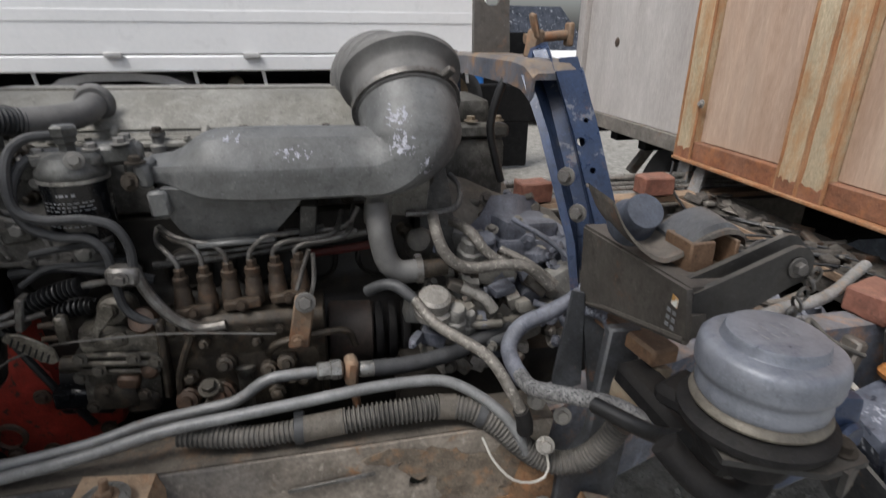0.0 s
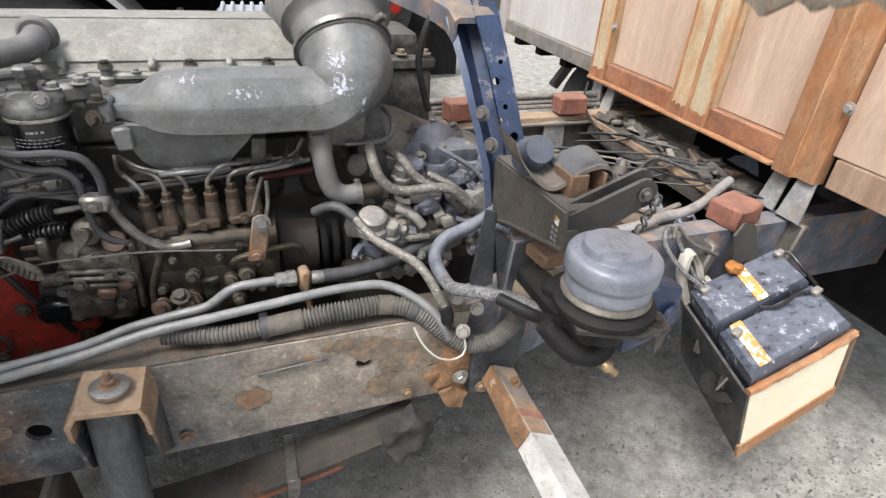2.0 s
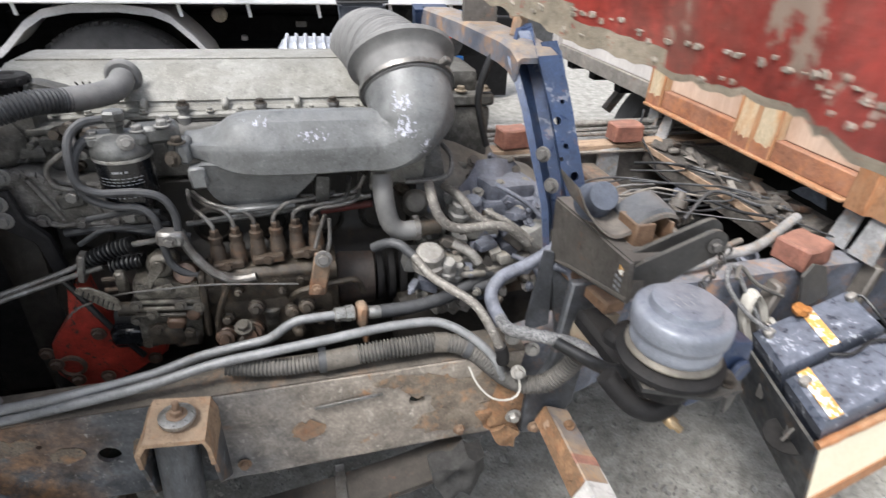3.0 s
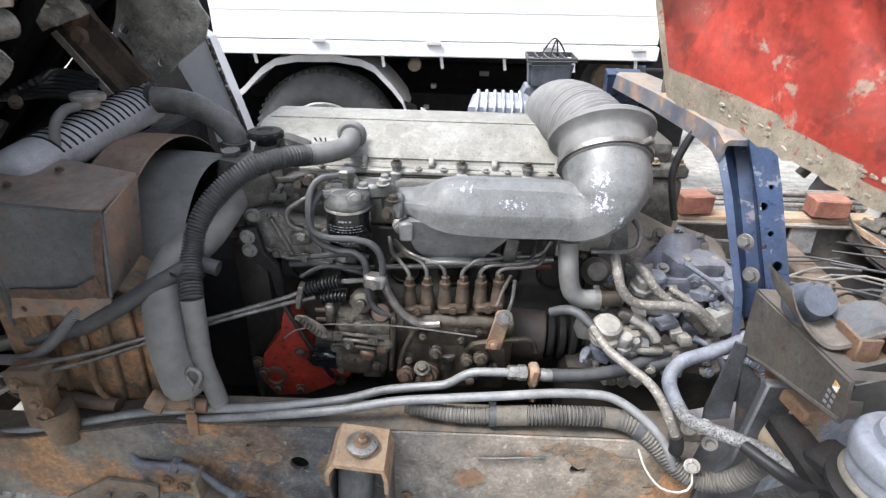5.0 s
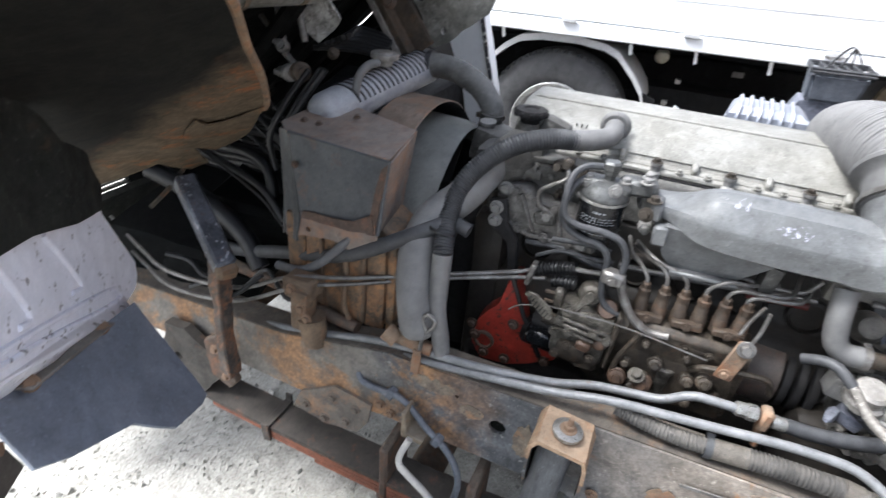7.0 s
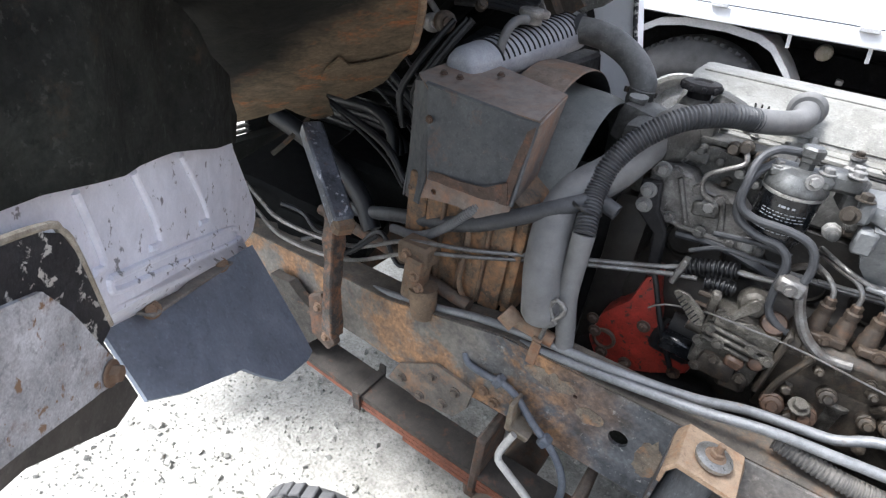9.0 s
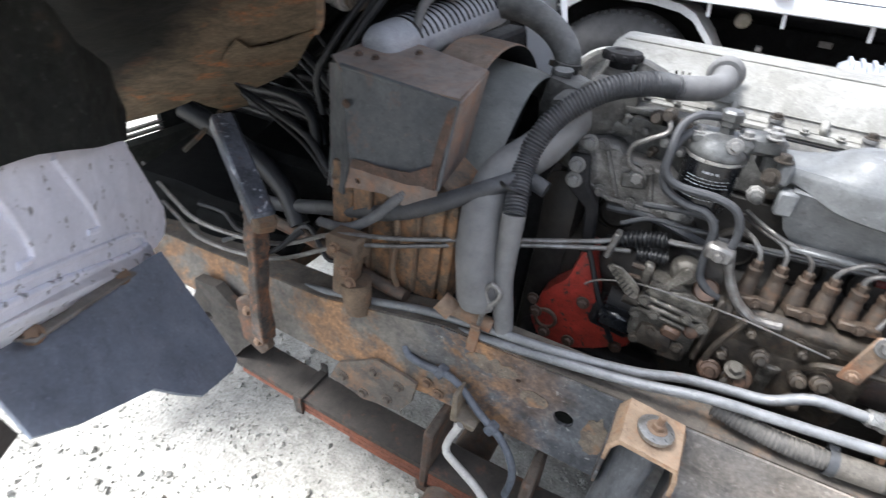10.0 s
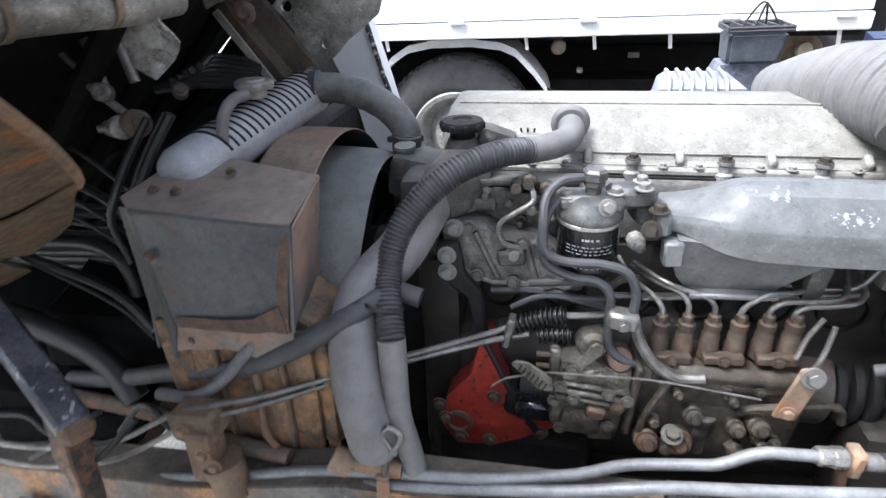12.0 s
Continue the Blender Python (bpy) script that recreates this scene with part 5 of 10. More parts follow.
    # front drive cover painted red
    rd = thing("timing_case", (-0.05, 1.6, 0.75), "red-painted timing case chipped and oily", "timing case")
    bm = B()
    prism(bm, [(-0.165, 0.815), (-0.148, 0.90), (-0.125, 0.935), (-0.098, 0.965), (-0.082, 1.045), (-0.062, 1.048), (-0.045, 1.0), (-0.030, 0.965), (-0.016, 0.90), (0.03, 0.885), (0.075, 0.875), (0.070, 0.838), (0.045, 0.825), (0.0, 0.798), (-0.05, 0.775), (-0.13, 0.765)], "y", 1.53, 1.62, 0.012, 2)
    roughen(bm, 0.003, 30)
    part("case", bm, M_RED, rd)
    bm = B()
    slab(bm, (0.02, 1.56, 0.90), (0.10, 0.09, 0.06), (0, 6, 0), 0.012)
    lathe(bm, (0.06, 1.52, 0.965), (1, 0, 0), [(0.026, -0.06), (0.026, 0.0), (0.03, 0.004), (0.03, 0.02)], 16)
    slab(bm, (-0.02, 1.60, 0.73), (0.34, 0.10, 0.12), bev=0.02)
    part("coupling", bm, M_BLACK, rd)
    tube("strap", rd, [(-0.075, 1.50, 1.09), (-0.055, 1.50, 1.05), (-0.030, 1.50, 0.99), (-0.002, 1.50, 0.93), (0.034, 1.50, 0.865)], 0.0065, M_WIRE, seg=8)
    bm = B()
    slab(bm, (0.036, 1.50, 0.942), (0.085, 0.07, 0.040), (0, 3, 0), 0.006)
    part("black_cover", bm, M_FILTER, rd)
    bm = B()
    lathe(bm, (-0.125, 1.532, 0.835), (0, -1, 0), [(0.030, 0), (0.028, 0.006), (0.022, 0.008), (0.020, -0.004)], 20)
    part("port", bm, M_RUSTDK, rd)
    for p in ((-0.15, 1.525, 0.85), (-0.12, 1.525, 0.80), (-0.06, 1.525, 0.80), (0.045, 1.525, 0.835), (-0.05, 1.525, 0.92), (-0.165, 1.535, 0.875)):
        bolt(rd, p, (0, -1, 0), 0.010, M_RUSTDK)
    return en, ip


M_REDDK = mat("grimy_red_paint", (0.22, 0.02, 0.014), 0.55, 0, dark=(0.07, 0.012, 0.01), dust=0.1, scale=14, bump=0.3)
M_SIDECAST = mat("stained_side_casting", (0.21, 0.205, 0.20), 0.5, 0.25, dark=(0.07, 0.064, 0.056), dust=0.3, scale=15, bump=0.5, mottle=0.75, dustcol=(0.33, 0.315, 0.29))
M_PRINTW = mat("lavender_paint_splash", (0.50, 0.51, 0.58), 0.6, 0, dark=(0.38, 0.39, 0.45), scale=40, bump=0.1)
DUCT = [  # x, y of the front, z of top, front break, lower edge, depth
    (0.198, 1.500, 1.350, 1.343, 1.318, 0.06), (0.232, 1.492, 1.356, 1.343, 1.312, 0.10), (0.262, 1.472, 1.371, 1.348, 1.304, 0.15), (0.285, 1.458, 1.388, 1.351, 1.299, 0.17),
    (0.312, 1.449, 1.399, 1.352, 1.296, 0.18), (0.36, 1.446, 1.402, 1.352, 1.293, 0.19), (0.44, 1.446, 1.402, 1.352, 1.292, 0.19), (0.53, 1.450, 1.400, 1.352, 1.292, 0.18)]


def smooth_rows(rows, n):
    """More rows between the given ones, on a smooth curve."""
    ext = [rows[0], *rows, rows[-1]]
    out = []
    for a, b, c, d in zip(ext, ext[1:], ext[2:], ext[3:]):
        for k in range(n):
            t = k / n
            out.append([0.5 * (2 * q + (r - p) * t + (2 * p - 5 * q + 4 * r - w) * t * t + (3 * q - p - 3 * r + w) * t ** 3) for p, q, r, w in zip(a, b, c, d)])
    return [*out, rows[-1]]


def intake_duct():
    bm = B()
    secs = []
    for x, y, zt, zb, zl, dp in smooth_rows(DUCT, 5):
        pts = [V(p) for p in ((x, y + 0.045, zt), (x, y + 0.02, zt - 0.012), (x, y, zb), (x, y - 0.004, zb - 0.010), (x, y - 0.002, zl + 0.004), (x, y + 0.005, zl - 0.001),
                              (x, y + dp * 0.5, zl - 0.004), (x, y + dp, zl), (x, y + dp * 0.97, zt - 0.06), (x, y + min(dp * 0.8, 0.115), zt - 0.026), (x, y + 0.085, zt - 0.008), (x, y + 0.065, zt - 0.001))]
        secs.append([a.lerp(b, k / 3) for a, b in zip(pts, pts[1:] + pts[:1]) for k in range(3)])
    # the bend up to the round mouth
    ax = V((-0.06, 0.72, 0.69)).normalized()
    C = V((0.632, 1.560, 1.412))
    first = secs[-1]
    mid0 = sum(first, V()) / len(first)
    side = (V((1, 0, 0)) - ax * ax.x).normalized()
    up = ax.cross(side)
    last = []
    for p in first:
        d = p - mid0
        a = math.atan2(d.z, d.y)
        last.append(0.0885 * (-math.sin(a) * side + math.cos(a) * up))
    p1, p2 = mid0 + V((0.085, -0.01, -0.012)), C - 0.10 * ax + V((0.012, 0, 0))
    for i in range(1, 17):
        t = i / 16
        way = (1 - t) ** 3 * mid0 + 3 * t * (1 - t) ** 2 * p1 + 3 * t * t * (1 - t) * p2 + t ** 3 * C
        w = min(1, t * 1.25)
        w = w * w * (3 - 2 * w)
        row = []
        for p, q in zip(first, last):
            d = (p - mid0).lerp(q, w)
            # keep the bend full: no pinching half way
            r = (p - mid0).length * (1 - w) + q.length * w
            row.append(way + d.normalized() * r)
        secs.append(row)
    secs.append([C + q + 0.05 * ax for q in last])
    loft(bm, secs)
    return bm


def im_surface(pts):
    """Lays splash outlines on the front of the duct."""
    t = TREE["duct"]
    out = []
    for p in pts:
        hit = t.ray_cast(V((p.x, 1.2, p.z)), V((0, 1, 0)))
        if not hit[0] or hit[0].y > 1.62:
            return None
        out.append(hit[0] - V((0, 0.0012, 0)))
    return out


from mathutils.bvhtree import BVHTree
TREE = {}
_bm = intake_duct()
TREE["duct"] = BVHTree.FromBMesh(_bm)
_bm.free()
ENGINE, PUMP = build_engine()


# ---------------------------------------------------------------- engine bay: filter, hoses, pipes
def build_fuel_filter():
    ff = thing("fuel_filter", (0.097, 1.505, 1.22), "black spin-on fuel filter with pale print under an alloy head", "fuel filter")
    c = V((0.097, 1.505, 0))
    bm = B()
    lathe(bm, c + V((0, 0, 1.335)), (0, 0, -1), [(0.046, 0), (0.0485, 0.003), (0.0485, 0.012), (0.0475, 0.016), (0.047, 0.085), (0.043, 0.100), (0.030, 0.106)], 32)
    part("canister", bm, M_FILTER, ff)
    bm = B()
    lathe(bm, c + V((0, 0, 1.334)), (0, 0, 1), [(0.050, 0), (0.051, 0.004), (0.050, 0.009), (0.044, 0.018), (0.038, 0.030), (0.024, 0.036)], 28)
    slab(bm, (0.097, 1.505, 1.358), (0.10, 0.05, 0.026), bev=0.008)
    slab(bm, (0.155, 1.52, 1.362), (0.07, 0.045, 0.034), (0, 0, 12), 0.008)
    slab(bm, (0.178, 1.535, 1.345), (0.03, 0.05, 0.06), (0, 0, 12), 0.006)
    part("filter_head", bm, M_FHEAD, ff)
    bm = B()
    lathe(bm, (0.099, 1.502, 1.37), (0, 0, 1), [(0.012, 0), (0.012, 0.012), (0.016, 0.014), (0.016, 0.022), (0.019, 0.024), (0.019, 0.036), (0.015, 0.040)], 6)
    part("vent_plug", bm, M_FHEAD, ff)
    for p in ((0.132, 1.50, 1.372), (0.172, 1.505, 1.378), (0.172, 1.53, 1.380), (0.06, 1.495, 1.366)):
        bolt(ff, p, (0, 0, 1), 0.009, M_ALU)
    bolt(ff, (0.118, 1.468, 1.362), (0.3, -1, 0.3), 0.009, M_ALU)
    bm = B()
    lathe(bm, c + V((0, 0, 1.326)), (0, 0, 1), [(0.0486, 0), (0.0500, 0.001), (0.0500, 0.006), (0.0486, 0.007)], 32, cap=False)
    part("crimped_band", bm, M_BRIGHT, ff, "bright crimped steel band")
    # unreadable print: plain bars on the canister
    rnd = random.Random(3)
    for row, z in enumerate((1.309, 1.298, 1.292, 1.286, 1.268, 1.261)):
        bm = B()
        a = -2.35
        while a < -0.85:
            w = rnd.uniform(0.05, 0.17)
            if row == 0 and not -1.9 < a < -1.3:
                a += w
                continue
            pts = []
            for q in (a, a + w * 0.5, a + w):
                pts.append((q, z))
            lo = [bm.verts.new(c + V((0.0478 * math.cos(q), 0.0478 * math.sin(q), zz))) for q, zz in pts]
            hi = [bm.verts.new(c + V((0.0478 * math.cos(q), 0.0478 * math.sin(q), zz + (0.004 if row == 0 else 0.0017)))) for q, zz in pts]
            skin(bm, [lo, hi], closed=False)
            a += w + rnd.uniform(0.03, 0.08)
        tagged(part("print_line", bm, M_PRINT, ff), kind="stuff")
    return ff


build_fuel_filter()


def build_hoses():
    # breather hose from the cover to the front
    h = thing("breather_hose", (0.0, 1.5, 0.9), "long grey corrugated breather hose from valve cover down to the rail", "hose")
    tube("elbow", h, [(0.066, 1.722, 1.412), (0.068, 1.695, 1.409), (0.058, 1.668, 1.402), (0.03, 1.64, 1.399), (-0.012, 1.612, 1.399)], 0.0235, M_HOSEL, seg=18, step=0.008)
    bm = B()
    lathe(bm, (0.066, 1.735, 1.415), (0, -1, -0.1), [(0.036, 0), (0.034, 0.006), (0.029, 0.01)], 24)
    part("grommet", bm, M_HOSEL, h)
    tube("corrugated_run", h, [(-0.005, 1.615, 1.399), (-0.05, 1.57, 1.406), (-0.113, 1.525, 1.392), (-0.168, 1.49, 1.352), (-0.200, 1.46, 1.307), (-0.212, 1.425, 1.252), (-0.203, 1.38, 1.212), (-0.192, 1.348, 1.178)], 0.0215, M_HOSE, seg=16, rib=0.0042, pitch=0.0070)
    tube("lower_sleeve", h, [(-0.193, 1.350, 1.182), (-0.188, 1.332, 1.10), (-0.182, 1.318, 1.05), (-0.167, 1.312, 0.985), (-0.160, 1.31, 0.945)], 0.0225, M_HOSEL, seg=16, r_end=0.0195)
    # lower radiator hose
    h2 = thing("radiator_hose", (-0.23, 1.35, 0.95), "thick grey rubber radiator hose bending down beside the fan ring", "hose")
    tube("hose_body", h2, [(-0.165, 1.555, 1.325), (-0.178, 1.52, 1.305), (-0.205, 1.475, 1.265), (-0.250, 1.425, 1.222), (-0.262, 1.375, 1.170), (-0.250, 1.335, 1.10), (-0.232, 1.312, 1.045), (-0.222, 1.305, 1.005)], 0.040, M_HOSEL, seg=22, r_end=0.043)
    bm = B()
    lathe(bm, (-0.222, 1.305, 1.012), (0.10, -0.06, -0.8), [(0.042, 0), (0.043, 0.012), (0.036, 0.026), (0.015, 0.032)], 22)
    part("hose_end", bm, M_HOSEL, h2)
    tube("branch", h2, [(-0.20, 1.42, 1.225), (-0.175, 1.412, 1.222), (-0.158, 1.41, 1.218)], 0.016, M_HOSE, seg=14)
    bm = B()
    lathe(bm, (-0.13, 1.615, 1.335), (-0.35, -0.6, -0.15), [(0.056, 0), (0.054, 0.03), (0.046, 0.05), (0.042, 0.07)], 24)
    slab(bm, (-0.165, 1.62, 1.27), (0.06, 0.08, 0.15), bev=0.02, seg=2)
    roughen(bm, 0.003, 30)
    part("water_pump_neck", bm, M_HEAD, h2)
    for p in ((-0.19, 1.575, 1.33), (-0.145, 1.575, 1.335), (-0.19, 1.575, 1.22), (-0.15, 1.575, 1.24)):
        bolt(h2, p, (0, -1, 0), 0.009, M_PUMP)
    # upper radiator hose
    h3 = thing("upper_hose", (-0.4, 1.9, 1.3), "wide dusty rubber hose from radiator tank to thermostat", "hose")
    tube("hose_body", h3, [(-0.525, 1.90, 1.440), (-0.47, 1.91, 1.442), (-0.41, 1.92, 1.430), (-0.345, 1.925, 1.395), (-0.302, 1.92, 1.345), (-0.30, 1.905, 1.30)], 0.034, M_HOSEW, seg=22)
    band("hose_clamp", h3, (-0.505, 1.905, 1.441), (1, 0.15, 0), 0.0375, M_HOSE, 0.014)
    band("hose_clamp", h3, (-0.300, 1.915, 1.325), (0, -0.2, -1), 0.0375, M_PUMP, 0.012)
    bm = B()
    lathe(bm, (-0.295, 1.895, 1.335), (0, -0.1, -1), [(0.034, 0), (0.034, 0.05), (0.042, 0.055), (0.042, 0.07)], 20)
    slab(bm, (-0.25, 1.86, 1.26), (0.14, 0.12, 0.10), (0, 12, 0), 0.02, 2)
    slab(bm, (-0.22, 1.78, 1.22), (0.10, 0.14, 0.16), (0, 0, 0), 0.02, 2)
    roughen(bm, 0.003, 25)
    part("thermostat_neck", bm, M_HEAD, h3)
    bm = B()
    lathe(bm, (-0.285, 1.845, 1.302), (0, -0.1, 1), [(0.020, 0), (0.020, 0.02), (0.024, 0.022), (0.024, 0.03)], 16)
    part("sensor", bm, M_ALU, h3)
    # charge hose across the shroud
    h4 = thing("coolant_hose", (-0.5, 1.38, 1.0), "slim dusty grey coolant hose slung across the shroud", "hose")
    tube("hose_body", h4, [(-0.95, 1.44, 0.925), (-0.82, 1.42, 0.958), (-0.68, 1.40, 1.008), (-0.58, 1.38, 1.042), (-0.50, 1.36, 1.073), (-0.42, 1.345, 1.112), (-0.345, 1.342, 1.157), (-0.267, 1.36, 1.203), (-0.213, 1.395, 1.228)], 0.018, M_HOSE, seg=14)
    tube("split_sleeve", h4, [(-0.66, 1.36, 0.995), (-0.57, 1.34, 1.02), (-0.50, 1.335, 1.07), (-0.44, 1.34, 1.135), (-0.42, 1.35, 1.16)], 0.0105, M_HOSEL, seg=12, rib=0.003, pitch=0.006)
    for k in range(3):
        bm = B()
        lathe(bm, (-0.212 - 0.004 * k, 1.385, 1.218), (0.2, 0.3, 1), [(0.032, -0.004), (0.034, 0), (0.032, 0.004)], 20, cap=False)
        if k == 0:
            part("cable_tie", bm, M_WIRE, h4)
        else:
            bm.free()
    # control cables
    cc = thing("throttle_cables", (-0.3, 1.35, 0.95), "pair of grey control cables with black bellows", "control cable")
    tube("cable", cc, [(-1.35, 1.40, 0.93), (-1.10, 1.30, 0.94), (-0.92, 1.24, 0.955), (-0.70, 1.25, 0.975), (-0.564, 1.29, 1.030), (-0.408, 1.335, 1.053), (-0.218, 1.42, 1.079), (-0.049, 1.49, 1.104), (0.005, 1.50, 1.127)], 0.0055, M_STEEL, seg=8, step=0.03)
    tube("cable", cc, [(-1.35, 1.40, 0.87), (-1.10, 1.30, 0.89), (-0.92, 1.24, 0.905), (-0.711, 1.25, 0.930), (-0.544, 1.29, 1.008), (-0.413, 1.335, 1.034), (-0.219, 1.42, 1.067), (-0.047, 1.48, 1.094), (0.014, 1.488, 1.106)], 0.0055, M_STEEL, seg=8, step=0.03)
    tube("bellows", cc, [(-0.012, 1.497, 1.118), (0.015, 1.498, 1.130), (0.045, 1.498, 1.140), (0.075, 1.495, 1.148)], 0.0135, M_WIRE, seg=14, rib=0.008, pitch=0.0085)
    tube("bellows", cc, [(0.03, 1.488, 1.104), (0.055, 1.488, 1.110), (0.085, 1.486, 1.114)], 0.012, M_WIRE, seg=14, rib=0.007, pitch=0.0085)
    tube("cable_rod", cc, [(0.07, 1.495, 1.147), (0.11, 1.492, 1.153), (0.145, 1.49, 1.160)], 0.006, M_STEEL, seg=8)
    bm = B()
    slab(bm, (-0.022, 1.492, 1.108), (0.014, 0.03, 0.06), (0, 12, 0), 0.003)
    part("cable_bracket", bm, M_STEEL, cc)
    tube("wire_loop", cc, [(0.01, 1.50, 1.205), (0.05, 1.49, 1.215), (0.10, 1.485, 1.222), (0.14, 1.485, 1.218)], 0.006, M_HOSE, seg=8)
    tube("wire_loop", cc, [(-0.02, 1.505, 1.15), (0.03, 1.50, 1.18), (0.09, 1.495, 1.185), (0.15, 1.49, 1.19)], 0.005, M_HOSE, seg=8)
    # steel pipes along the rail
    rp = thing("rail_pipes", (0, 1.31, 0.93), "two galvanised pipes clipped along the frame rail with a union", "pipe")
    tube("pipe", rp, [(-1.05, 1.31, 0.80), (-0.80, 1.305, 0.818), (-0.647, 1.302, 0.840), (-0.497, 1.302, 0.872), (-0.352, 1.302, 0.912), (-0.215, 1.302, 0.934), (-0.056, 1.302, 0.950), (0.091, 1.33, 0.952), (0.18, 1.355, 0.962), (0.26, 1.36, 0.972), (0.315, 1.36, 0.982), (0.345, 1.36, 1.003), (0.372, 1.36, 1.018), (0.42, 1.362, 1.020), (0.452, 1.365, 1.018)], 0.0095, M_GALV, seg=12)
    tube("pipe", rp, [(-1.05, 1.295, 0.785), (-0.80, 1.293, 0.802), (-0.651, 1.292, 0.818), (-0.477, 1.292, 0.848), (-0.313, 1.292, 0.898), (-0.057, 1.292, 0.936), (0.098, 1.296, 0.958), (0.217, 1.30, 0.985), (0.32, 1.305, 0.994), (0.417, 1.31, 1.001), (0.53, 1.318, 1.008), (0.60, 1.32, 1.009), (0.65, 1.318, 1.006), (0.692, 1.30, 0.994), (0.735, 1.27, 0.970), (0.762, 1.25, 0.938), (0.775, 1.24, 0.90)], 0.0095, M_GALV, seg=12)
    bm = B()
    lathe(bm, (0.445, 1.366, 1.018), (1, 0.12, -0.07), [(0.012, 0), (0.015, 0.003), (0.015, 0.022), (0.017, 0.024), (0.017, 0.040), (0.012, 0.044)], 8)
    part("union", bm, M_BRIGHT, rp, "bright zinc union")
    bm = B()
    slab(bm, (0.502, 1.375, 1.008), (0.022, 0.034, 0.05), (0, 4, 7), 0.006)
    slab(bm, (0.505, 1.39, 0.96), (0.014, 0.02, 0.08), (0, -8, 0), 0.004)
    part("bulkhead_nut", bm, M_RUST, rp, "rusty brown bulkhead nut")
    bm = B()
    lathe(bm, (0.515, 1.377, 1.006), (1, 0.12, -0.12), [(0.012, 0), (0.014, 0.004), (0.014, 0.03), (0.011, 0.034)], 10)
    part("ferrule", bm, M_BRIGHT, rp)
    tube("rubber_tail", rp, [(0.54, 1.38, 1.003), (0.60, 1.39, 0.996), (0.66, 1.405, 0.994), (0.71, 1.42, 0.997), (0.77, 1.45, 1.005), (0.84, 1.48, 1.02)], 0.015, M_HOSE, seg=12)
    # loom under the pipes
    lm = thing("wiring_loom", (0.6, 1.28, 0.9), "dusty corrugated wiring loom taped along the rail, looping at its end", "wiring loom")
    tube("conduit", lm, [(0.235, 1.315, 0.962), (0.30, 1.305, 0.957), (0.36, 1.30, 0.955), (0.42, 1.30, 0.958)], 0.0165, M_CONDUIT, seg=14, rib=0.003, pitch=0.0075)
    tube("taped_run", lm, [(0.415, 1.30, 0.957), (0.45, 1.30, 0.960), (0.485, 1.30, 0.963)], 0.0205, M_PALETAPE, seg=16)
    tube("conduit", lm, [(0.48, 1.30, 0.963), (0.54, 1.30, 0.967), (0.60, 1.30, 0.968), (0.645, 1.302, 0.967)], 0.0185, M_CONDUIT, seg=14, rib=0.006, pitch=0.0075)
    tube("taped_run", lm, [(0.64, 1.302, 0.967), (0.67, 1.30, 0.964)], 0.021, M_PALETAPE, seg=16)
    tube("conduit", lm, [(0.665, 1.30, 0.965), (0.70, 1.288, 0.958), (0.735, 1.272, 0.938), (0.769, 1.255, 0.908), (0.80, 1.242, 0.886), (0.835, 1.228, 0.880), (0.868, 1.215, 0.895), (0.895, 1.205, 0.930), (0.915, 1.20, 0.968)], 0.0195, M_CONDUIT, seg=14, rib=0.003, pitch=0.007)
    for p, d in (((0.415, 1.30, 0.957), (1, 0, 0)), ((0.71, 1.285, 0.955), (1, -.4, -.4))):
        band("tape", lm, p, d, 0.021, M_HOSE, 0.014)
    tube("thin_wire", lm, [(0.70, 1.24, 0.945), (0.715, 1.22, 0.912), (0.745, 1.205, 0.882), (0.785, 1.205, 0.872), (0.805, 1.21, 0.89), (0.795, 1.222, 0.945)], 0.0022, M_PALESTRAP, seg=6)
    # pale and dark pipes crossing to the gearbox side
    gp = thing("gearbox_pipes", (0.75, 1.35, 0.95), "bent dusty steel and rubber pipes crossing to the rail", "pipe")
    tube("inlet_stub", gp, [(0.54, 1.46, 1.112), (0.566, 1.445, 1.130), (0.590, 1.43, 1.133), (0.617, 1.41, 1.115)], 0.0105, M_HOSE, seg=12)
    tube("pale_pipe", gp, [(0.617, 1.41, 1.115), (0.647, 1.37, 1.086), (0.676, 1.33, 1.08), (0.718, 1.285, 1.065), (0.742, 1.25, 1.03), (0.76, 1.237, 0.992)], 0.0095, M_DUSTPIPE, seg=12)
    tube("boot", gp, [(0.76, 1.237, 0.992), (0.768, 1.237, 0.970), (0.771, 1.239, 0.947)], 0.0135, M_BLACK, seg=12)
    tube("thick_hose", gp, [(0.935, 1.40, 1.112), (0.90, 1.385, 1.098), (0.855, 1.378, 1.081), (0.80, 1.362, 1.070), (0.772, 1.342, 1.046), (0.766, 1.30, 1.036), (0.770, 1.262, 1.030)], 0.0145, M_BLUED, seg=14)
    tube("braided_hose", gp, [(0.768, 1.27, 1.034), (0.772, 1.235, 1.036), (0.79, 1.205, 1.046), (0.83, 1.182, 1.047), (0.875, 1.155, 1.045), (0.91, 1.13, 1.03)], 0.0130, M_BRAID, seg=14)
    tube("grey_pipe", gp, [(0.665, 1.49, 1.238), (0.664, 1.452, 1.222), (0.675, 1.442, 1.190), (0.70, 1.44, 1.162), (0.735, 1.44, 1.152), (0.79, 1.44, 1.154), (0.83, 1.44, 1.148), (0.86, 1.44, 1.125), (0.885, 1.44, 1.10)], 0.0105, M_DUSTPIPE, seg=12)
    tube("grey_pipe", gp, [(0.715, 1.55, 1.205), (0.735, 1.49, 1.205), (0.758, 1.47, 1.175), (0.79, 1.462, 1.150), (0.83, 1.455, 1.14)], 0.010, M_DUSTPIPE, seg=12)
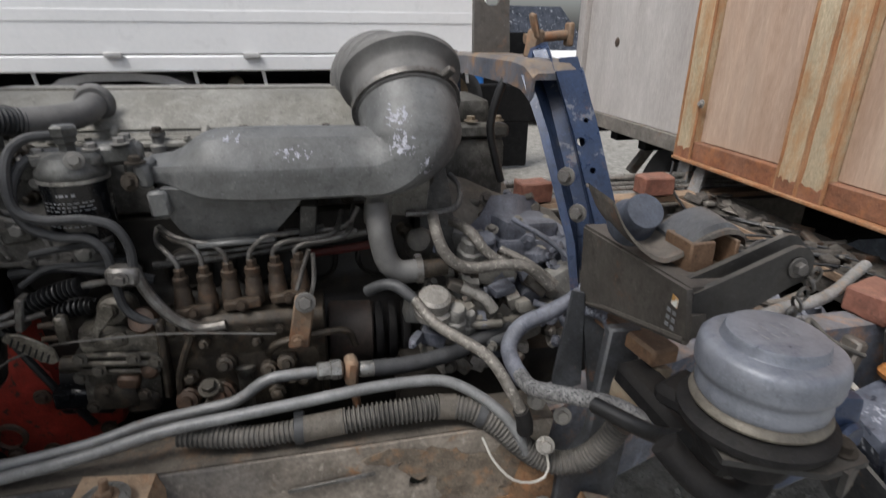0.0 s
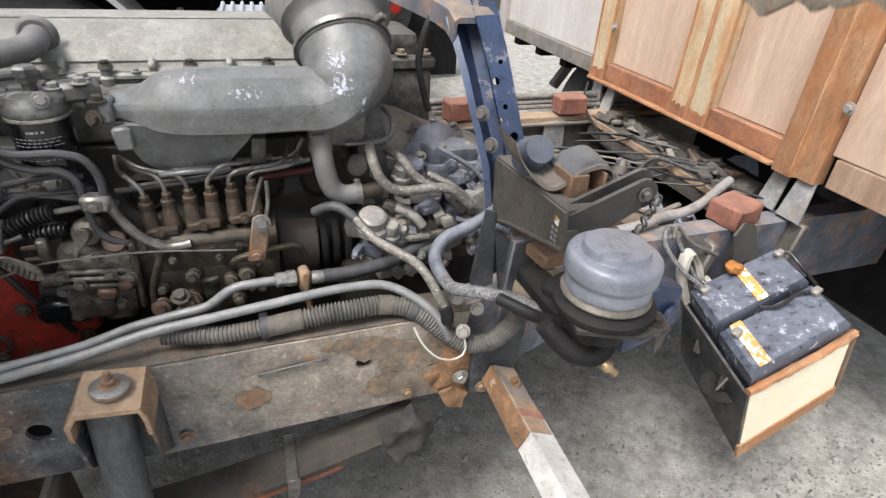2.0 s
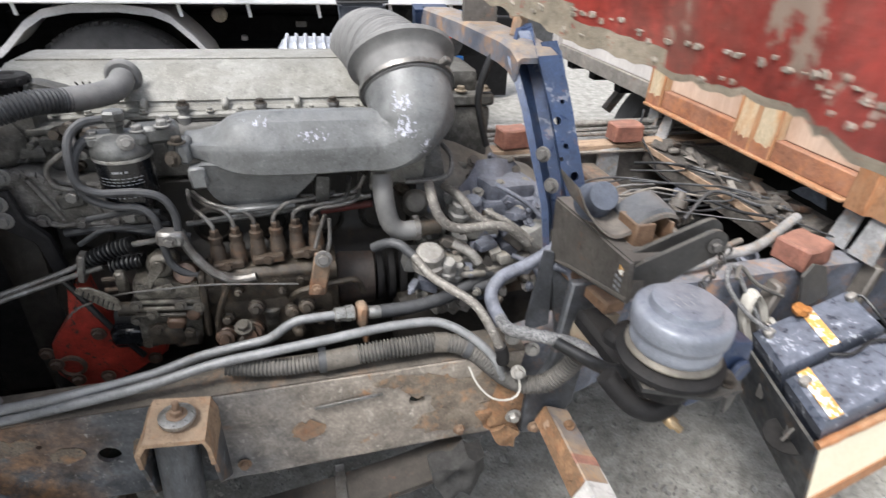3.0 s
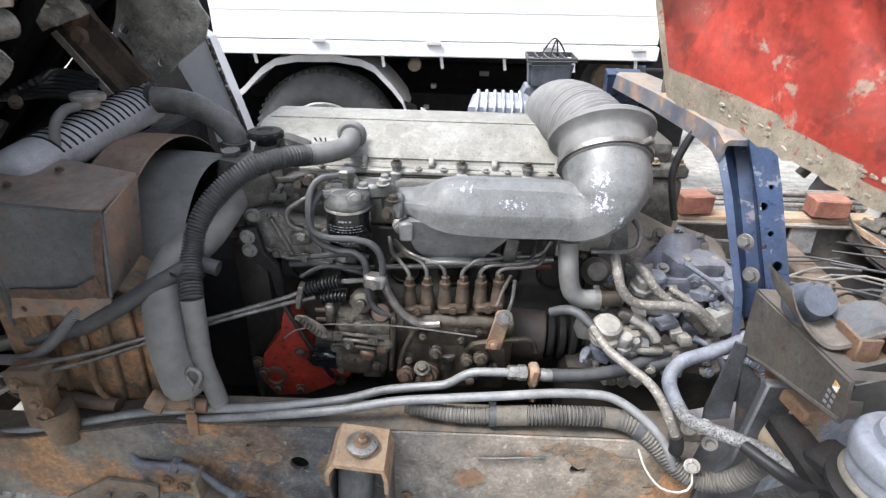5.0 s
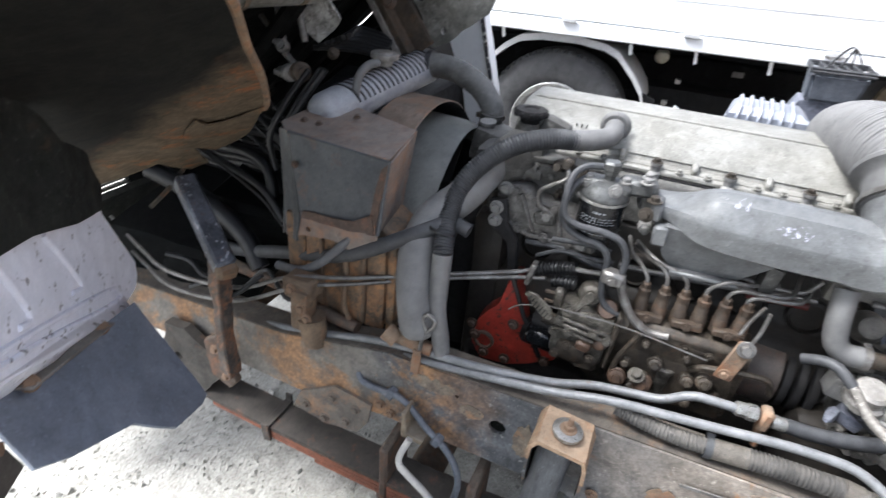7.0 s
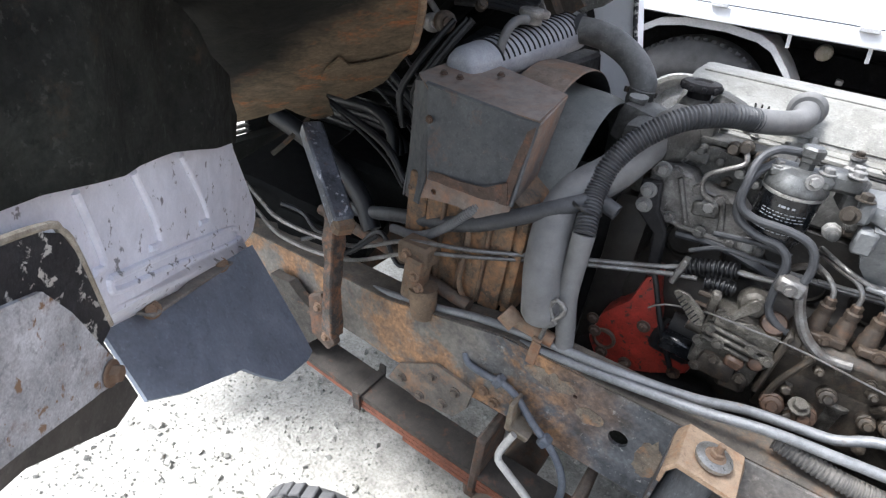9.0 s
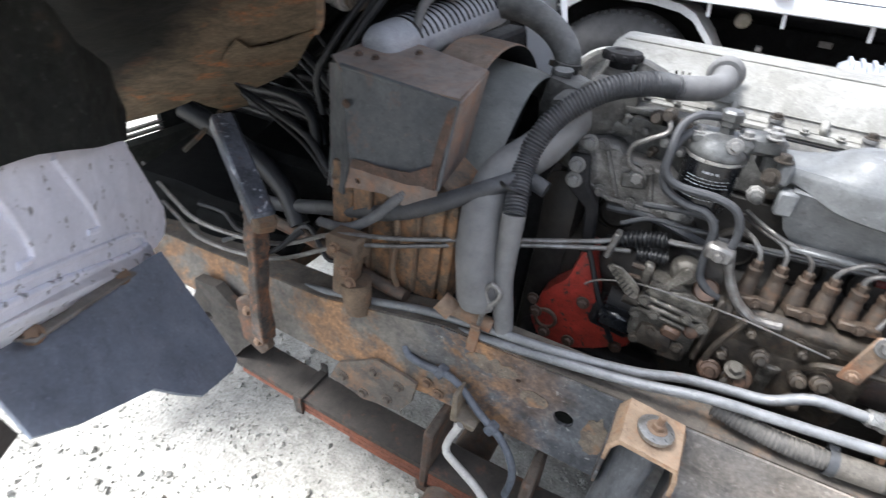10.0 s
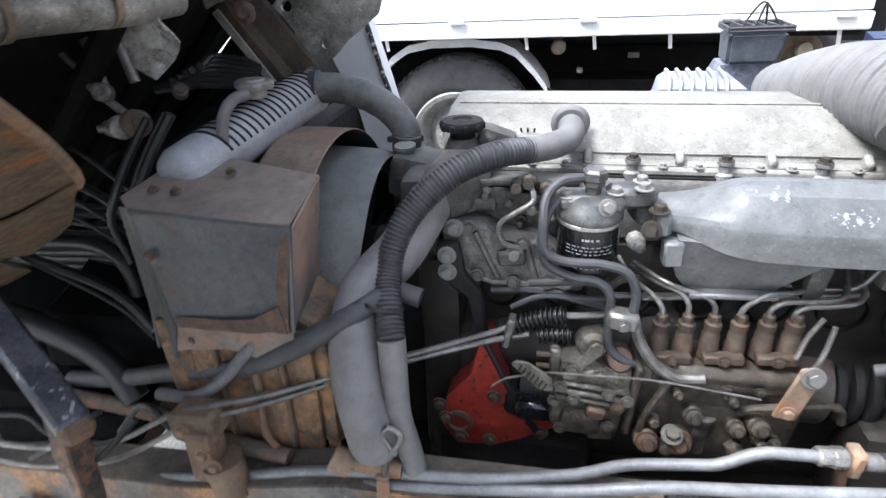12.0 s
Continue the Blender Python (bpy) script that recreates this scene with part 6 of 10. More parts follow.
    tube("heater_hose", gp, [(0.565, 1.50, 1.262), (0.567, 1.485, 1.225), (0.573, 1.48, 1.185), (0.583, 1.478, 1.155), (0.605, 1.478, 1.138), (0.635, 1.48, 1.138)], 0.0215, M_HOSEL, seg=16)
    band("hose_clamp", gp, (0.638, 1.48, 1.138), (1, 0, 0), 0.0225, M_STEEL, 0.012)
    bm = B()
    rod(bm, (0.63, 1.48, 1.138), (0.69, 1.485, 1.14), 0.017, seg=14)
    part("spigot", bm, M_PUMP, gp)
    tube("small_hose", gp, [(0.90, 1.33, 1.11), (0.925, 1.30, 1.105), (0.93, 1.28, 1.07), (0.925, 1.27, 1.03), (0.935, 1.25, 0.99)], 0.010, M_BLUED, seg=12, rib=0.002, pitch=0.005)
    tube("support_rod", gp, [(0.72, 1.60, 1.285), (0.728, 1.55, 1.275), (0.722, 1.53, 1.245), (0.69, 1.52, 1.235), (0.62, 1.52, 1.235)], 0.006, M_STEEL, seg=8)
    return gp


M_HOSEW = mat("worn_grey_brown_hose", (0.15, 0.147, 0.138), 0.6, 0, dark=(0.07, 0.069, 0.065), dust=0.35, scale=14, bump=0.3, dustcol=(0.30, 0.295, 0.275), mottle=0.5)
M_CONDUIT = mat("dusty_corrugated_conduit", (0.085, 0.083, 0.08), 0.7, 0, dark=(0.035, 0.035, 0.035), dust=0.35, scale=16, bump=0.2, dustcol=(0.25, 0.225, 0.19), mottle=0.5)
M_DUSTPIPE = mat("dusty_worn_pipe", (0.23, 0.22, 0.205), 0.55, 0.2, dark=(0.10, 0.09, 0.08), chips=(0.36, 0.34, 0.31), chip=0.2, dust=0.3, scale=30, bump=0.4, mottle=0.5)
M_PALETAPE = mat("dusty_tape", (0.17, 0.15, 0.125), 0.7, 0, scale=22, bump=0.3)
M_BRAID = mat("frayed_pale_braid", (0.30, 0.30, 0.30), 0.7, 0, dark=(0.1, 0.1, 0.1), chips=(0.05, 0.05, 0.055), chip=0.35, scale=60, bump=0.4)
build_hoses()


def build_starter():
    st = thing("starter_motor", (0.56, 1.62, 0.85), "dark round starter motor at the engine's rear", "starter motor")
    bm = B()
    lathe(bm, (0.465, 1.62, 0.955), (1, 0.02, -0.03), [(0.02, -0.004), (0.076, 0), (0.08, 0.006), (0.08, 0.085), (0.077, 0.088)], 28)
    part("motor_body", bm, M_MOTOR, st)
    for k in range(3):
        bm = B()
        lathe(bm, (0.558 + 0.028 * k, 1.62, 0.953), (1, 0, 0), [(0.055, 0), (0.075, 0.003), (0.077, 0.012), (0.075, 0.018), (0.055, 0.021)], 26)
        part("cooling_ring", bm, M_BLACK, st)
    bm = B()
    prism(bm, [(0.398, 1.035), (0.433, 1.032), (0.452, 1.128), (0.438, 1.138), (0.418, 1.134)], "y", 1.418, 1.426, 0.003)
    part("rust_plate", bm, M_RUST, st, "rusty brown strap plate")
    bolt(st, (0.434, 1.417, 1.122), (0, -1, 0.3), 0.0115, M_STEEL)
    bolt(st, (0.416, 1.417, 1.05), (0, -1, 0), 0.008, M_RUST)
    return st


M_MOTOR = mat("brown_motor_casing", (0.085, 0.062, 0.052), 0.6, 0.1, dark=(0.045, 0.036, 0.033), rust=0.3, rustcol=(0.13, 0.07, 0.045), dust=0.15, scale=8, bump=0.3)
build_starter()


def build_gearbox():
    gb = thing("gearbox", (0.85, 1.75, 0.6), "dusty grey gearbox and bell housing with many cast bosses", "gearbox")
    bm = B()
    prism(bm, [(1.60, 0.72), (1.55, 0.90), (1.56, 1.05), (1.62, 1.22), (1.72, 1.30), (2.0, 1.30), (2.12, 1.1), (2.1, 0.8), (1.95, 0.64), (1.7, 0.64)], "x", 0.66, 0.735, 0.015, 2)
    part("flywheel_housing", bm, M_HEAD, gb)
    bm = B()
    lathe(bm, (0.73, 1.84, 0.97), (1, 0, -0.02), [(0.30, 0), (0.29, 0.05), (0.24, 0.17), (0.19, 0.20), (0.15, 0.32), (0.10, 0.34)], 30)
    roughen(bm, 0.006, 12)
    part("bell_housing", bm, M_BOX, gb)
    rnd = random.Random(11)
    # castings, caps and levers on its near side
    for k in range(34):
        x, z = rnd.uniform(0.64, 0.98), rnd.uniform(0.93, 1.17)
        y = 1.50 + 0.10 * abs(z - 1.05) / 0.15 + rnd.uniform(-0.03, 0.05)
        bm = B()
        s = rnd.uniform(0.014, 0.036)
        if k % 3 == 0:
            lathe(bm, (x, y, z), (rnd.uniform(-.5, .5), -1, rnd.uniform(-.2, .7)), [(s * 1.2, -0.04), (s, 0), (s * 0.75, 0.012), (s * 0.75, 0.03), (s * 0.4, 0.034)], 14)
        elif k % 3 == 1:
            slab(bm, (x, y, z), (s * 2.2, 0.05, s * 1.5), (rnd.uniform(-20, 20), rnd.uniform(-40, 40), rnd.uniform(-25, 25)), 0.007, 2)
        else:
            p = V((x, y, z))
            rod(bm, p, p + V((rnd.uniform(-.07, .07), rnd.uniform(-.02, .05), rnd.uniform(-.05, .04))), s * 0.45, seg=10)
        roughen(bm, 0.002, 45)
        part("casting", bm, (M_BOX, M_ALU, M_BLUED)[k % 3 if x < 0.8 else 2 - k % 2], gb)
    # finer castings, bolts and brackets all over it
    for k in range(84):
        x, z = rnd.uniform(0.62, 0.93), rnd.uniform(0.94, 1.21)
        y = 1.47 + 0.16 * max(0, z - 1.05) / 0.16 + rnd.uniform(-0.03, 0.04) + (0.08 if z > 1.15 else 0)
        m = (M_BOX, M_BOXG, M_PUMP, M_BLUED)[k % 4] if x < 0.82 else (M_BLUED, M_BOX, M_BLUED, M_BRKT)[k % 4]
        if k % 3 == 0:
            bolt(gb, (x, y - 0.02, z), (rnd.uniform(-.6, .4), -1, rnd.uniform(0, .9)), rnd.uniform(0.006, 0.011), m)
            continue
        bm = B()
        q = rnd.uniform(0.008, 0.02)
        if k % 3 == 1:
            rod(bm, (x, y, z), (x + rnd.uniform(-.04, .04), y - rnd.uniform(0, .03), z + rnd.uniform(-.035, .035)), q * 0.5, seg=10)
        else:
            lathe(bm, (x, y, z), (rnd.uniform(-.8, .6), -1, rnd.uniform(-.2, 1)), [(q * 1.3, -0.03), (q * 1.3, 0), (q, 0.004), (q, 0.014), (q * 0.5, 0.017), (q * .5, 0.024)], rnd.choice((6, 12, 16)))
        roughen(bm, 0.0015, 60)
        part("casting", bm, m, gb)
    for p, r, m in (((0.745, 1.52, 1.175), 0.022, M_ALU), ((0.78, 1.545, 1.165), 0.021, M_BLUED), ((0.66, 1.45, 1.095), 0.03, M_PALE), ((0.70, 1.44, 1.07), 0.017, M_ALU), ((0.725, 1.455, 1.05), 0.015, M_ALU)):
        bm = B()
        lathe(bm, V(p) - V((0, 0, 0.03)), (0, -0.35, 1), [(r * 1.25, 0), (r * 1.25, 0.014), (r, 0.018), (r, 0.04), (r * 0.8, 0.045)], 8 if m == M_ALU else 20)
        part("cap", bm, m, gb)
    # crumpled blue-grey cover over the linkage
    bm = B()
    sheet(bm, ragged([(0.77, 1.56, 1.19), (0.80, 1.54, 1.12), (0.87, 1.53, 1.07), (0.98, 1.54, 1.04), (1.0, 1.62, 1.12), (0.93, 1.68, 1.20), (0.82, 1.65, 1.22)], 0.03, 0.01, 3), 0.004, cell=0.022, crumple=0.035, freq=13)
    part("dust_cover", bm, M_BLUED, gb, "crumpled blue-grey dust cover")
    # selector housing: stepped casting with bolted lids
    for c, sz, t, m in (((0.90, 1.66, 1.10), (0.20, 0.20, 0.10), (0, 4, 6), M_BLUED), ((0.88, 1.63, 1.16), (0.13, 0.12, 0.05), (0, 6, 10), M_BLUED), ((0.96, 1.60, 1.09), (0.07, 0.14, 0.07), (10, -5, 20), M_BLUED), ((0.80, 1.55, 1.11), (0.09, 0.10, 0.05), (0, -8, -12), M_BOXG), ((0.73, 1.50, 1.02), (0.10, 0.08, 0.09), (0, 10, 5), M_BOX), ((0.82, 1.50, 1.0), (0.12, 0.09, 0.07), (0, -10, 8), M_BOX)):
        bm = B()
        slab(bm, c, sz, t, 0.012, 2)
        roughen(bm, 0.006, 18, cut=2)
        part("selector_housing", bm, m, gb)
    for p, r in (((0.80, 1.56, 1.178), 0.009), ((0.862, 1.585, 1.186), 0.008), ((0.94, 1.62, 1.17), 0.009), ((0.985, 1.60, 1.13), 0.008), ((0.90, 1.545, 1.13), 0.010), ((0.845, 1.53, 1.115), 0.007)):
        bolt(gb, p, (-0.2, -0.5, 1), r, M_BOXG)
    # bent steel arms and pale lever ends between the castings
    for pts, r, m in (([(0.80, 1.50, 1.16), (0.84, 1.47, 1.145), (0.875, 1.46, 1.12), (0.90, 1.45, 1.10)], 0.008, M_DUSTPIPE), ([(0.72, 1.47, 1.10), (0.755, 1.45, 1.085), (0.775, 1.445, 1.06)], 0.011, M_PALE), ([(0.70, 1.46, 1.05), (0.74, 1.44, 1.035), (0.79, 1.445, 1.03)], 0.009, M_BOXG),
                      ([(0.83, 1.53, 1.21), (0.90, 1.50, 1.17), (0.955, 1.47, 1.12)], 0.0055, M_BLUED), ([(0.66, 1.47, 1.03), (0.71, 1.45, 1.005), (0.77, 1.44, 0.995), (0.83, 1.45, 1.0)], 0.013, M_HOSE), ([(0.86, 1.46, 1.06), (0.90, 1.44, 1.045), (0.925, 1.43, 1.01)], 0.007, M_BLUED)):
        tube("linkage_rod", gb, pts, r, m, seg=10)
    for k in range(26):
        x, z = rnd.uniform(0.66, 0.95), rnd.uniform(0.93, 1.10)
        bm = B()
        slab(bm, (x, 1.455 + rnd.uniform(-0.012, 0.03), z), (rnd.uniform(.018, .05), 0.03, rnd.uniform(.012, .035)), (rnd.uniform(-15, 15), rnd.uniform(-50, 50), rnd.uniform(-20, 20)), 0.005, 2)
        roughen(bm, 0.003, 40)
        part("lug", bm, (M_BOXG, M_BLUED, M_BOX, M_PALE, M_BRKT)[k % 5], gb)
    for k in range(8):
        x0, y0 = rnd.uniform(0.72, 0.9), rnd.uniform(1.42, 1.55)
        tube("linkage_rod", gb, [(x0, y0, rnd.uniform(0.95, 1.08)), (x0 + rnd.uniform(.04, .12), y0 + rnd.uniform(-.05, .08), rnd.uniform(0.98, 1.06)), (x0 + rnd.uniform(.1, .2), y0 + rnd.uniform(0, .12), rnd.uniform(0.95, 1.1))], rnd.uniform(0.004, 0.009), (M_STEEL, M_BLUED, M_WIRE)[k % 3], seg=8)
    # lower dark mass
    bm = B()
    slab(bm, (0.80, 1.62, 0.82), (0.40, 0.25, 0.22), bev=0.03, seg=2)
    roughen(bm, 0.01, 14, cut=2)
    part("clutch_housing", bm, M_BLOCK, gb)


M_BOX = mat("gearbox_casting", (0.20, 0.195, 0.18), 0.6, 0.2, dark=(0.09, 0.085, 0.075), rust=0.12, dust=0.45, scale=14, bump=0.5)
M_PALE = mat("pale_alloy_cap", (0.46, 0.44, 0.41), 0.5, 0.4, dust=0.2, scale=20, bump=0.3)
build_gearbox()

# ---------------------------------------------------------------- cab stay, canister, battery
def build_cab_stay():
    cs = thing("cab_stay", (0.95, 1.35, 0.75), "dark blue pressed-steel cab support arch with bolt holes and rust", "cab support")
    # main face with holes, and its flanges
    bm = B()
    sheet(bm, [(0.908, 1.563, 1.480), (0.958, 1.560, 1.484), (0.975, 1.51, 1.40), (1.004, 1.395, 1.18), (1.005, 1.36, 1.10), (0.957, 1.365, 1.10), (0.958, 1.40, 1.18), (0.928, 1.50, 1.38)], 0.006,
          holes=[((0.941, 1.488, 1.367), 0.0085), ((0.957, 1.464, 1.318), 0.006), ((0.972, 1.432, 1.262), 0.010), ((0.955, 1.51, 1.40), 0.005), ((0.945, 1.45, 1.295), 0.005)])
    part("post_face", bm, M_BLUE, cs)
    bm = B()
    sheet(bm, [V(p) + V((0.016, 0.045, 0.021)) for p in ((0.915, 1.563, 1.480), (0.952, 1.560, 1.484), (0.970, 1.51, 1.40), (0.998, 1.395, 1.18), (0.999, 1.36, 1.10), (0.962, 1.365, 1.10), (0.963, 1.40, 1.18), (0.933, 1.50, 1.38))], 0.004)
    part("post_back", bm, M_BLUE, cs)
    for off in (0, 1):
        bm = B()
        if off == 0:
            # channel between face and lip, set back
            edge = [V(p) for p in ((0.908, 1.563, 1.480), (0.928, 1.50, 1.38), (0.957, 1.40, 1.18), (0.955, 1.365, 1.08))]
            lip = [V(p) for p in ((0.856, 1.60, 1.472), (0.872, 1.53, 1.38), (0.900, 1.43, 1.20), (0.905, 1.385, 1.08))]
            deep = V((0.030, 0.085, 0.040))
            loft(bm, [[e, e.lerp(l, 0.25) + deep, e.lerp(l, 0.68) + deep, e.lerp(l, 0.74), l, l + V((0.002, 0.007, 0)), e.lerp(l, 0.70) + deep * 1.3, e.lerp(l, 0.2) + deep * 1.3, e + V((0.004, 0.008, 0))] for e, l in zip(edge, lip)])
        else:
            sheet(bm, [(0.958, 1.560, 1.484), (0.975, 1.51, 1.40), (1.004, 1.395, 1.18), (1.005, 1.36, 1.10), (1.02, 1.40, 1.10), (1.022, 1.44, 1.19), (0.992, 1.56, 1.41), (0.972, 1.61, 1.484)], 0.006)
        part("post_flange", bm, M_BLUE, cs)
    for p in ((0.883, 1.417, 1.321), (0.898, 1.39, 1.263)):
        bolt(cs, p, (-0.75, -0.6, 0.1), 0.0105, M_STEEL)
    # cross bar over to the far side
    bm = B()
    sec = lambda y, z, w: [(0.862 - w, y, z - 0.05), (0.866 - w, y, z - 0.008), (0.876 - w, y, z), (0.955 - w, y, z), (0.968 - w, y, z - 0.008), (0.972 - w, y, z - 0.05), (0.966 - w, y, z - 0.05), (0.960 - w, y, z - 0.012), (0.872 - w, y, z - 0.012), (0.868 - w, y, z - 0.05)]
    loft(bm, [sec(1.565, 1.478, 0.0), sec(1.60, 1.496, 0.005), sec(1.66, 1.502, 0.010), sec(1.95, 1.502, 0.03), sec(2.28, 1.492, 0.05), sec(2.33, 1.47, 0.05)])
    part("cross_bar", bm, M_BLUERUST, cs, "rust-topped blue cross bar")
    bm = B()
    sheet(bm, [(0.79, 2.30, 1.49), (0.90, 2.30, 1.49), (0.95, 2.42, 0.95), (0.84, 2.42, 0.95)], 0.05)
    part("far_post", bm, M_BLUE, cs)
    # latch upright on the bar
    bm = B()
    sheet(bm, [(0.845, 1.92, 1.50), (0.935, 1.92, 1.50), (0.932, 1.95, 1.68), (0.91, 1.95, 1.71), (0.87, 1.95, 1.71), (0.848, 1.95, 1.68)], 0.02, holes=[((0.89, 1.94, 1.625), 0.022)])
    part("latch_upright", bm, M_BRKT, cs)
    bm = B()
    rod(bm, (0.93, 1.80, 1.535), (1.04, 1.80, 1.545), 0.011, seg=12)
    slab(bm, (1.035, 1.80, 1.545), (0.014, 0.03, 0.05), bev=0.004)
    part("latch_pin", bm, M_RUST, cs)
    bm = B()
    slab(bm, (0.915, 1.70, 1.525), (0.03, 0.03, 0.06), (0, 10, 20), 0.006)
    slab(bm, (0.91, 1.69, 1.56), (0.012, 0.02, 0.05), (0, -15, 0), 0.004)
    roughen(bm, 0.002, 60)
    part("latch_hook", bm, M_RUST, cs)
    # box bracket below
    bm = B()
    sheet(bm, [(0.893, 1.350, 1.252), (0.897, 1.080, 1.268), (0.897, 1.070, 1.205), (0.899, 1.26, 1.150), (0.902, 1.345, 1.12)], 0.008)
    part("bracket_side", bm, M_BRKT, cs)
    bm = B()
    sweep(bm, [(0.897, 1.072, 1.203), (0.899, 1.26, 1.149), (0.902, 1.345, 1.118)], 0.006, seg=8, smooth=False)
    part("bracket_lip", bm, M_BRKT, cs)
    bm = B()
    sheet(bm, [(0.893, 1.350, 1.252), (0.898, 1.082, 1.268), (0.985, 1.085, 1.262), (1.02, 1.14, 1.255), (1.03, 1.36, 1.248)], 0.006)
    part("bracket_top", bm, M_BRKT, cs)
    bm = B()
    sheet(bm, [(0.899, 1.076, 1.236), (0.899, 1.072, 1.206), (0.99, 1.10, 1.192), (0.99, 1.10, 1.228)], 0.006)
    part("bracket_front", bm, M_BRKT, cs)
    bm = B()
    sheet(bm, [(0.8915, 1.103, 1.252), (0.8915, 1.091, 1.250), (0.8915, 1.091, 1.237), (0.8915, 1.103, 1.239)], 0.001)
    part("sticker", bm, M_LABEL, cs, "small orange sticker")
    for k in range(6):
        bm = B()
        slab(bm, (0.8915, 1.094 + 0.011 * (k % 2), 1.229 - 0.010 * (k // 2)), (0.001, 0.007, 0.005), (0, 0, 0), 0)
        part("sticker_mark", bm, M_PRINT, cs)
    # rubber stop leaning on a wavy pressed saddle
    d = V((-0.10, -0.76, 0.60)).normalized()
    bm = B()
    lathe(bm, V((0.902, 1.203, 1.326)) - 0.055 * d, d, [(0.034, 0), (0.035, 0.012), (0.030, 0.022), (0.0265, 0.030), (0.0262, 0.053), (0.0245, 0.056), (0.008, 0.0565)], 32)
    part("rubber_stop", bm, M_STOPRUB, cs, "round worn rubber stop")
    way = spline([(0.856, 1.205, 1.335), (0.866, 1.185, 1.305), (0.885, 1.165, 1.281), (0.905, 1.150, 1.272), (0.930, 1.142, 1.284), (0.955, 1.138, 1.303), (0.982, 1.135, 1.312), (1.004, 1.135, 1.306), (1.012, 1.137, 1.292)], 0.006)
    bm = B()
    loft(bm, [[p, p + V((0, 0.002, 0.006)), p + V((0.004, 0.085, 0.008)), p + V((0.004, 0.085, 0.002))] for p in way])
    part("pressed_saddle", bm, M_SADDLE, cs, "dusty wavy pressed-steel saddle")
    bm = B()
    loft(bm, [[p + V((0, 0.008, 0.006)), p + V((0, 0.012, 0.010 + 0.003 * math.sin(k))), p + V((0.003, 0.075, 0.014)), p + V((0.003, 0.08, 0.008))] for k, p in ((q / 4, way[int(len(way) * 0.55) + q]) for q in range(int(len(way) * 0.40)))])
    part("rubber_pad", bm, M_SLEEVE, cs, "black rubber pad on the saddle")
    bm = B()
    for c, sz in (((0.946, 1.134, 1.282), (0.034, 0.006, 0.044)), ((0.931, 1.160, 1.282), (0.006, 0.056, 0.044)), ((0.994, 1.160, 1.282), (0.006, 0.062, 0.046)), ((0.963, 1.160, 1.2605), (0.068, 0.062, 0.006)), ((0.963, 1.186, 1.282), (0.060, 0.006, 0.042))):
        slab(bm, c, sz, (0, -2, 0), 0.0015)
    part("rusty_channel", bm, M_STOP, cs, "brown rusty open channel")
    # lever arm with pin and chain
    for y, dx, dz in ((1.083, 0.0, 0.0), (1.113, 0.012, 0.004)):
        tip = [(1.036 + dx + 0.026 * math.cos(q), y, 1.287 + dz + 0.026 * math.sin(q)) for q in (2.1 - 0.45 * k for k in range(9))]
        bm = B()
        sheet(bm, [(0.902, y, 1.196), (0.902, y, 1.262), (0.95, y, 1.280), *tip, (0.95, y, 1.212)], 0.008, holes=[((1.036 + dx, y, 1.287 + dz), 0.007)] if dx else ())
        part("lever_arm", bm, M_ARM, cs)
    bolt(cs, (1.036, 1.077, 1.287), (0, -1, 0), 0.0085, M_STEEL)
    for k in range(9):
        bm = B()
        o = V((1.056 - 0.005 * k, 1.068, 1.280 - 0.013 * k))
        t = V((0.004, 0.0, -0.010)) if k % 2 else V((0.004, 0.002, -0.010))
        side = V((0, 0.006, 0)) if k % 2 else V((0.006, 0, 0.002))
        sweep(bm, [o + t, o + side + t * 0.5, o + side - t * 0.5, o - t, o - side - t * 0.5, o - side + t * 0.5, o + t], 0.0022, seg=6, step=0.004)
        part("chain_link", bm, M_STEEL, cs)
    # gusset and stub tube at the foot
    bm = B()
    prism(bm, [(0.835, 0.72), (0.90, 0.70), (0.955, 0.79), (0.965, 0.95), (0.955, 1.12), (0.90, 1.12), (0.885, 0.92), (0.84, 0.84)], "y", 1.24, 1.262, 0.004)
    part("gusset", bm, M_BRACE, cs)
    bm = B()
    slab(bm, (0.835, 1.268, 0.795), (0.13, 0.03, 0.13), (0, 10, 0), 0.010, 2)
    roughen(bm, 0.010, 28, cut=4)
    part("mud_cake", bm, M_ORUST, cs, "orange rust and mud crust")
    bm = B()
    slab(bm, (0.9, 1.13, 0.775), (0.062, 0.20, 0.05), (-1, 24, -2), 0.004)
    part("stub_tube", bm, M_BLUERUST, cs)
    bm = B()
    slab(bm, (0.870, 1.13, 0.788), (0.006, 0.20, 0.048), (-1, 24, -2), 0.002)
    roughen(bm, 0.002, 40)
    part("rusty_side", bm, M_ORUST, cs, "tan rusty side of the tube")
    for p in ((0.912, 1.17, 0.803), (0.866, 1.06, 0.785)):
        bolt(cs, p, (-0.3, -0.1, 0.9), 0.008, M_ORUST)
    bm = B()
    slab(bm, (0.899, 1.085, 0.776), (0.064, 0.026, 0.052), (-1, 24, -2), 0.003)
    part("red_band", bm, M_BRICKW, cs, "red primer band")
    bm = B()
    slab(bm, (0.895, 0.90, 0.776), (0.0635, 0.35, 0.0515), (-1, 24, -2), 0.003)
    part("bare_end", bm, M_BAREEND, cs, "bare pale metal end")
    bolt(cs, (0.878, 1.19, 0.79), (-0.5, -0.2, 0.8), 0.009, M_RUST)
    bolt(cs, (0.865, 1.235, 0.74), (0, -1, 0), 0.010, M_RUST)
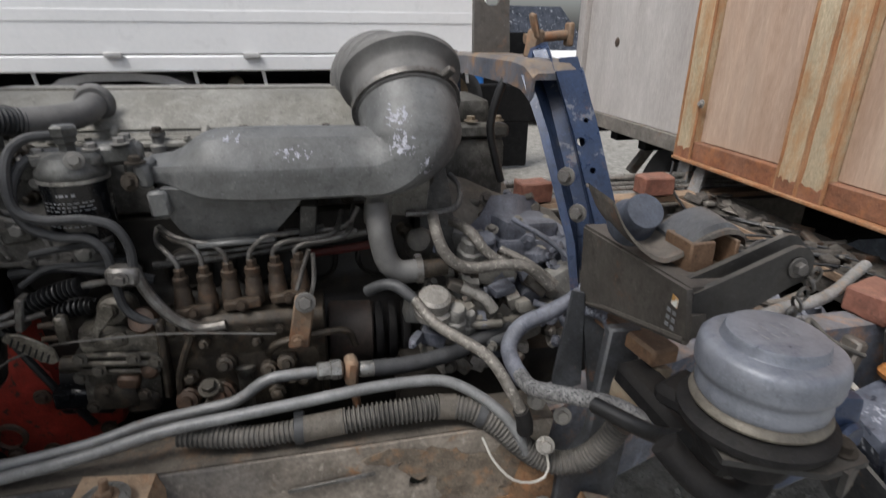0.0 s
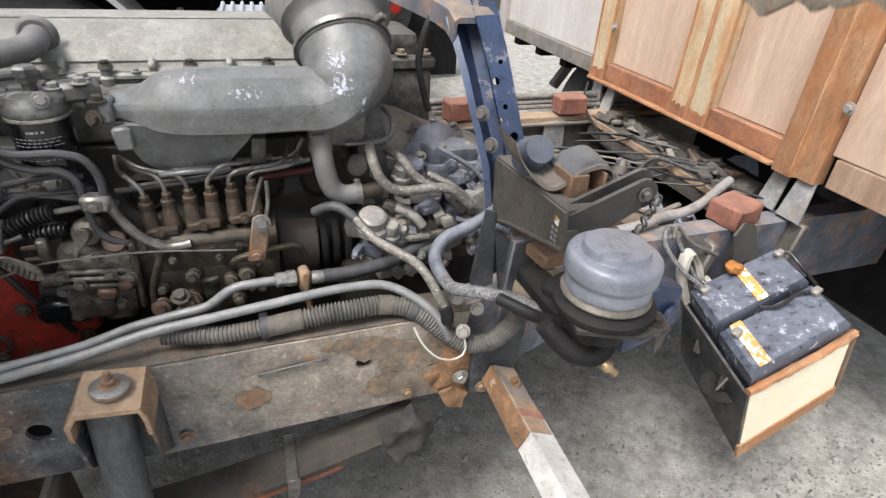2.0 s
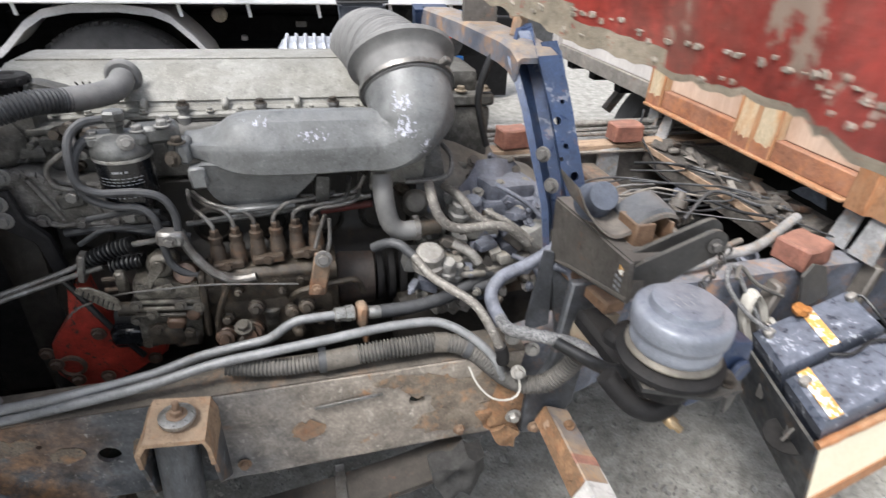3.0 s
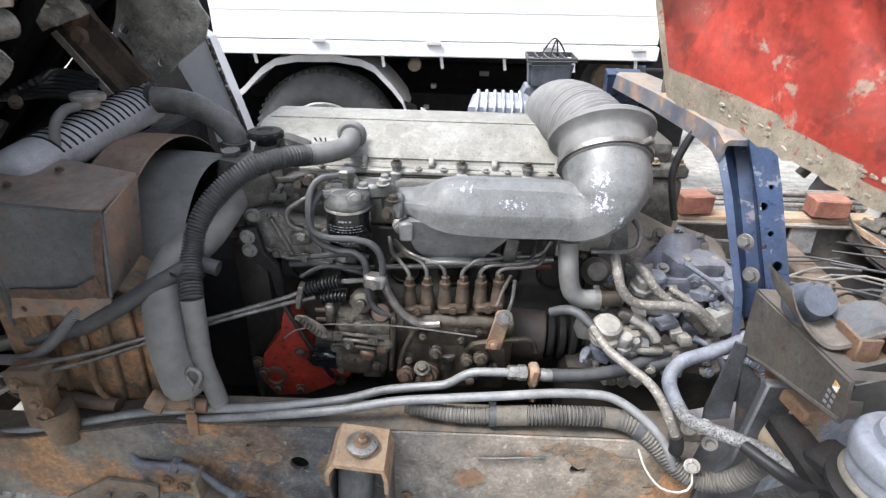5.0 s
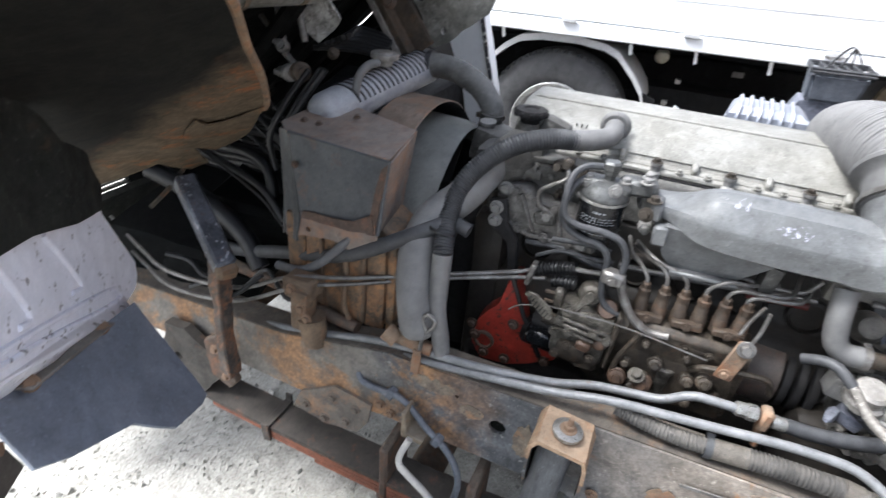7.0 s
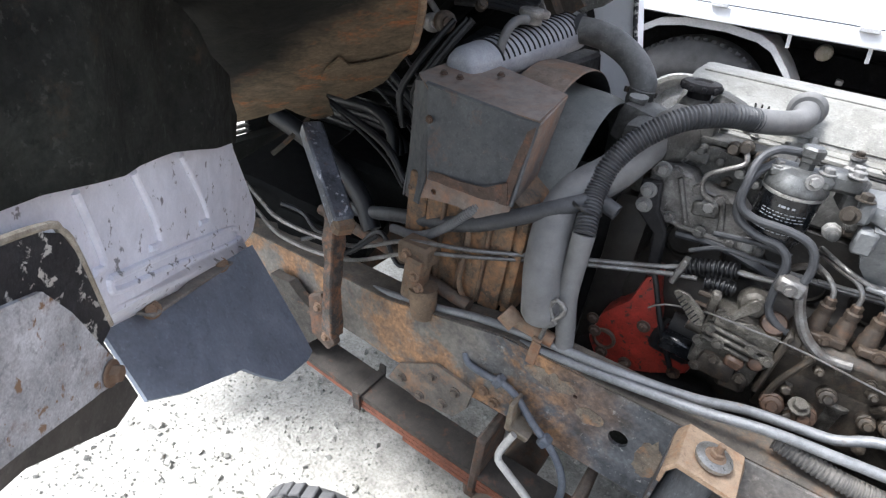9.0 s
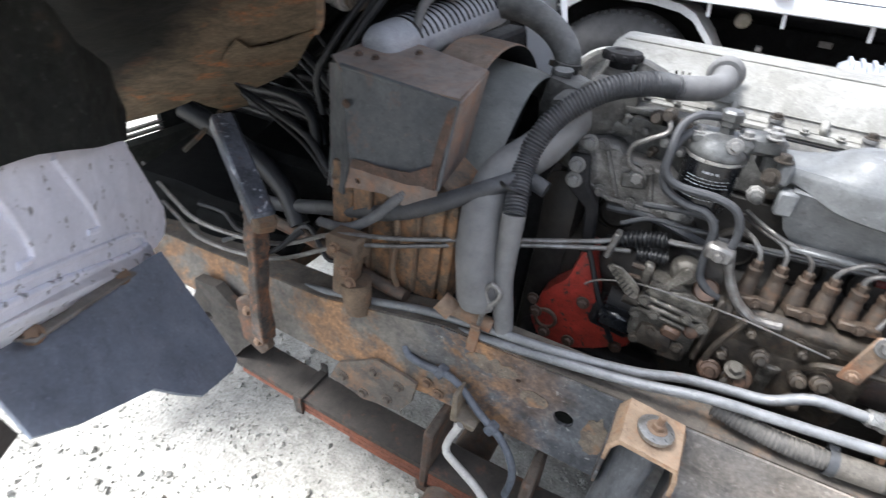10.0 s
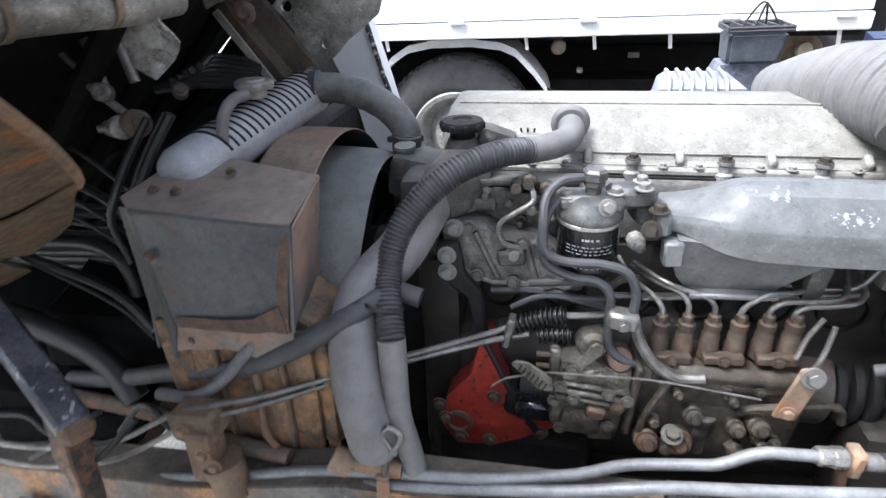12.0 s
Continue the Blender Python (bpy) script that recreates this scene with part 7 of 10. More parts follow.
    # diagonal braces between rail and bracket
    for k, pts in enumerate(([(0.872, 1.325, 1.15), (0.892, 1.325, 1.145), (0.900, 1.315, 0.97), (0.850, 1.315, 0.955), (0.848, 1.32, 0.985)], [(0.888, 1.33, 1.14), (0.908, 1.33, 1.14), (0.99, 1.31, 0.93), (0.92, 1.305, 0.92)])):
        bm = B()
        sheet(bm, pts, 0.008)
        part("brace", bm, M_BRACE, cs)
    for p in ((0.80, 1.27, 0.98), (0.82, 1.255, 1.0), (0.845, 1.26, 0.95), (0.80, 1.22, 0.93)):
        bolt(cs, p, (-0.3, -1, 0.4), 0.010, M_PALE)
    # front hose mount in a rusty clamp
    bm = B()
    lathe(bm, (0.93, 1.19, 1.03), (0.4, -0.8, 0.1), [(0.03, -0.03), (0.036, 0), (0.036, 0.025), (0.022, 0.03), (0.02, 0.05)], 18)
    slab(bm, (0.955, 1.20, 1.055), (0.05, 0.04, 0.05), (0, 20, 20), 0.01, 2)
    roughen(bm, 0.003, 30)
    part("elbow_clamp", bm, M_RUSTTAN, cs)
    bm = B()
    slab(bm, (0.95, 1.26, 1.10), (0.05, 0.16, 0.03), (0, 0, 8), 0.005)
    part("red_lug", bm, M_STOP, cs)


M_BRACE = mat("dark_slate_brace", (0.055, 0.062, 0.075), 0.55, 0.1, dark=(0.022, 0.025, 0.03), rust=0.15, dust=0.3, scale=11, bump=0.4, dustcol=(0.2, 0.2, 0.2), mottle=0.6)
M_STOPRUB = mat("blue_grey_worn_rubber", (0.095, 0.112, 0.15), 0.6, 0, dark=(0.06, 0.07, 0.095), dust=0.25, scale=16, bump=0.3, dustcol=(0.20, 0.21, 0.235))
M_SADDLE = mat("dusty_brown_pressing", (0.13, 0.115, 0.10), 0.75, 0, dark=(0.06, 0.053, 0.046), rust=0.2, dust=0.45, scale=14, bump=0.4, dustcol=(0.30, 0.265, 0.225), mottle=0.5)
M_BLUERUST = mat("blue_bar_rusting", (0.075, 0.10, 0.15), 0.5, 0.1, rust=0.45, rustcol=(0.32, 0.17, 0.07), dust=0.5, scale=7, bump=0.3, dustcol=(0.36, 0.28, 0.19))
M_BAREEND = mat("bare_pale_metal", (0.62, 0.61, 0.59), 0.5, 0.1, dark=(0.48, 0.47, 0.45), scale=8, bump=0.1, tiny=0.05)
M_STOP = mat("brown_rust_stop", (0.24, 0.135, 0.07), 0.8, 0, dark=(0.15, 0.085, 0.05), dust=0.25, scale=10, bump=0.3)
M_ARM = mat("satin_black_arm", (0.03, 0.032, 0.035), 0.5, 0.1, dust=0.3, scale=8, bump=0.15)
M_RUSTTAN = mat("tan_rust_clamp", (0.22, 0.17, 0.11), 0.75, 0, rust=0.2, dust=0.4, scale=18, bump=0.4)
build_cab_stay()


def build_canister():
    ca = thing("brake_fluid_canister", (0.915, 0.975, 1.02), "dented grey round canister with stepped lid on a black flange", "canister")
    c = V((0.913, 0.968, 0))
    bm = B()
    lathe(bm, c + V((0, 0, 1.200)), (0, 0, 1), [(0.061, 0), (0.0632, 0.003), (0.0640, 0.010), (0.0632, 0.016), (0.0630, 0.021), (0.0642, 0.026), (0.0680, 0.030), (0.0690, 0.035), (0.0690, 0.049), (0.0678, 0.056), (0.0645, 0.0605), (0.0600, 0.0625), (0.0500, 0.0632), (0.0488, 0.0645), (0.0478, 0.0715), (0.0462, 0.0742), (0.044, 0.0750), (0.02, 0.0753)], 56)
    roughen(bm, 0.0008, 30)
    part("can_body", bm, M_CAN, ca)
    bm = B()
    lathe(bm, c + V((0, 0, 1.190)), (0, 0, 1), [(0.055, 0), (0.067, 0.001), (0.068, 0.004), (0.066, 0.008), (0.0608, 0.011)], 48)
    part("bottom_rim", bm, M_RIMTAN, ca, "tan crimped rim")
    for k in range(8):
        bm = B()
        slab(bm, c + V((-0.021 + 0.012 * (k % 4), 0.007 - 0.015 * (k // 4), 1.2753)), (0.0022, 0.009, 0.0008), (0, 0, 12), 0)
        part("embossed_mark", bm, M_MARK, ca)
    bm = B()
    lathe(bm, c + V((0, 0, 1.163)), (0, 0, 1), [(0.050, 0), (0.074, 0.004), (0.0775, 0.009), (0.0775, 0.016), (0.072, 0.019), (0.062, 0.024)], 44)
    part("flange_ring", bm, M_BLACK, ca)
    bm = B()
    lathe(bm, c + V((0, 0, 1.11)), (0, 0, 1), [(0.028, 0), (0.045, 0.01), (0.054, 0.034), (0.056, 0.055)], 36)
    part("lower_bowl", bm, M_BLACK, ca)
    bm = B()
    sheet(bm, [(0.845, 0.925, 1.160), (0.93, 0.888, 1.160), (0.985, 0.895, 1.160), (0.995, 0.93, 1.160), (0.97, 0.98, 1.160), (0.86, 0.99, 1.160)], 0.007)
    part("clamp_plate", bm, M_ARM, ca)
    bm = B()
    sheet(bm, [(0.95, 0.889, 1.162), (0.990, 0.905, 1.162), (0.985, 0.907, 1.118), (0.968, 0.898, 1.118)], 0.006)
    part("clamp_tail", bm, M_ARM, ca)
    bolt(ca, (0.970, 0.912, 1.166), (0, -0.2, 1), 0.009, M_PUMP)
    bolt(ca, (0.862, 0.94, 1.166), (0, 0, 1), 0.009, M_PUMP)
    tube("outlet_hose", ca, [(0.850, 1.015, 1.105), (0.868, 0.997, 1.082), (0.890, 0.980, 1.063), (0.918, 0.970, 1.056), (0.940, 0.968, 1.068), (0.948, 0.972, 1.095)], 0.0175, M_BLACK, seg=18, step=0.01)
    bm = B()
    lathe(bm, (0.935, 0.957, 1.052), (0.5, -0.4, -0.4), [(0.008, 0), (0.011, 0.004), (0.011, 0.016), (0.007, 0.018), (0.007, 0.03)], 8)
    part("drain_fitting", bm, M_BRASS, ca, "small brass drain fitting")
    bm = B()
    prism(bm, [(1.0, 1.02), (1.06, 1.04), (1.10, 1.10), (1.095, 1.15), (1.03, 1.165), (0.99, 1.12)], "y", 0.99, 1.03, 0.01, 2)
    lathe(bm, (1.075, 0.99, 1.10), (0.2, -1, 0), [(0.018, 0), (0.022, 0.006), (0.018, 0.012), (0.008, 0.010)], 16)
    part("blue_mount", bm, M_BLUE, ca, "blue painted mount casting")
    bm = B()
    slab(bm, (0.915, 1.05, 1.13), (0.07, 0.09, 0.03), (0, 0, 25), 0.01)
    slab(bm, (0.94, 1.12, 1.05), (0.06, 0.20, 0.04), (10, 0, 10), 0.01)
    part("mount_arm", bm, M_BLACK, ca)
    # dark wires running under it
    tube("wire", ca, [(0.84, 1.16, 1.05), (0.88, 1.08, 1.06), (0.88, 1.02, 1.10)], 0.012, M_WIRE, seg=10)


M_RIMTAN = mat("tan_grey_rim", (0.20, 0.18, 0.145), 0.5, 0.2, dust=0.2, scale=20, bump=0.2)
M_MARK = mat("dusty_embossing", (0.50, 0.51, 0.53), 0.6, 0, scale=30, bump=0, mottle=0)
M_BRASS = mat("dull_brass", (0.42, 0.30, 0.16), 0.4, 0.7, dust=0.2, scale=25, bump=0.1)
build_canister()


def build_battery_box():
    bb = thing("battery_box", (1.7, 1.2, 0.45), "two black truck batteries in a rusty tray with cream front board", "battery box")
    TL, TR, FL = V((1.515, 1.068, 0.705)), V((1.845, 1.096, 0.790)), V((1.585, 1.40, 0.735))
    dn = V((0.079, 0.010, -0.237))
    u, w = TR - TL, FL - TL
    at = lambda a, b, c: TL + a * u + b * w - c * dn * 0.25 / dn.length
    # front board
    bm = B()
    sheet(bm, [at(0.0, 0, -0.05), at(0.98, 0, -0.05), at(0.98, 0, -0.88), at(0.0, 0, -0.98)], 0.006)
    part("front_board", bm, M_CREAM, bb, "cream board with rusty rim")
    bm = B()
    sweep(bm, [at(-0.02, 0.0, 0.02), at(0.3, -0.01, 0.03), at(0.7, -0.01, 0.02), at(1.02, 0.0, 0.04)], 0.011, seg=8)
    roughen(bm, 0.003, 50)
    part("top_rim", bm, M_CARGO, bb)
    bm = B()
    sheet(bm, [at(-0.03, -0.01, -0.96), at(1.0, -0.01, -0.86), at(1.0, -0.01, -1.05), at(-0.03, -0.01, -1.18)], 0.008)
    part("bottom_rim", bm, M_CARGO, bb)
    bm = B()
    sheet(bm, [at(1.0, -0.01, 0.05), at(1.05, 0.0, 0.05), at(1.05, 0.0, -1.0), at(1.0, -0.01, -1.0)], 0.008)
    part("end_rim", bm, M_RUST, bb)
    bm = B()
    sheet(bm, [at(-0.01, 0.0, -0.05), at(-0.01, 1.0, -0.05), at(-0.01, 1.0, -1.0), at(-0.01, 0.0, -1.15)], 0.008)
    part("side_plate", bm, M_SIDEPLATE, bb, "grimy blue-black side plate")
    bm = B()
    sheet(bm, [at(0.0, 0.0, -1.0), at(1.0, 0.0, -1.0), at(1.0, 1.0, -1.0), at(0.0, 1.0, -1.0)], 0.008)
    part("tray", bm, M_RUSTDK, bb)
    # two batteries: case and lid
    for b0, b1 in ((0.03, 0.48), (0.52, 0.97)):
        bm = B()
        loft(bm, [[at(0.03, b0, z), at(0.97, b0, z), at(0.97, b1, z), at(0.03, b1, z)] for z in (-0.98, 0.02)])
        part("battery_case", bm, M_PLASTIC, bb)
        bm = B()
        loft(bm, [[at(0.02, b0, z), at(0.98, b0, z), at(0.98, b1, z), at(0.02, b1, z)] if z < 0.20 else [at(0.06, b0 + 0.03, z), at(0.94, b0 + 0.03, z), at(0.94, b1 - 0.03, z), at(0.06, b1 - 0.03, z)] for z in (0.02, 0.16, 0.22)])
        part("battery_lid", bm, M_PLASTIC, bb)
        for k in range(6):
            bm = B()
            lathe(bm, at(0.16 + 0.135 * k, (b0 + b1) / 2, 0.21), u.cross(w), [(0.011, 0), (0.011, 0.0025), (0.009, 0.003)], 14)
            part("vent_plug", bm, M_PLASTIC, bb)
        for a in (0.10, 0.90):
            bm = B()
            lathe(bm, at(a, b1 - 0.12, 0.20), u.cross(w), [(0.011, 0), (0.010, 0.016)], 12)
            slab(bm, at(a, b1 - 0.12, 0.29), (0.03, 0.02, 0.014), (0, -14, 10), 0.004)
            part("terminal", bm, M_PALE, bb)
        bm = B()
        a0 = 0.10 if b0 < 0.3 else 0.45
        sheet(bm, [at(a0, b0 + 0.02, 0.235), at(a0 + 0.11, b0 + 0.02, 0.235), at(a0 + 0.11, b1 - 0.02, 0.235), at(a0, b1 - 0.02, 0.235)], 0.0015)
        part("label", bm, M_LABEL, bb, "orange and white worn label")
    for s in (0.30, 0.70):
        bm = B()
        slab(bm, at(-0.012, s, -0.35), (0.012, 0.022, 0.06), (0, 0, 10), 0.003)
        part("holder", bm, M_STEEL, bb)
    bm = B()
    slab(bm, at(-0.03, 0.25, -0.2), (0.10, 0.007, 0.007), (0, -12, 20), 0.002)
    part("hook_rod", bm, M_STEEL, bb)
    for r, off in ((0.055, 0.0), (0.020, 0.006)):
        bm = B()
        lathe(bm, at(-0.025, 0.30, -0.42), w.cross(u), [(r, 0), (r * 0.97, 0.005 + off), (r * 0.6, 0.009 + off), (0.004, 0.010 + off)], 28)
        part("round_boss", bm, M_BLACK, bb, "black round boss")
    # cables and straps over the top
    tube("battery_cable", bb, [at(0.9, 0.36, 0.27), at(0.75, 0.42, 0.28), at(0.55, 0.40, 0.27), at(0.4, 0.47, 0.27)], 0.005, M_WIRE, seg=8)
    tube("battery_cable", bb, [at(0.9, 0.85, 0.28), at(0.97, 0.80, 0.30), at(1.0, 0.62, 0.22), at(0.96, 0.42, 0.25)], 0.005, M_WIRE, seg=8)
    tube("battery_cable", bb, [at(0.1, 0.85, 0.3), at(-0.05, 1.0, 0.5), at(-0.15, 1.15, 0.8), at(-0.05, 1.25, 0.9), at(0.03, 1.1, 0.55), at(0.1, 1.0, 0.2), at(0.05, 0.95, -0.1)], 0.0065, M_BRAID, seg=10)
    for o in (0.0, 0.035):
        strap = spline([at(-0.02 + o, 0.98, -0.05), at(-0.06 + o, 1.02, 0.35), at(0.02 + o, 1.05, 0.62), at(0.10 + o, 1.04, 0.45), at(0.13 + o, 1.0, 0.20), at(0.20 + o, 0.98, 0.15)], 0.012)
        bm = B()
        loft(bm, [[p, p + V((0.004, -0.010, 0.003)), p + V((0.010, 0.018, 0.006)), p + V((0.006, 0.028, 0.003))] for p in strap])
        part("strap", bm, M_PALESTRAP, bb, "pale webbing strap")
    tube("battery_cable", bb, [at(0.3, 1.0, 0.5), at(0.1, 1.1, 0.7), at(0.0, 1.2, 0.9), at(-0.1, 1.1, 0.9)], 0.006, M_CONDUIT, seg=10)
    bm = B()
    sheet(bm, [at(0.45, 0.95, 0.25), at(0.75, 0.98, 0.25), at(0.72, 1.02, 0.65), at(0.60, 1.03, 0.75), at(0.48, 1.02, 0.65)], 0.008)
    part("black_guard", bm, M_ARM, bb)
    bm = B()
    lathe(bm, at(0.40, 0.92, 0.28), (0.3, -0.3, 1), [(0.012, 0), (0.022, 0.01), (0.02, 0.025), (0.008, 0.03)], 10)
    slab(bm, at(0.48, 0.88, 0.33), (0.05, 0.02, 0.015), (10, 20, 30), 0.004)
    roughen(bm, 0.003, 50)
    part("corroded_terminal", bm, M_ORANGE, bb, "orange corroded cable terminal")
    # strap hanging it from the rail
    for x, z in ((1.62, 0.78), (1.95, 0.80)):
        bm = B()
        slab(bm, (x, 1.43, z), (0.03, 0.05, 0.26), (0, 10, 0), 0.006)
        part("hanger", bm, M_BRKT, bb)


M_ORANGE = mat("orange_corrosion", (0.55, 0.22, 0.05), 0.7, 0, scale=25, bump=0.4)
build_battery_box()


def build_blocks():
    for name, c, s, turn in (("wood_block", (1.765, 1.500, 0.958), (0.125, 0.105, 0.066), (2, 0, 14)), ("wood_block", (1.235, 2.445, 0.994), (0.125, 0.085, 0.078), (0, 0, 9)),
                             ("wood_block", (1.735, 2.435, 1.0), (0.13, 0.09, 0.075), (0, 0, -3))):
        bm = B()
        slab(bm, c, s, turn, 0.006)
        roughen(bm, 0.006, 22, cut=2)
        ob = part(name, bm, M_BRICKW)
        tagged(ob, "reddish packing block of timber resting on the frame rail", "wood block", "packing blocks")
    rnd = random.Random(21)
    # piping and cables lying between the rails
    pl = thing("chassis_lines", (1.5, 2.0, 0.85), "tangled grey air lines and cables between the frame rails", "cables")
    for k in range(9):
        x0, y0 = rnd.uniform(1.0, 1.3), rnd.uniform(1.60, 2.36)
        z = 0.90 + rnd.uniform(-0.08, 0.04)
        pts = [(x0 + 0.125 * i, y0 + rnd.uniform(-0.05, 0.05), z + rnd.uniform(-0.03, 0.03)) for i in range(6)]
        tube("air_line", pl, pts, rnd.choice((0.004, 0.006, 0.010)), rnd.choice((M_HOSE, M_HOSEL, M_WIRE, M_CONC)), seg=7, step=0.05)
    for y, z in ((2.50, 0.965), (2.53, 0.975), (2.56, 0.985), (2.59, 0.99), (2.54, 1.0)):
        tube("brake_pipe", pl, [(0.85, y, z - 0.01), (1.4, y + 0.01, z), (2.0, y, z + 0.005), (2.6, y, z)], 0.010, M_BRIGHT, seg=8, step=0.2)
    tube("air_line", pl, [(0.92, 2.2, 0.975), (1.10, 2.2, 0.955), (1.28, 2.2, 0.945)], 0.007, M_STEEL, seg=8)
    tube("hanging_cable", pl, [(1.85, 2.5, 1.07), (1.80, 2.42, 1.0), (1.80, 2.3, 0.93), (1.72, 2.1, 0.93), (1.75, 1.8, 0.95), (1.80, 1.65, 0.98)], 0.005, M_WIRE, seg=7)
    tube("grey_hose", pl, [(1.36, 1.50, 0.94), (1.426, 1.496, 0.95), (1.525, 1.525, 0.95), (1.627, 1.539, 0.952), (1.721, 1.575, 0.955), (1.80, 1.61, 0.97), (1.86, 1.63, 0.99)], 0.015, M_LEG, "frayed grey-white lagged hose", seg=10)
    bm = B()
    prism(bm, [(1.835, 0.870), (1.835, 0.938), (1.850, 0.942), (1.900, 0.926), (1.985, 0.926), (2.010, 0.948), (2.050, 0.948), (2.050, 0.870)], "y", 1.64, 2.415, 0.002)
    roughen(bm, 0.004, 14, cut=3)
    part("cable_tray", bm, M_TRAY, pl, "dirt-covered cross tray")
    bm = B()
    loft(bm, [[(1.826, y, 0.925 + d), (1.834, y, 0.925 + d), (1.834, y, 0.947 + d), (1.826, y, 0.947 + d)] for y, d in ((1.63, 0.0), (1.9, 0.003), (2.2, 0.0), (2.42, 0.002))])
    part("tray_lip", bm, M_TAN, pl, "tan bare edge of the tray")
    rt = random.Random(4)
    for k in range(34):
        bm = B()
        y = rt.uniform(1.66, 2.40)
        slab(bm, (rt.uniform(1.86, 2.03), y, 0.943 + rt.uniform(0, 0.012)), (rt.uniform(0.01, 0.05), rt.uniform(0.02, 0.09), rt.uniform(0.006, 0.02)), (rt.uniform(-20, 20), rt.uniform(-20, 20), rt.uniform(-40, 40)), 0.003)
        roughen(bm, 0.003, 40, cut=1)
        part("debris", bm, rt.choice((M_TRAY, M_TRAY, M_CONC, M_RUSTDK)), pl)
    for k in range(7):
        y = rt.uniform(1.7, 2.3)
        tube("loose_wire", pl, [(rt.uniform(1.55, 1.7), y + rt.uniform(-.1, .2), 0.93), (1.76, y + rt.uniform(-.1, .1), 0.97), (1.86, y, 0.955), (1.95, y - rt.uniform(0, .2), 0.955)], rt.choice((0.003, 0.004, 0.006)), rt.choice((M_WIRE, M_HOSE)), seg=7, step=0.02)
    bm = B()
    slab(bm, (1.665, 2.41, 0.87), (0.10, 0.02, 0.13), (0, -4, 0), 0.004)
    part("pale_stay", bm, M_LEG, pl, "pale grey stay under the strip")
    for k in range(12):
        bm = B()
        p = V((rnd.uniform(1.05, 1.95), rnd.uniform(1.6, 2.3), 0.87 + rnd.uniform(-0.05, 0.05)))
        lathe(bm, p, (rnd.uniform(-1, 1), rnd.uniform(-1, 1), rnd.uniform(.2, 1)), [(0.02, 0), (0.03, 0.004), (0.03, 0.03), (0.02, 0.034), (0.014, 0.06)], 14)
        slab(bm, p, (0.07, 0.04, 0.03), tuple(rnd.uniform(-30, 30) for _ in range(3)), 0.008, 2)
        roughen(bm, 0.003, 30)
        part("valve_block", bm, rnd.choice((M_CONC, M_BLUED, M_RUSTDK, M_BRKT)), pl)
    # near-black slab between the rails, below the lines
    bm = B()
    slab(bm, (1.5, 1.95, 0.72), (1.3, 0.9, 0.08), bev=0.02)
    part("rail_gap_slab", bm, M_DARKUNDER, pl)


build_blocks()

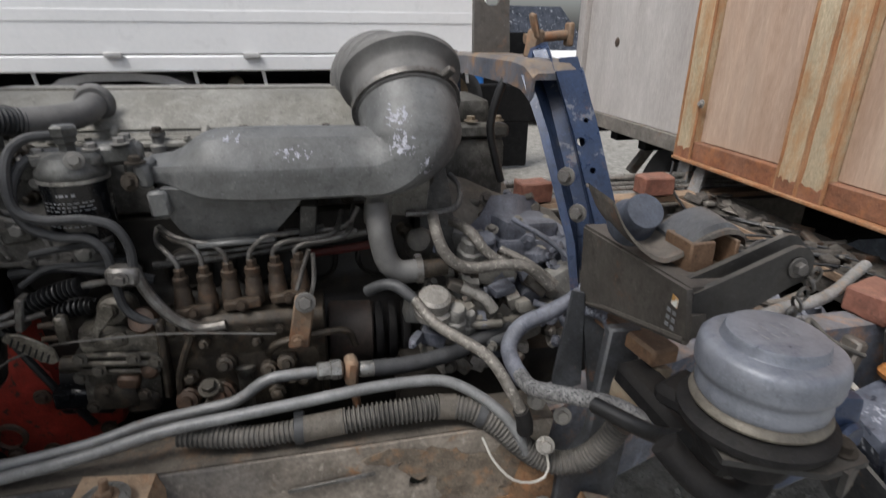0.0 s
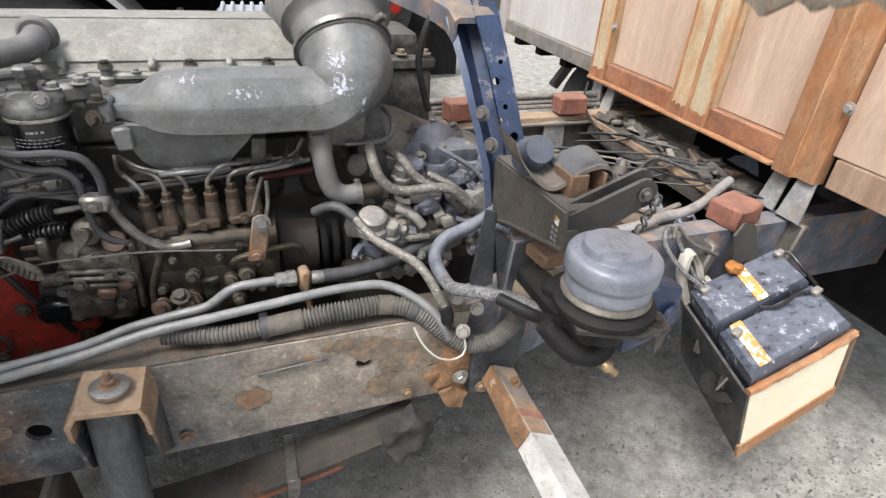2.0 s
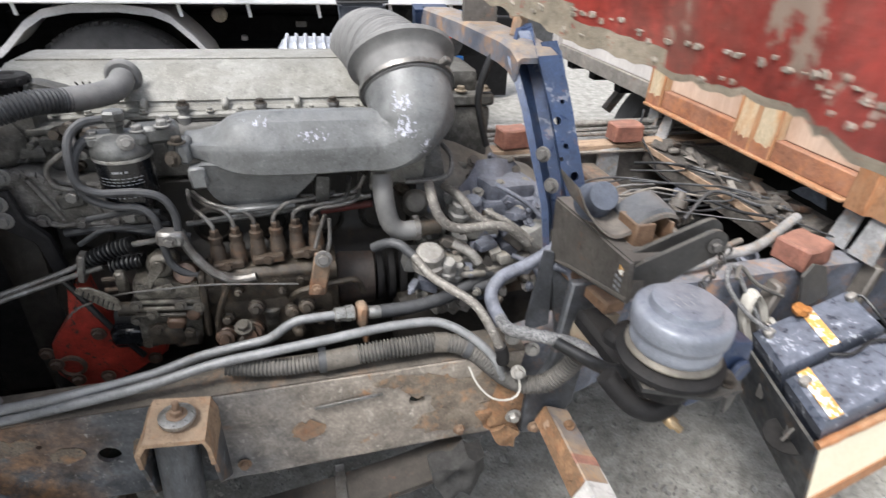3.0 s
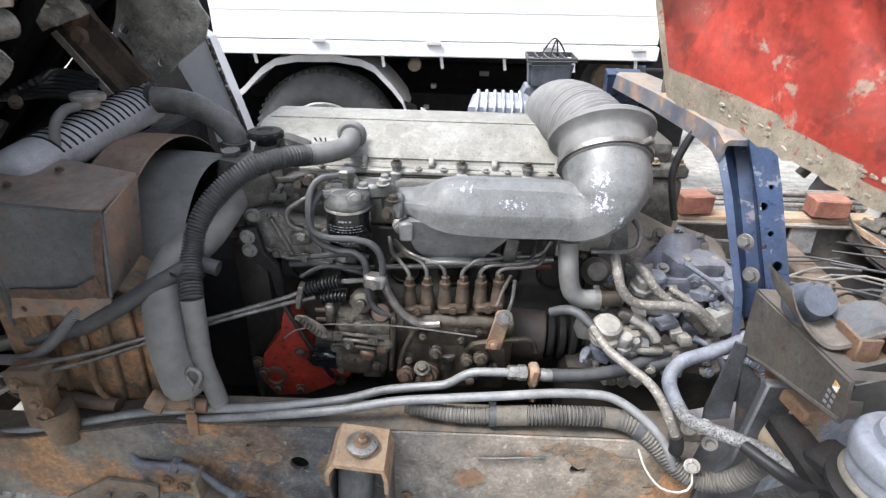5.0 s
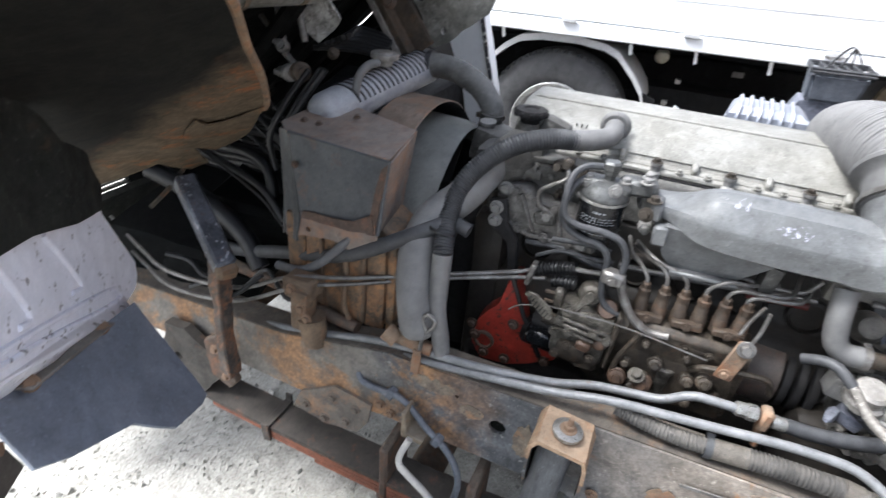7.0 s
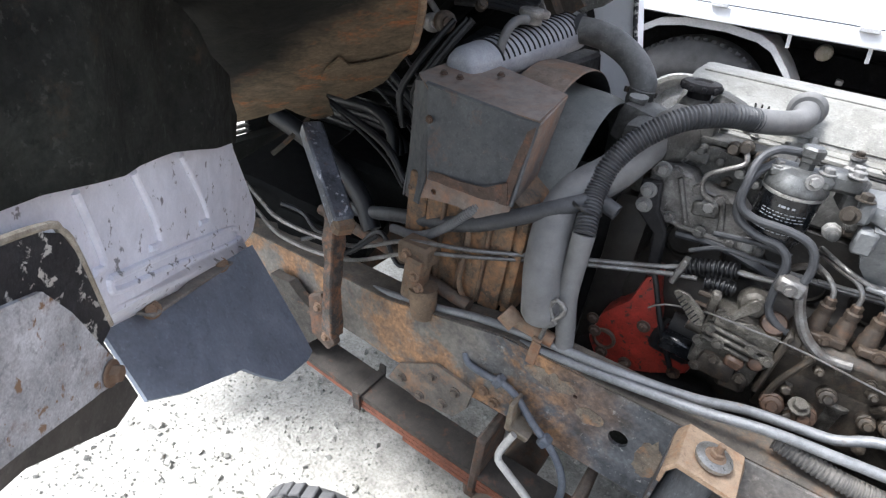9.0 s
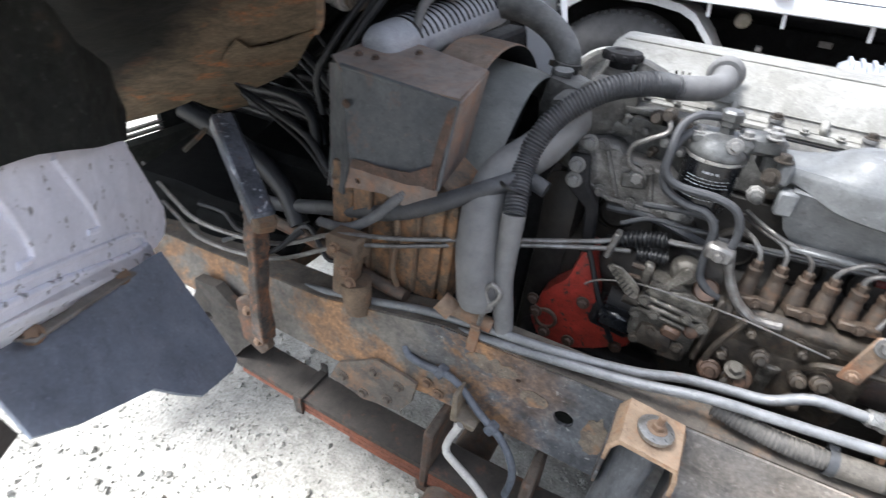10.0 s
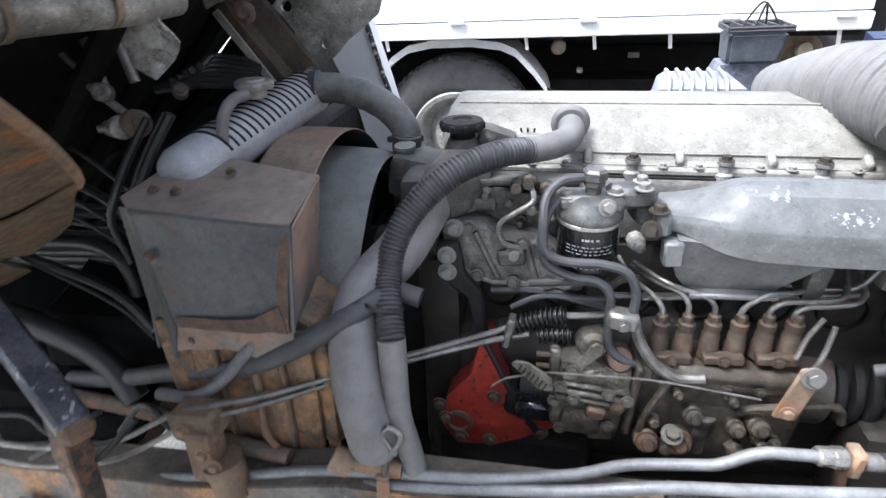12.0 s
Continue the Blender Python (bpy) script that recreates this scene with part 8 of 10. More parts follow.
# ---------------------------------------------------------------- radiator and fan shroud
def build_radiator():
    ra = thing("radiator", (-0.55, 1.8, 0.65), "truck radiator with ribbed alloy top tank and grey fan ring", "radiator")
    # top tank with ribs
    ta, tb = V((-0.605, 1.49, 1.372)), V((-0.530, 1.945, 1.432))
    tank_axis = (tb - ta).normalized()
    across = tank_axis.cross(V((0, 0, 1))).normalized()
    above = across.cross(tank_axis)
    bm = B()
    lathe(bm, ta, tank_axis, [(0.030, 0), (0.043, 0.008), (0.050, 0.025), (0.052, 0.12), (0.052, (tb - ta).length - 0.01), (0.046, (tb - ta).length)], 32)
    part("top_tank", bm, M_RADTANK, ra)
    for k in range(18):
        o = ta + tank_axis * (0.095 + 0.0195 * k)
        bm = B()
        sweep(bm, [o + tank_axis * 0.012 * (q - 40) / 60 + 0.0523 * (math.sin(radians(q)) * across + math.cos(radians(q)) * above) for q in range(-35, 76, 10)], 0.0027, seg=6, step=0.012)
        part("tank_groove", bm, M_GROOVE, ra)
    bm = B()
    lathe(bm, (-0.553, 1.722, 1.463), (0.05, 0, 1), [(0.022, 0), (0.022, 0.016), (0.036, 0.018), (0.038, 0.022), (0.038, 0.030), (0.034, 0.033), (0.022, 0.032), (0.018, 0.036), (0.006, 0.037)], 28)
    part("filler_cap", bm, M_PALE, ra, "round pale filler cap")
    tube("overflow_hose", ra, [(-0.545, 1.67, 1.478), (-0.548, 1.63, 1.478), (-0.552, 1.60, 1.462), (-0.556, 1.585, 1.425), (-0.55, 1.575, 1.37)], 0.011, M_HOSEL, seg=12)
    # core behind the shroud
    bm = B()
    slab(bm, (-0.58, 1.93, 0.99), (0.07, 0.70, 0.68), bev=0.01)
    part("core", bm, M_BLACK, ra)
    # fan drum, cut obliquely, inside the rusty shroud ring
    bm = B()
    cy, cz = 1.80, 1.018
    secs = []
    for k in range(9):
        f = k / 8
        R = 0.308 - 0.006 * f - 0.012 * f ** 6
        row = []
        for q in range(64):
            a = 2 * math.pi * q / 64
            z = cz + R * math.cos(a)
            dz = 1.335 - z
            x1 = max(-0.45, -0.325 + 0.22 * dz - 1.05 * dz * dz)
            row.append(bm.verts.new((-0.47 + (x1 + 0.47) * f, cy + R * math.sin(a), z)))
        secs.append(row)
    skin(bm, secs, cap=False)
    part("fan_drum", bm, M_FANRING, ra)
    bm = B()
    lathe(bm, (-0.52, 1.755, 1.04), (1, 0, 0), [(0.342, 0), (0.342, 0.05), (0.340, 0.118), (0.337, 0.121)], 64, cap=False)
    part("shroud_ring", bm, M_RINGTAN, ra, "rust-tan shroud ring")
    # inside of the ring and its web: the hollow's shade as near-black colour
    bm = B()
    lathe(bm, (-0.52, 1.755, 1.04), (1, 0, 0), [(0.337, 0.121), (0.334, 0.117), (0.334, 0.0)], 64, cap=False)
    part("ring_shade_lining", bm, M_GROOVE, ra)
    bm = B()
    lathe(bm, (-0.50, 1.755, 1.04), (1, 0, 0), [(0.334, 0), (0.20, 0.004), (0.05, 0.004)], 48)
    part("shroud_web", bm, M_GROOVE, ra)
    # fan, mostly hidden in the dark
    for k in range(7):
        a = 2 * math.pi * k / 7
        bm = B()
        slab(bm, (-0.43, 1.85 + 0.16 * math.cos(a), 1.03 + 0.16 * math.sin(a)), (0.03, 0.20, 0.07), Matrix.Rotation(a, 4, "X") @ Matrix.Rotation(0.6, 4, "Y"), 0.004)
        part("fan_blade", bm, M_BLACK, ra)
    bm = B()
    lathe(bm, (-0.40, 1.85, 1.045), (1, 0, 0), [(0.07, 0), (0.075, 0.03), (0.05, 0.06), (0.05, 0.14), (0.14, 0.15), (0.14, 0.19), (0.11, 0.20)], 28)
    part("fan_hub", bm, M_BLACK, ra)
    # made-up near-black block, added to close a bright slit behind the hose
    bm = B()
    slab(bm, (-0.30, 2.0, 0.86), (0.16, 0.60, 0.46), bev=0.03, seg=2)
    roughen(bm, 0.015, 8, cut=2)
    part("gap_block", bm, M_GROOVE, ra)
    # pulley and belt mass in front of the block
    bm = B()
    lathe(bm, (-0.21, 1.80, 0.93), (1, 0, 0), [(0.03, 0), (0.16, 0.005), (0.16, 0.02), (0.14, 0.03), (0.16, 0.04), (0.16, 0.055), (0.05, 0.06)], 32)
    part("pulley", bm, M_BLACK, ra)
    # sheet box on the near corner
    sb = thing("air_guide_box", (-0.47, 1.4, 1.15), "dark painted sheet-metal air guide rusting along its edges", "air guide")
    P = dict(ftl=(-0.595, 1.362, 1.370), ftr=(-0.334, 1.361, 1.355), fbr=(-0.350, 1.340, 1.185), fbl=(-0.562, 1.350, 1.168), btm=(-0.646, 1.53, 1.380), btl=(-0.585, 1.582, 1.393), btr=(-0.348, 1.515, 1.378), bbr=(-0.372, 1.50, 1.19), bbl=(-0.67, 1.45, 1.10), ctl=(-0.662, 1.425, 1.350), cbl=(-0.655, 1.395, 1.075), cbr=(-0.585, 1.350, 1.095))
    for nm, ks, seed in (("front_sheet", ("ftl", "ftr", "fbr", "fbl"), 1), ("top_sheet", ("ctl", "btm", "btl", "btr", "ftr", "ftl"), 2), ("end_sheet", ("ftr", "btr", "bbr", "fbr"), 3), ("side_sheet", ("btm", "ctl", "cbl", "bbl"), 4), ("corner_sheet", ("ctl", "ftl", "fbl", "cbr", "cbl"), 5)):
        bm = B()
        sheet(bm, [P[k] for k in ks], 0.004, cell=0.035, crumple=0.004, freq=9, seed=seed)
        part(nm, bm, M_SHROUD if nm not in ("top_sheet", "end_sheet") else M_SHROUDTOP, sb)
    bm = B()
    sweep(bm, [P["ftl"], P["ftr"], P["fbr"]], 0.005, seg=8, smooth=False)
    part("rolled_edge", bm, M_SHROUD, sb)
    bm = B()
    sheet(bm, ragged([(-0.562, 1.348, 1.170), (-0.350, 1.338, 1.187), (-0.356, 1.336, 1.150), (-0.42, 1.336, 1.128), (-0.47, 1.34, 1.140), (-0.52, 1.342, 1.132), (-0.575, 1.345, 1.115)], 0.02, 0.006, 8), 0.004, holes=[((-0.54, 1.344, 1.145), 0.007)])
    part("torn_skirt", bm, M_SHROUDTOP, sb, "torn rusty lower edge")
    for k, pts in enumerate(([(-0.336, 1.3585, 1.352), (-0.353, 1.3375, 1.186), (-0.374, 1.3375, 1.186), (-0.366, 1.345, 1.25), (-0.352, 1.3585, 1.34)], [(-0.353, 1.3365, 1.186), (-0.56, 1.3455, 1.169), (-0.555, 1.346, 1.19), (-0.48, 1.345, 1.196), (-0.41, 1.342, 1.205), (-0.365, 1.340, 1.23)])):
        bm = B()
        sheet(bm, [V(p) + V((0, -0.0035, 0)) for p in ragged(pts, 0.012, 0.005, 30 + k)], 0.0015)
        part("rust_border", bm, M_BOXRUST, sb, "flaking brown rust along the edge")
    for p in ((-0.605, 1.435, 1.376), (-0.560, 1.43, 1.377), (-0.50, 1.50, 1.386)):
        bolt(sb, p, (0, -0.2, 1), 0.006, M_RUSTDK)
    for p in ((-0.575, 1.352, 1.30), (-0.62, 1.37, 1.12)):
        bolt(sb, p, (0, -1, 0), 0.006, M_RUSTDK)
    # ribbed casing under it
    oc = thing("cooler_casing", (-0.45, 1.42, 0.9), "rust-stained ribbed cooler casing with a mounting lug", "cooler")
    bm = B()
    prism(bm, [(-0.64, 0.88), (-0.31, 0.905), (-0.325, 1.17), (-0.40, 1.22), (-0.62, 1.2)], "y", 1.375, 1.50, 0.01)
    part("casing", bm, M_TANKRUST, oc)
    for k, (xc, w, y) in enumerate(((-0.60, 0.055, 1.372), (-0.545, 0.045, 1.366), (-0.487, 0.060, 1.370), (-0.425, 0.054, 1.362), (-0.368, 0.050, 1.368), (-0.327, 0.022, 1.374))):
        bm = B()
        slab(bm, (xc, y, 1.03), (w, 0.014, 0.27), (0, 2, 0), 0.006, 2)
        roughen(bm, 0.004, 18, cut=2)
        part("panel", bm, M_TANKRUST, oc)
    for x in (-0.518, -0.455, -0.395):
        bm = B()
        slab(bm, (x, 1.358, 1.035), (0.009, 0.016, 0.26), (0, 2, 0), 0.003)
        part("rib", bm, M_LUG, oc)
    tube("drain_pipe", oc, [(-0.44, 1.345, 1.13), (-0.435, 1.34, 1.05), (-0.44, 1.335, 0.96), (-0.425, 1.34, 0.91)], 0.007, M_LUG, seg=8)
    bm = B()
    slab(bm, (-0.535, 1.30, 1.01), (0.085, 0.06, 0.055), (0, -4, 0), 0.008)
    slab(bm, (-0.525, 1.285, 0.955), (0.05, 0.05, 0.12), (0, 4, 0), 0.012, 2)
    lathe(bm, (-0.50, 1.285, 0.905), (0.1, 0, -1), [(0.034, -0.03), (0.034, 0.0), (0.030, 0.05), (0.024, 0.055)], 18)
    roughen(bm, 0.003, 30)
    part("mount_lug", bm, M_LUG, oc, "heavily rusted mounting lug")
    for p in ((-0.545, 1.268, 1.015), (-0.515, 1.262, 0.97), (-0.50, 1.262, 0.945)):
        bolt(oc, p, (0, -1, 0), 0.009, M_RUST)
    tube("lug_pipe", oc, [(-0.95, 1.40, 0.92), (-0.7, 1.38, 0.915), (-0.56, 1.35, 0.91), (-0.40, 1.33, 0.905)], 0.016, M_RUSTDK, seg=10)
    bm = B()
    rod(bm, (-0.285, 1.295, 0.962), (-0.18, 1.30, 0.950), 0.016, seg=12)
    rod(bm, (-0.295, 1.29, 0.972), (-0.265, 1.29, 0.955), 0.022, seg=12)
    part("hose_bracket", bm, M_RUST, oc)
    tube("shackle", oc, [(-0.205, 1.285, 0.95), (-0.195, 1.28, 1.0), (-0.175, 1.28, 1.03), (-0.17, 1.283, 1.05), (-0.19, 1.285, 1.06), (-0.20, 1.283, 1.04), (-0.18, 1.28, 1.01)], 0.005, M_STEEL, seg=8)


M_RINGTAN = mat("rust_tan_shroud", (0.27, 0.20, 0.15), 0.8, 0, dark=(0.16, 0.105, 0.07), rust=0.35, rustcol=(0.24, 0.115, 0.055), scale=8, bump=0.3, dust=0.2)
M_BOXRUST = mat("dull_brown_rust", (0.12, 0.075, 0.052), 0.85, 0, dark=(0.075, 0.055, 0.045), rust=0.3, rustcol=(0.19, 0.085, 0.045), scale=16, bump=0.5, mottle=0.5)
M_LUG = mat("brown_rust_casting", (0.17, 0.115, 0.07), 0.85, 0, dark=(0.085, 0.06, 0.04), rust=0.4, rustcol=(0.17, 0.08, 0.038), dust=0.3, scale=15, bump=0.6, dustcol=(0.27, 0.21, 0.15))
M_SHROUDTOP = mat("shroud_rust_top", (0.22, 0.18, 0.15), 0.75, 0, dark=(0.13, 0.10, 0.082), rust=0.48, rustcol=(0.25, 0.13, 0.072), dust=0.5, scale=9, bump=0.35, dustcol=(0.33, 0.285, 0.25), tiny=0.15)
build_radiator()


# ---------------------------------------------------------------- tilted cab
def build_cab():
    cb = thing("tilted_cab", (-1.3, 1.6, 0.9), "truck cab tipped forward, rusty dark underside and pale outer skin", "truck cab")
    # wheel-arch liner, behind and above the pale panel
    bm = B()
    d = V((-0.6, 0.8, 0)).normalized()
    o = V((-0.40, 0.545, 0))
    at = lambda s, z: o + s * d + V((0, 0, z))
    sheet(bm, ragged([at(-0.1, 1.475), at(0.06, 1.445), at(0.32, 1.375), at(0.585, 1.285), at(0.60, 1.33), at(0.555, 1.405), at(0.44, 1.47), at(0.38, 1.56), at(0.32, 2.2), at(-0.25, 2.2), at(-0.25, 1.55)], 0.05, 0.005, 4), 0.006, cell=0.03, crumple=0.012, freq=6,
          bulge=lambda x, y: 0.007 * math.sin(x * 22) + 0.004 * math.sin(x * 47 + 3 * y))
    part("wheel_arch_liner", bm, M_LINER, cb)
    bm = B()
    back = V((0.028, 0.021, 0)) * -0.8
    sheet(bm, [at(-0.02, 1.47) + back, at(0.30, 1.41) + back, at(0.60, 1.315) + back, at(0.625, 1.25) + back, at(0.70, 1.12) + back, at(0.722, 1.08) + back, at(0.715, 1.048) + back, at(0.69, 1.032) + back, at(0.64, 1.035) + back, at(0.599, 1.050) + back, at(0.119, 1.255) + back, at(0.095, 1.262) + back, at(0.06, 1.36) + back, at(-0.02, 1.40) + back], 0.004, cell=0.02, crumple=0.003, freq=8)
    part("splash_panel", bm, M_CABW, cb, "dirty bluish-white splash panel with pressed ribs")
    face = back + V((0.8, 0.6, 0)) * 0.003
    for row in (((0.385, 1.34), (0.426, 1.264), (0.446, 1.212), (0.440, 1.199), (0.410, 1.212)), ((0.248, 1.376), (0.269, 1.318), (0.280, 1.270), (0.270, 1.259), (0.247, 1.268)), ((0.134, 1.407), (0.143, 1.359), (0.148, 1.318), (0.142, 1.309), (0.127, 1.314)),
                ((0.150, 1.289), (0.293, 1.231), (0.534, 1.128), (0.585, 1.092), (0.565, 1.080), (0.301, 1.204), (0.164, 1.264), (0.148, 1.280), (0.150, 1.289))):
        bm = B()
        sweep(bm, [at(a, b) + face for a, b in row], 0.0055, seg=8, step=0.008)
        part("pressed_rib", bm, M_CABW, cb)
    # turned-in lower edge of the panel, down to the flap
    bm = B()
    loft(bm, [[at(0.10, 1.272) + back, at(0.35, 1.168) + back, at(0.62, 1.062) + back], [V((-0.575, 0.645, 1.172)), V((-0.655, 0.82, 1.112)), V((-0.745, 1.0, 1.062))], [V((-0.580, 0.642, 1.168)), V((-0.660, 0.817, 1.108)), V((-0.750, 0.997, 1.058))], [at(0.10, 1.262) + back * 1.4, at(0.35, 1.158) + back * 1.4, at(0.62, 1.052) + back * 1.4]], cap=False)
    part("panel_return", bm, M_CABW, cb)
    # mud flap
    bm = B()
    flap = [(-0.745, 1.003, 1.065), (-0.60, 1.000, 0.935), (-0.563, 0.992, 0.902), (-0.548, 0.965, 0.905), (-0.515, 0.878, 0.942), (-0.525, 0.845, 0.970), (-0.535, 0.817, 1.004), (-0.51, 0.70, 1.06), (-0.500, 0.651, 1.097), (-0.583, 0.650, 1.178), (-0.603, 0.70, 1.16)]
    sheet(bm, flap, 0.006, cell=0.04, crumple=0.006, freq=6)
    part("mud_flap", bm, M_FLAP, cb, "slate-grey rubber mud flap")
    bm = B()
    a, b = V((-0.592, 0.715, 1.152)), V((-0.700, 0.92, 1.090))
    dd = b - a
    slab(bm, a.lerp(b, 0.5) + V((0.008, -0.006, 0.008)), (0.030, dd.length, 0.006), dd.to_track_quat("Y", "Z").to_matrix().to_4x4(), 0.002)
    part("flap_strip", bm, M_CONC, cb)
    for t in (0.08, 0.92):
        bolt(cb, a.lerp(b, t) + V((0.012, -0.009, 0.011)), (0.6, -0.3, 0.6), 0.009, M_RUST)
    # pale fender corner and dark arch under it
    fo, so, ao = V((0.8, 0.6, 0)) * -0.004, V((0.8, 0.6, 0)) * -0.009, V((0.8, 0.6, 0)) * -0.022
    bm = B()
    sheet(bm, ragged([at(-0.15, 1.43) + fo, at(0.022, 1.372) + fo, at(0.047, 1.328) + fo, at(0.066, 1.276) + fo, at(0.096, 1.205) + fo, at(0.088, 1.196) + fo, at(0.05, 1.218) + fo, at(-0.15, 1.305) + fo], 0.02, 0.002, 2), 0.005)
    part("fender_corner", bm, M_CABW2, cb, "rust-speckled white fender corner")
    bolt(cb, at(0.070, 1.225) + V((0.8, 0.6, 0)) * 0.0, (0.8, 0.6, 0), 0.010, M_RUST)
    bm = B()
    sheet(bm, ragged([at(-0.15, 1.47) + so, at(0.046, 1.417) + so, at(0.073, 1.398) + so, at(0.085, 1.369) + so, at(0.102, 1.261) + so, at(0.081, 1.255) + so, at(0.053, 1.318) + so, at(0.03, 1.35) + so, at(-0.15, 1.40) + so], 0.02, 0.002), 0.004)
    part("seal_strip", bm, M_CHIPPED, cb, "black chipped seal")
    tube("seal_bead", cb, [at(-0.15, 1.475) + so, at(0.046, 1.418) + so, at(0.076, 1.398) + so, at(0.088, 1.369) + so, at(0.105, 1.262) + so], 0.004, M_CREAMPAINT, seg=8, step=0.01)
    bm = B()
    sheet(bm, [at(-0.15, 1.32) + ao, at(0.05, 1.24) + ao, at(0.096, 1.26) + ao, at(0.135, 1.118) + ao, at(0.08, 1.125) + ao, at(-0.046, 1.224) + ao, at(-0.15, 1.262) + ao], 0.006)
    part("arch_flange", bm, M_BRKT, cb)
    # rusted floor edge with holes
    pl = [(-1.15, 1.20, 1.15), (-1.073, 1.246, 1.181), (-1.05, 1.268, 1.187), (-0.964, 1.302, 1.227), (-0.985, 1.36, 1.20), (-1.01, 1.441, 1.161), (-0.968, 1.47, 1.177), (-0.90, 1.385, 1.24), (-0.827, 1.30, 1.307), (-0.85, 1.389, 1.267), (-0.786, 1.391, 1.304), (-0.724, 1.375, 1.344), (-0.572, 1.278, 1.459),
          (-0.48, 1.165, 1.545), (-0.40, 1.05, 1.625), (-0.335, 0.965, 1.690), (-0.300, 0.909, 1.722), (-0.252, 0.905, 1.751), (-0.212, 0.915, 1.771), (-0.205, 0.83, 1.80), (-0.30, 0.68, 1.79), (-0.55, 0.70, 1.64), (-0.80, 0.90, 1.435), (-0.95, 1.08, 1.30)]
    bm = B()
    sheet(bm, ragged(pl, 0.020, 0.005, 9), 0.006, holes=[((-0.66, 1.245, 1.42), 0.005)], cell=0.03, crumple=0.010, freq=6)
    part("floor_edge", bm, M_CABEDGE, cb, "rusted-through cab floor edge")
    tube("rolled_rim", cb, [(-0.59, 1.288, 1.443), (-0.565, 1.268, 1.466), (-0.48, 1.165, 1.543), (-0.40, 1.05, 1.623), (-0.335, 0.965, 1.688), (-0.302, 0.915, 1.720), (-0.285, 0.902, 1.733), (-0.252, 0.905, 1.750)], 0.007, M_RIMRUST, "tan rolled rim of the rusted floor", seg=8, step=0.012)
    # one lifted, torn scale of rust on it
    bm = B()
    lift = V((0.48, -0.24, -0.84)) * 0.005
    sheet(bm, [p + lift for p in map(V, ragged([(-0.652, 1.160, 1.444), (-0.679, 1.215, 1.414), (-0.655, 1.245, 1.42), (-0.62, 1.262, 1.435), (-0.575, 1.278, 1.457), (-0.724, 1.372, 1.344), (-0.786, 1.388, 1.304), (-0.848, 1.384, 1.267), (-0.827, 1.302, 1.307), (-0.75, 1.21, 1.375)], 0.02, 0.004, 20))], 0.003, cell=0.02, crumple=0.006, freq=9, seed=1)
    part("rust_scale", bm, M_CABEDGE, cb, "orange-brown lifted rust scale")
    bm = B()
    sheet(bm, ragged([(-0.80, 1.25, 1.69), (-0.61, 1.25, 1.712), (-0.45, 1.25, 1.724), (-0.36, 1.25, 1.710), (-0.29, 1.25, 1.716), (-0.27, 1.25, 1.82), (-0.55, 1.25, 1.80), (-0.80, 1.25, 1.76)], 0.03, 0.005, 12), 0.006, cell=0.03, crumple=0.012, freq=9)
    part("floor_lip", bm, M_LIP, cb, "dusty grey-brown lip of the cab floor")
    tube("torn_strip", cb, [(-1.03, 1.435, 1.155), (-1.02, 1.36, 1.12), (-1.035, 1.31, 1.085)], 0.007, M_CABRUST, seg=6)
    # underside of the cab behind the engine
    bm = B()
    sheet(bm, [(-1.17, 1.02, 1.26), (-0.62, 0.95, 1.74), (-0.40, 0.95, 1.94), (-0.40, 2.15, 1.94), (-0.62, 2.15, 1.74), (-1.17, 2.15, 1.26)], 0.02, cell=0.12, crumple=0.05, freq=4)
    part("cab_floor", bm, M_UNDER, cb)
    # unseen bulk of the tipped cab, guessed in shape, added to cast shade
    bm = B()
    loft(bm, [[(-1.3, y, 1.2), (-0.42, y, 1.96), (-0.75, y, 2.5), (-1.9, y, 2.4), (-2.4, y, 1.2)] for y in (0.98, 2.16)])
    part("cab_shell", bm, M_CABW, cb)
    bm = B()
    sheet(bm, [(-1.45, 1.0, 0.95), (-1.45, 2.5, 0.95), (-1.6, 2.5, 0.45), (-1.6, 1.0, 0.45)], 0.03)
    part("front_panel", bm, M_LINER, cb)
    bm = B()
    sheet(bm, [(-1.5, 1.585, 0.88), (-1.5, 2.25, 0.90), (-1.5, 2.25, 1.12), (-1.5, 1.585, 1.07)], 0.02)
    part("grille_bar", bm, M_LINER, cb, "dark upper front panel")
    for z in (0.948, 0.968):
        bm = B()
        slab(bm, (-1.5, 1.46, z), (0.02, 0.27, 0.008), (0, 0, 0), 0.002)
        part("grille_slat", bm, M_CONC, cb)
    # near-black sheet added as dark background; its holes make the bright glints
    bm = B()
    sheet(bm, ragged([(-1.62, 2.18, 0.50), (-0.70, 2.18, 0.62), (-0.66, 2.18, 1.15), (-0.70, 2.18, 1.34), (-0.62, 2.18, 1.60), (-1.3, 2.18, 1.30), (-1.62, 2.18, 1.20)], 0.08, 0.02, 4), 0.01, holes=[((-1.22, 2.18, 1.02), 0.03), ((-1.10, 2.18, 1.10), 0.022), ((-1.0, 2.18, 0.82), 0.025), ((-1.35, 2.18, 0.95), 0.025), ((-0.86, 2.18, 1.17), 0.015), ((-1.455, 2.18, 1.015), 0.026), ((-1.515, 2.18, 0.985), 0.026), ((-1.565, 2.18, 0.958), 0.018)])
    part("holed_backdrop", bm, M_UNDER, cb)
    # floor ribs, pedals and silvery shields seen under it
    for k in range(2, 7):
        y = 1.2 + 0.18 * k
        bm = B()
        sweep(bm, [(-1.25, y, 1.12), (-1.0, y + 0.02, 1.33), (-0.75, y, 1.56), (-0.58, y, 1.75)], 0.022, seg=6, step=0.08)
        part("floor_rib", bm, M_UNDER, cb)
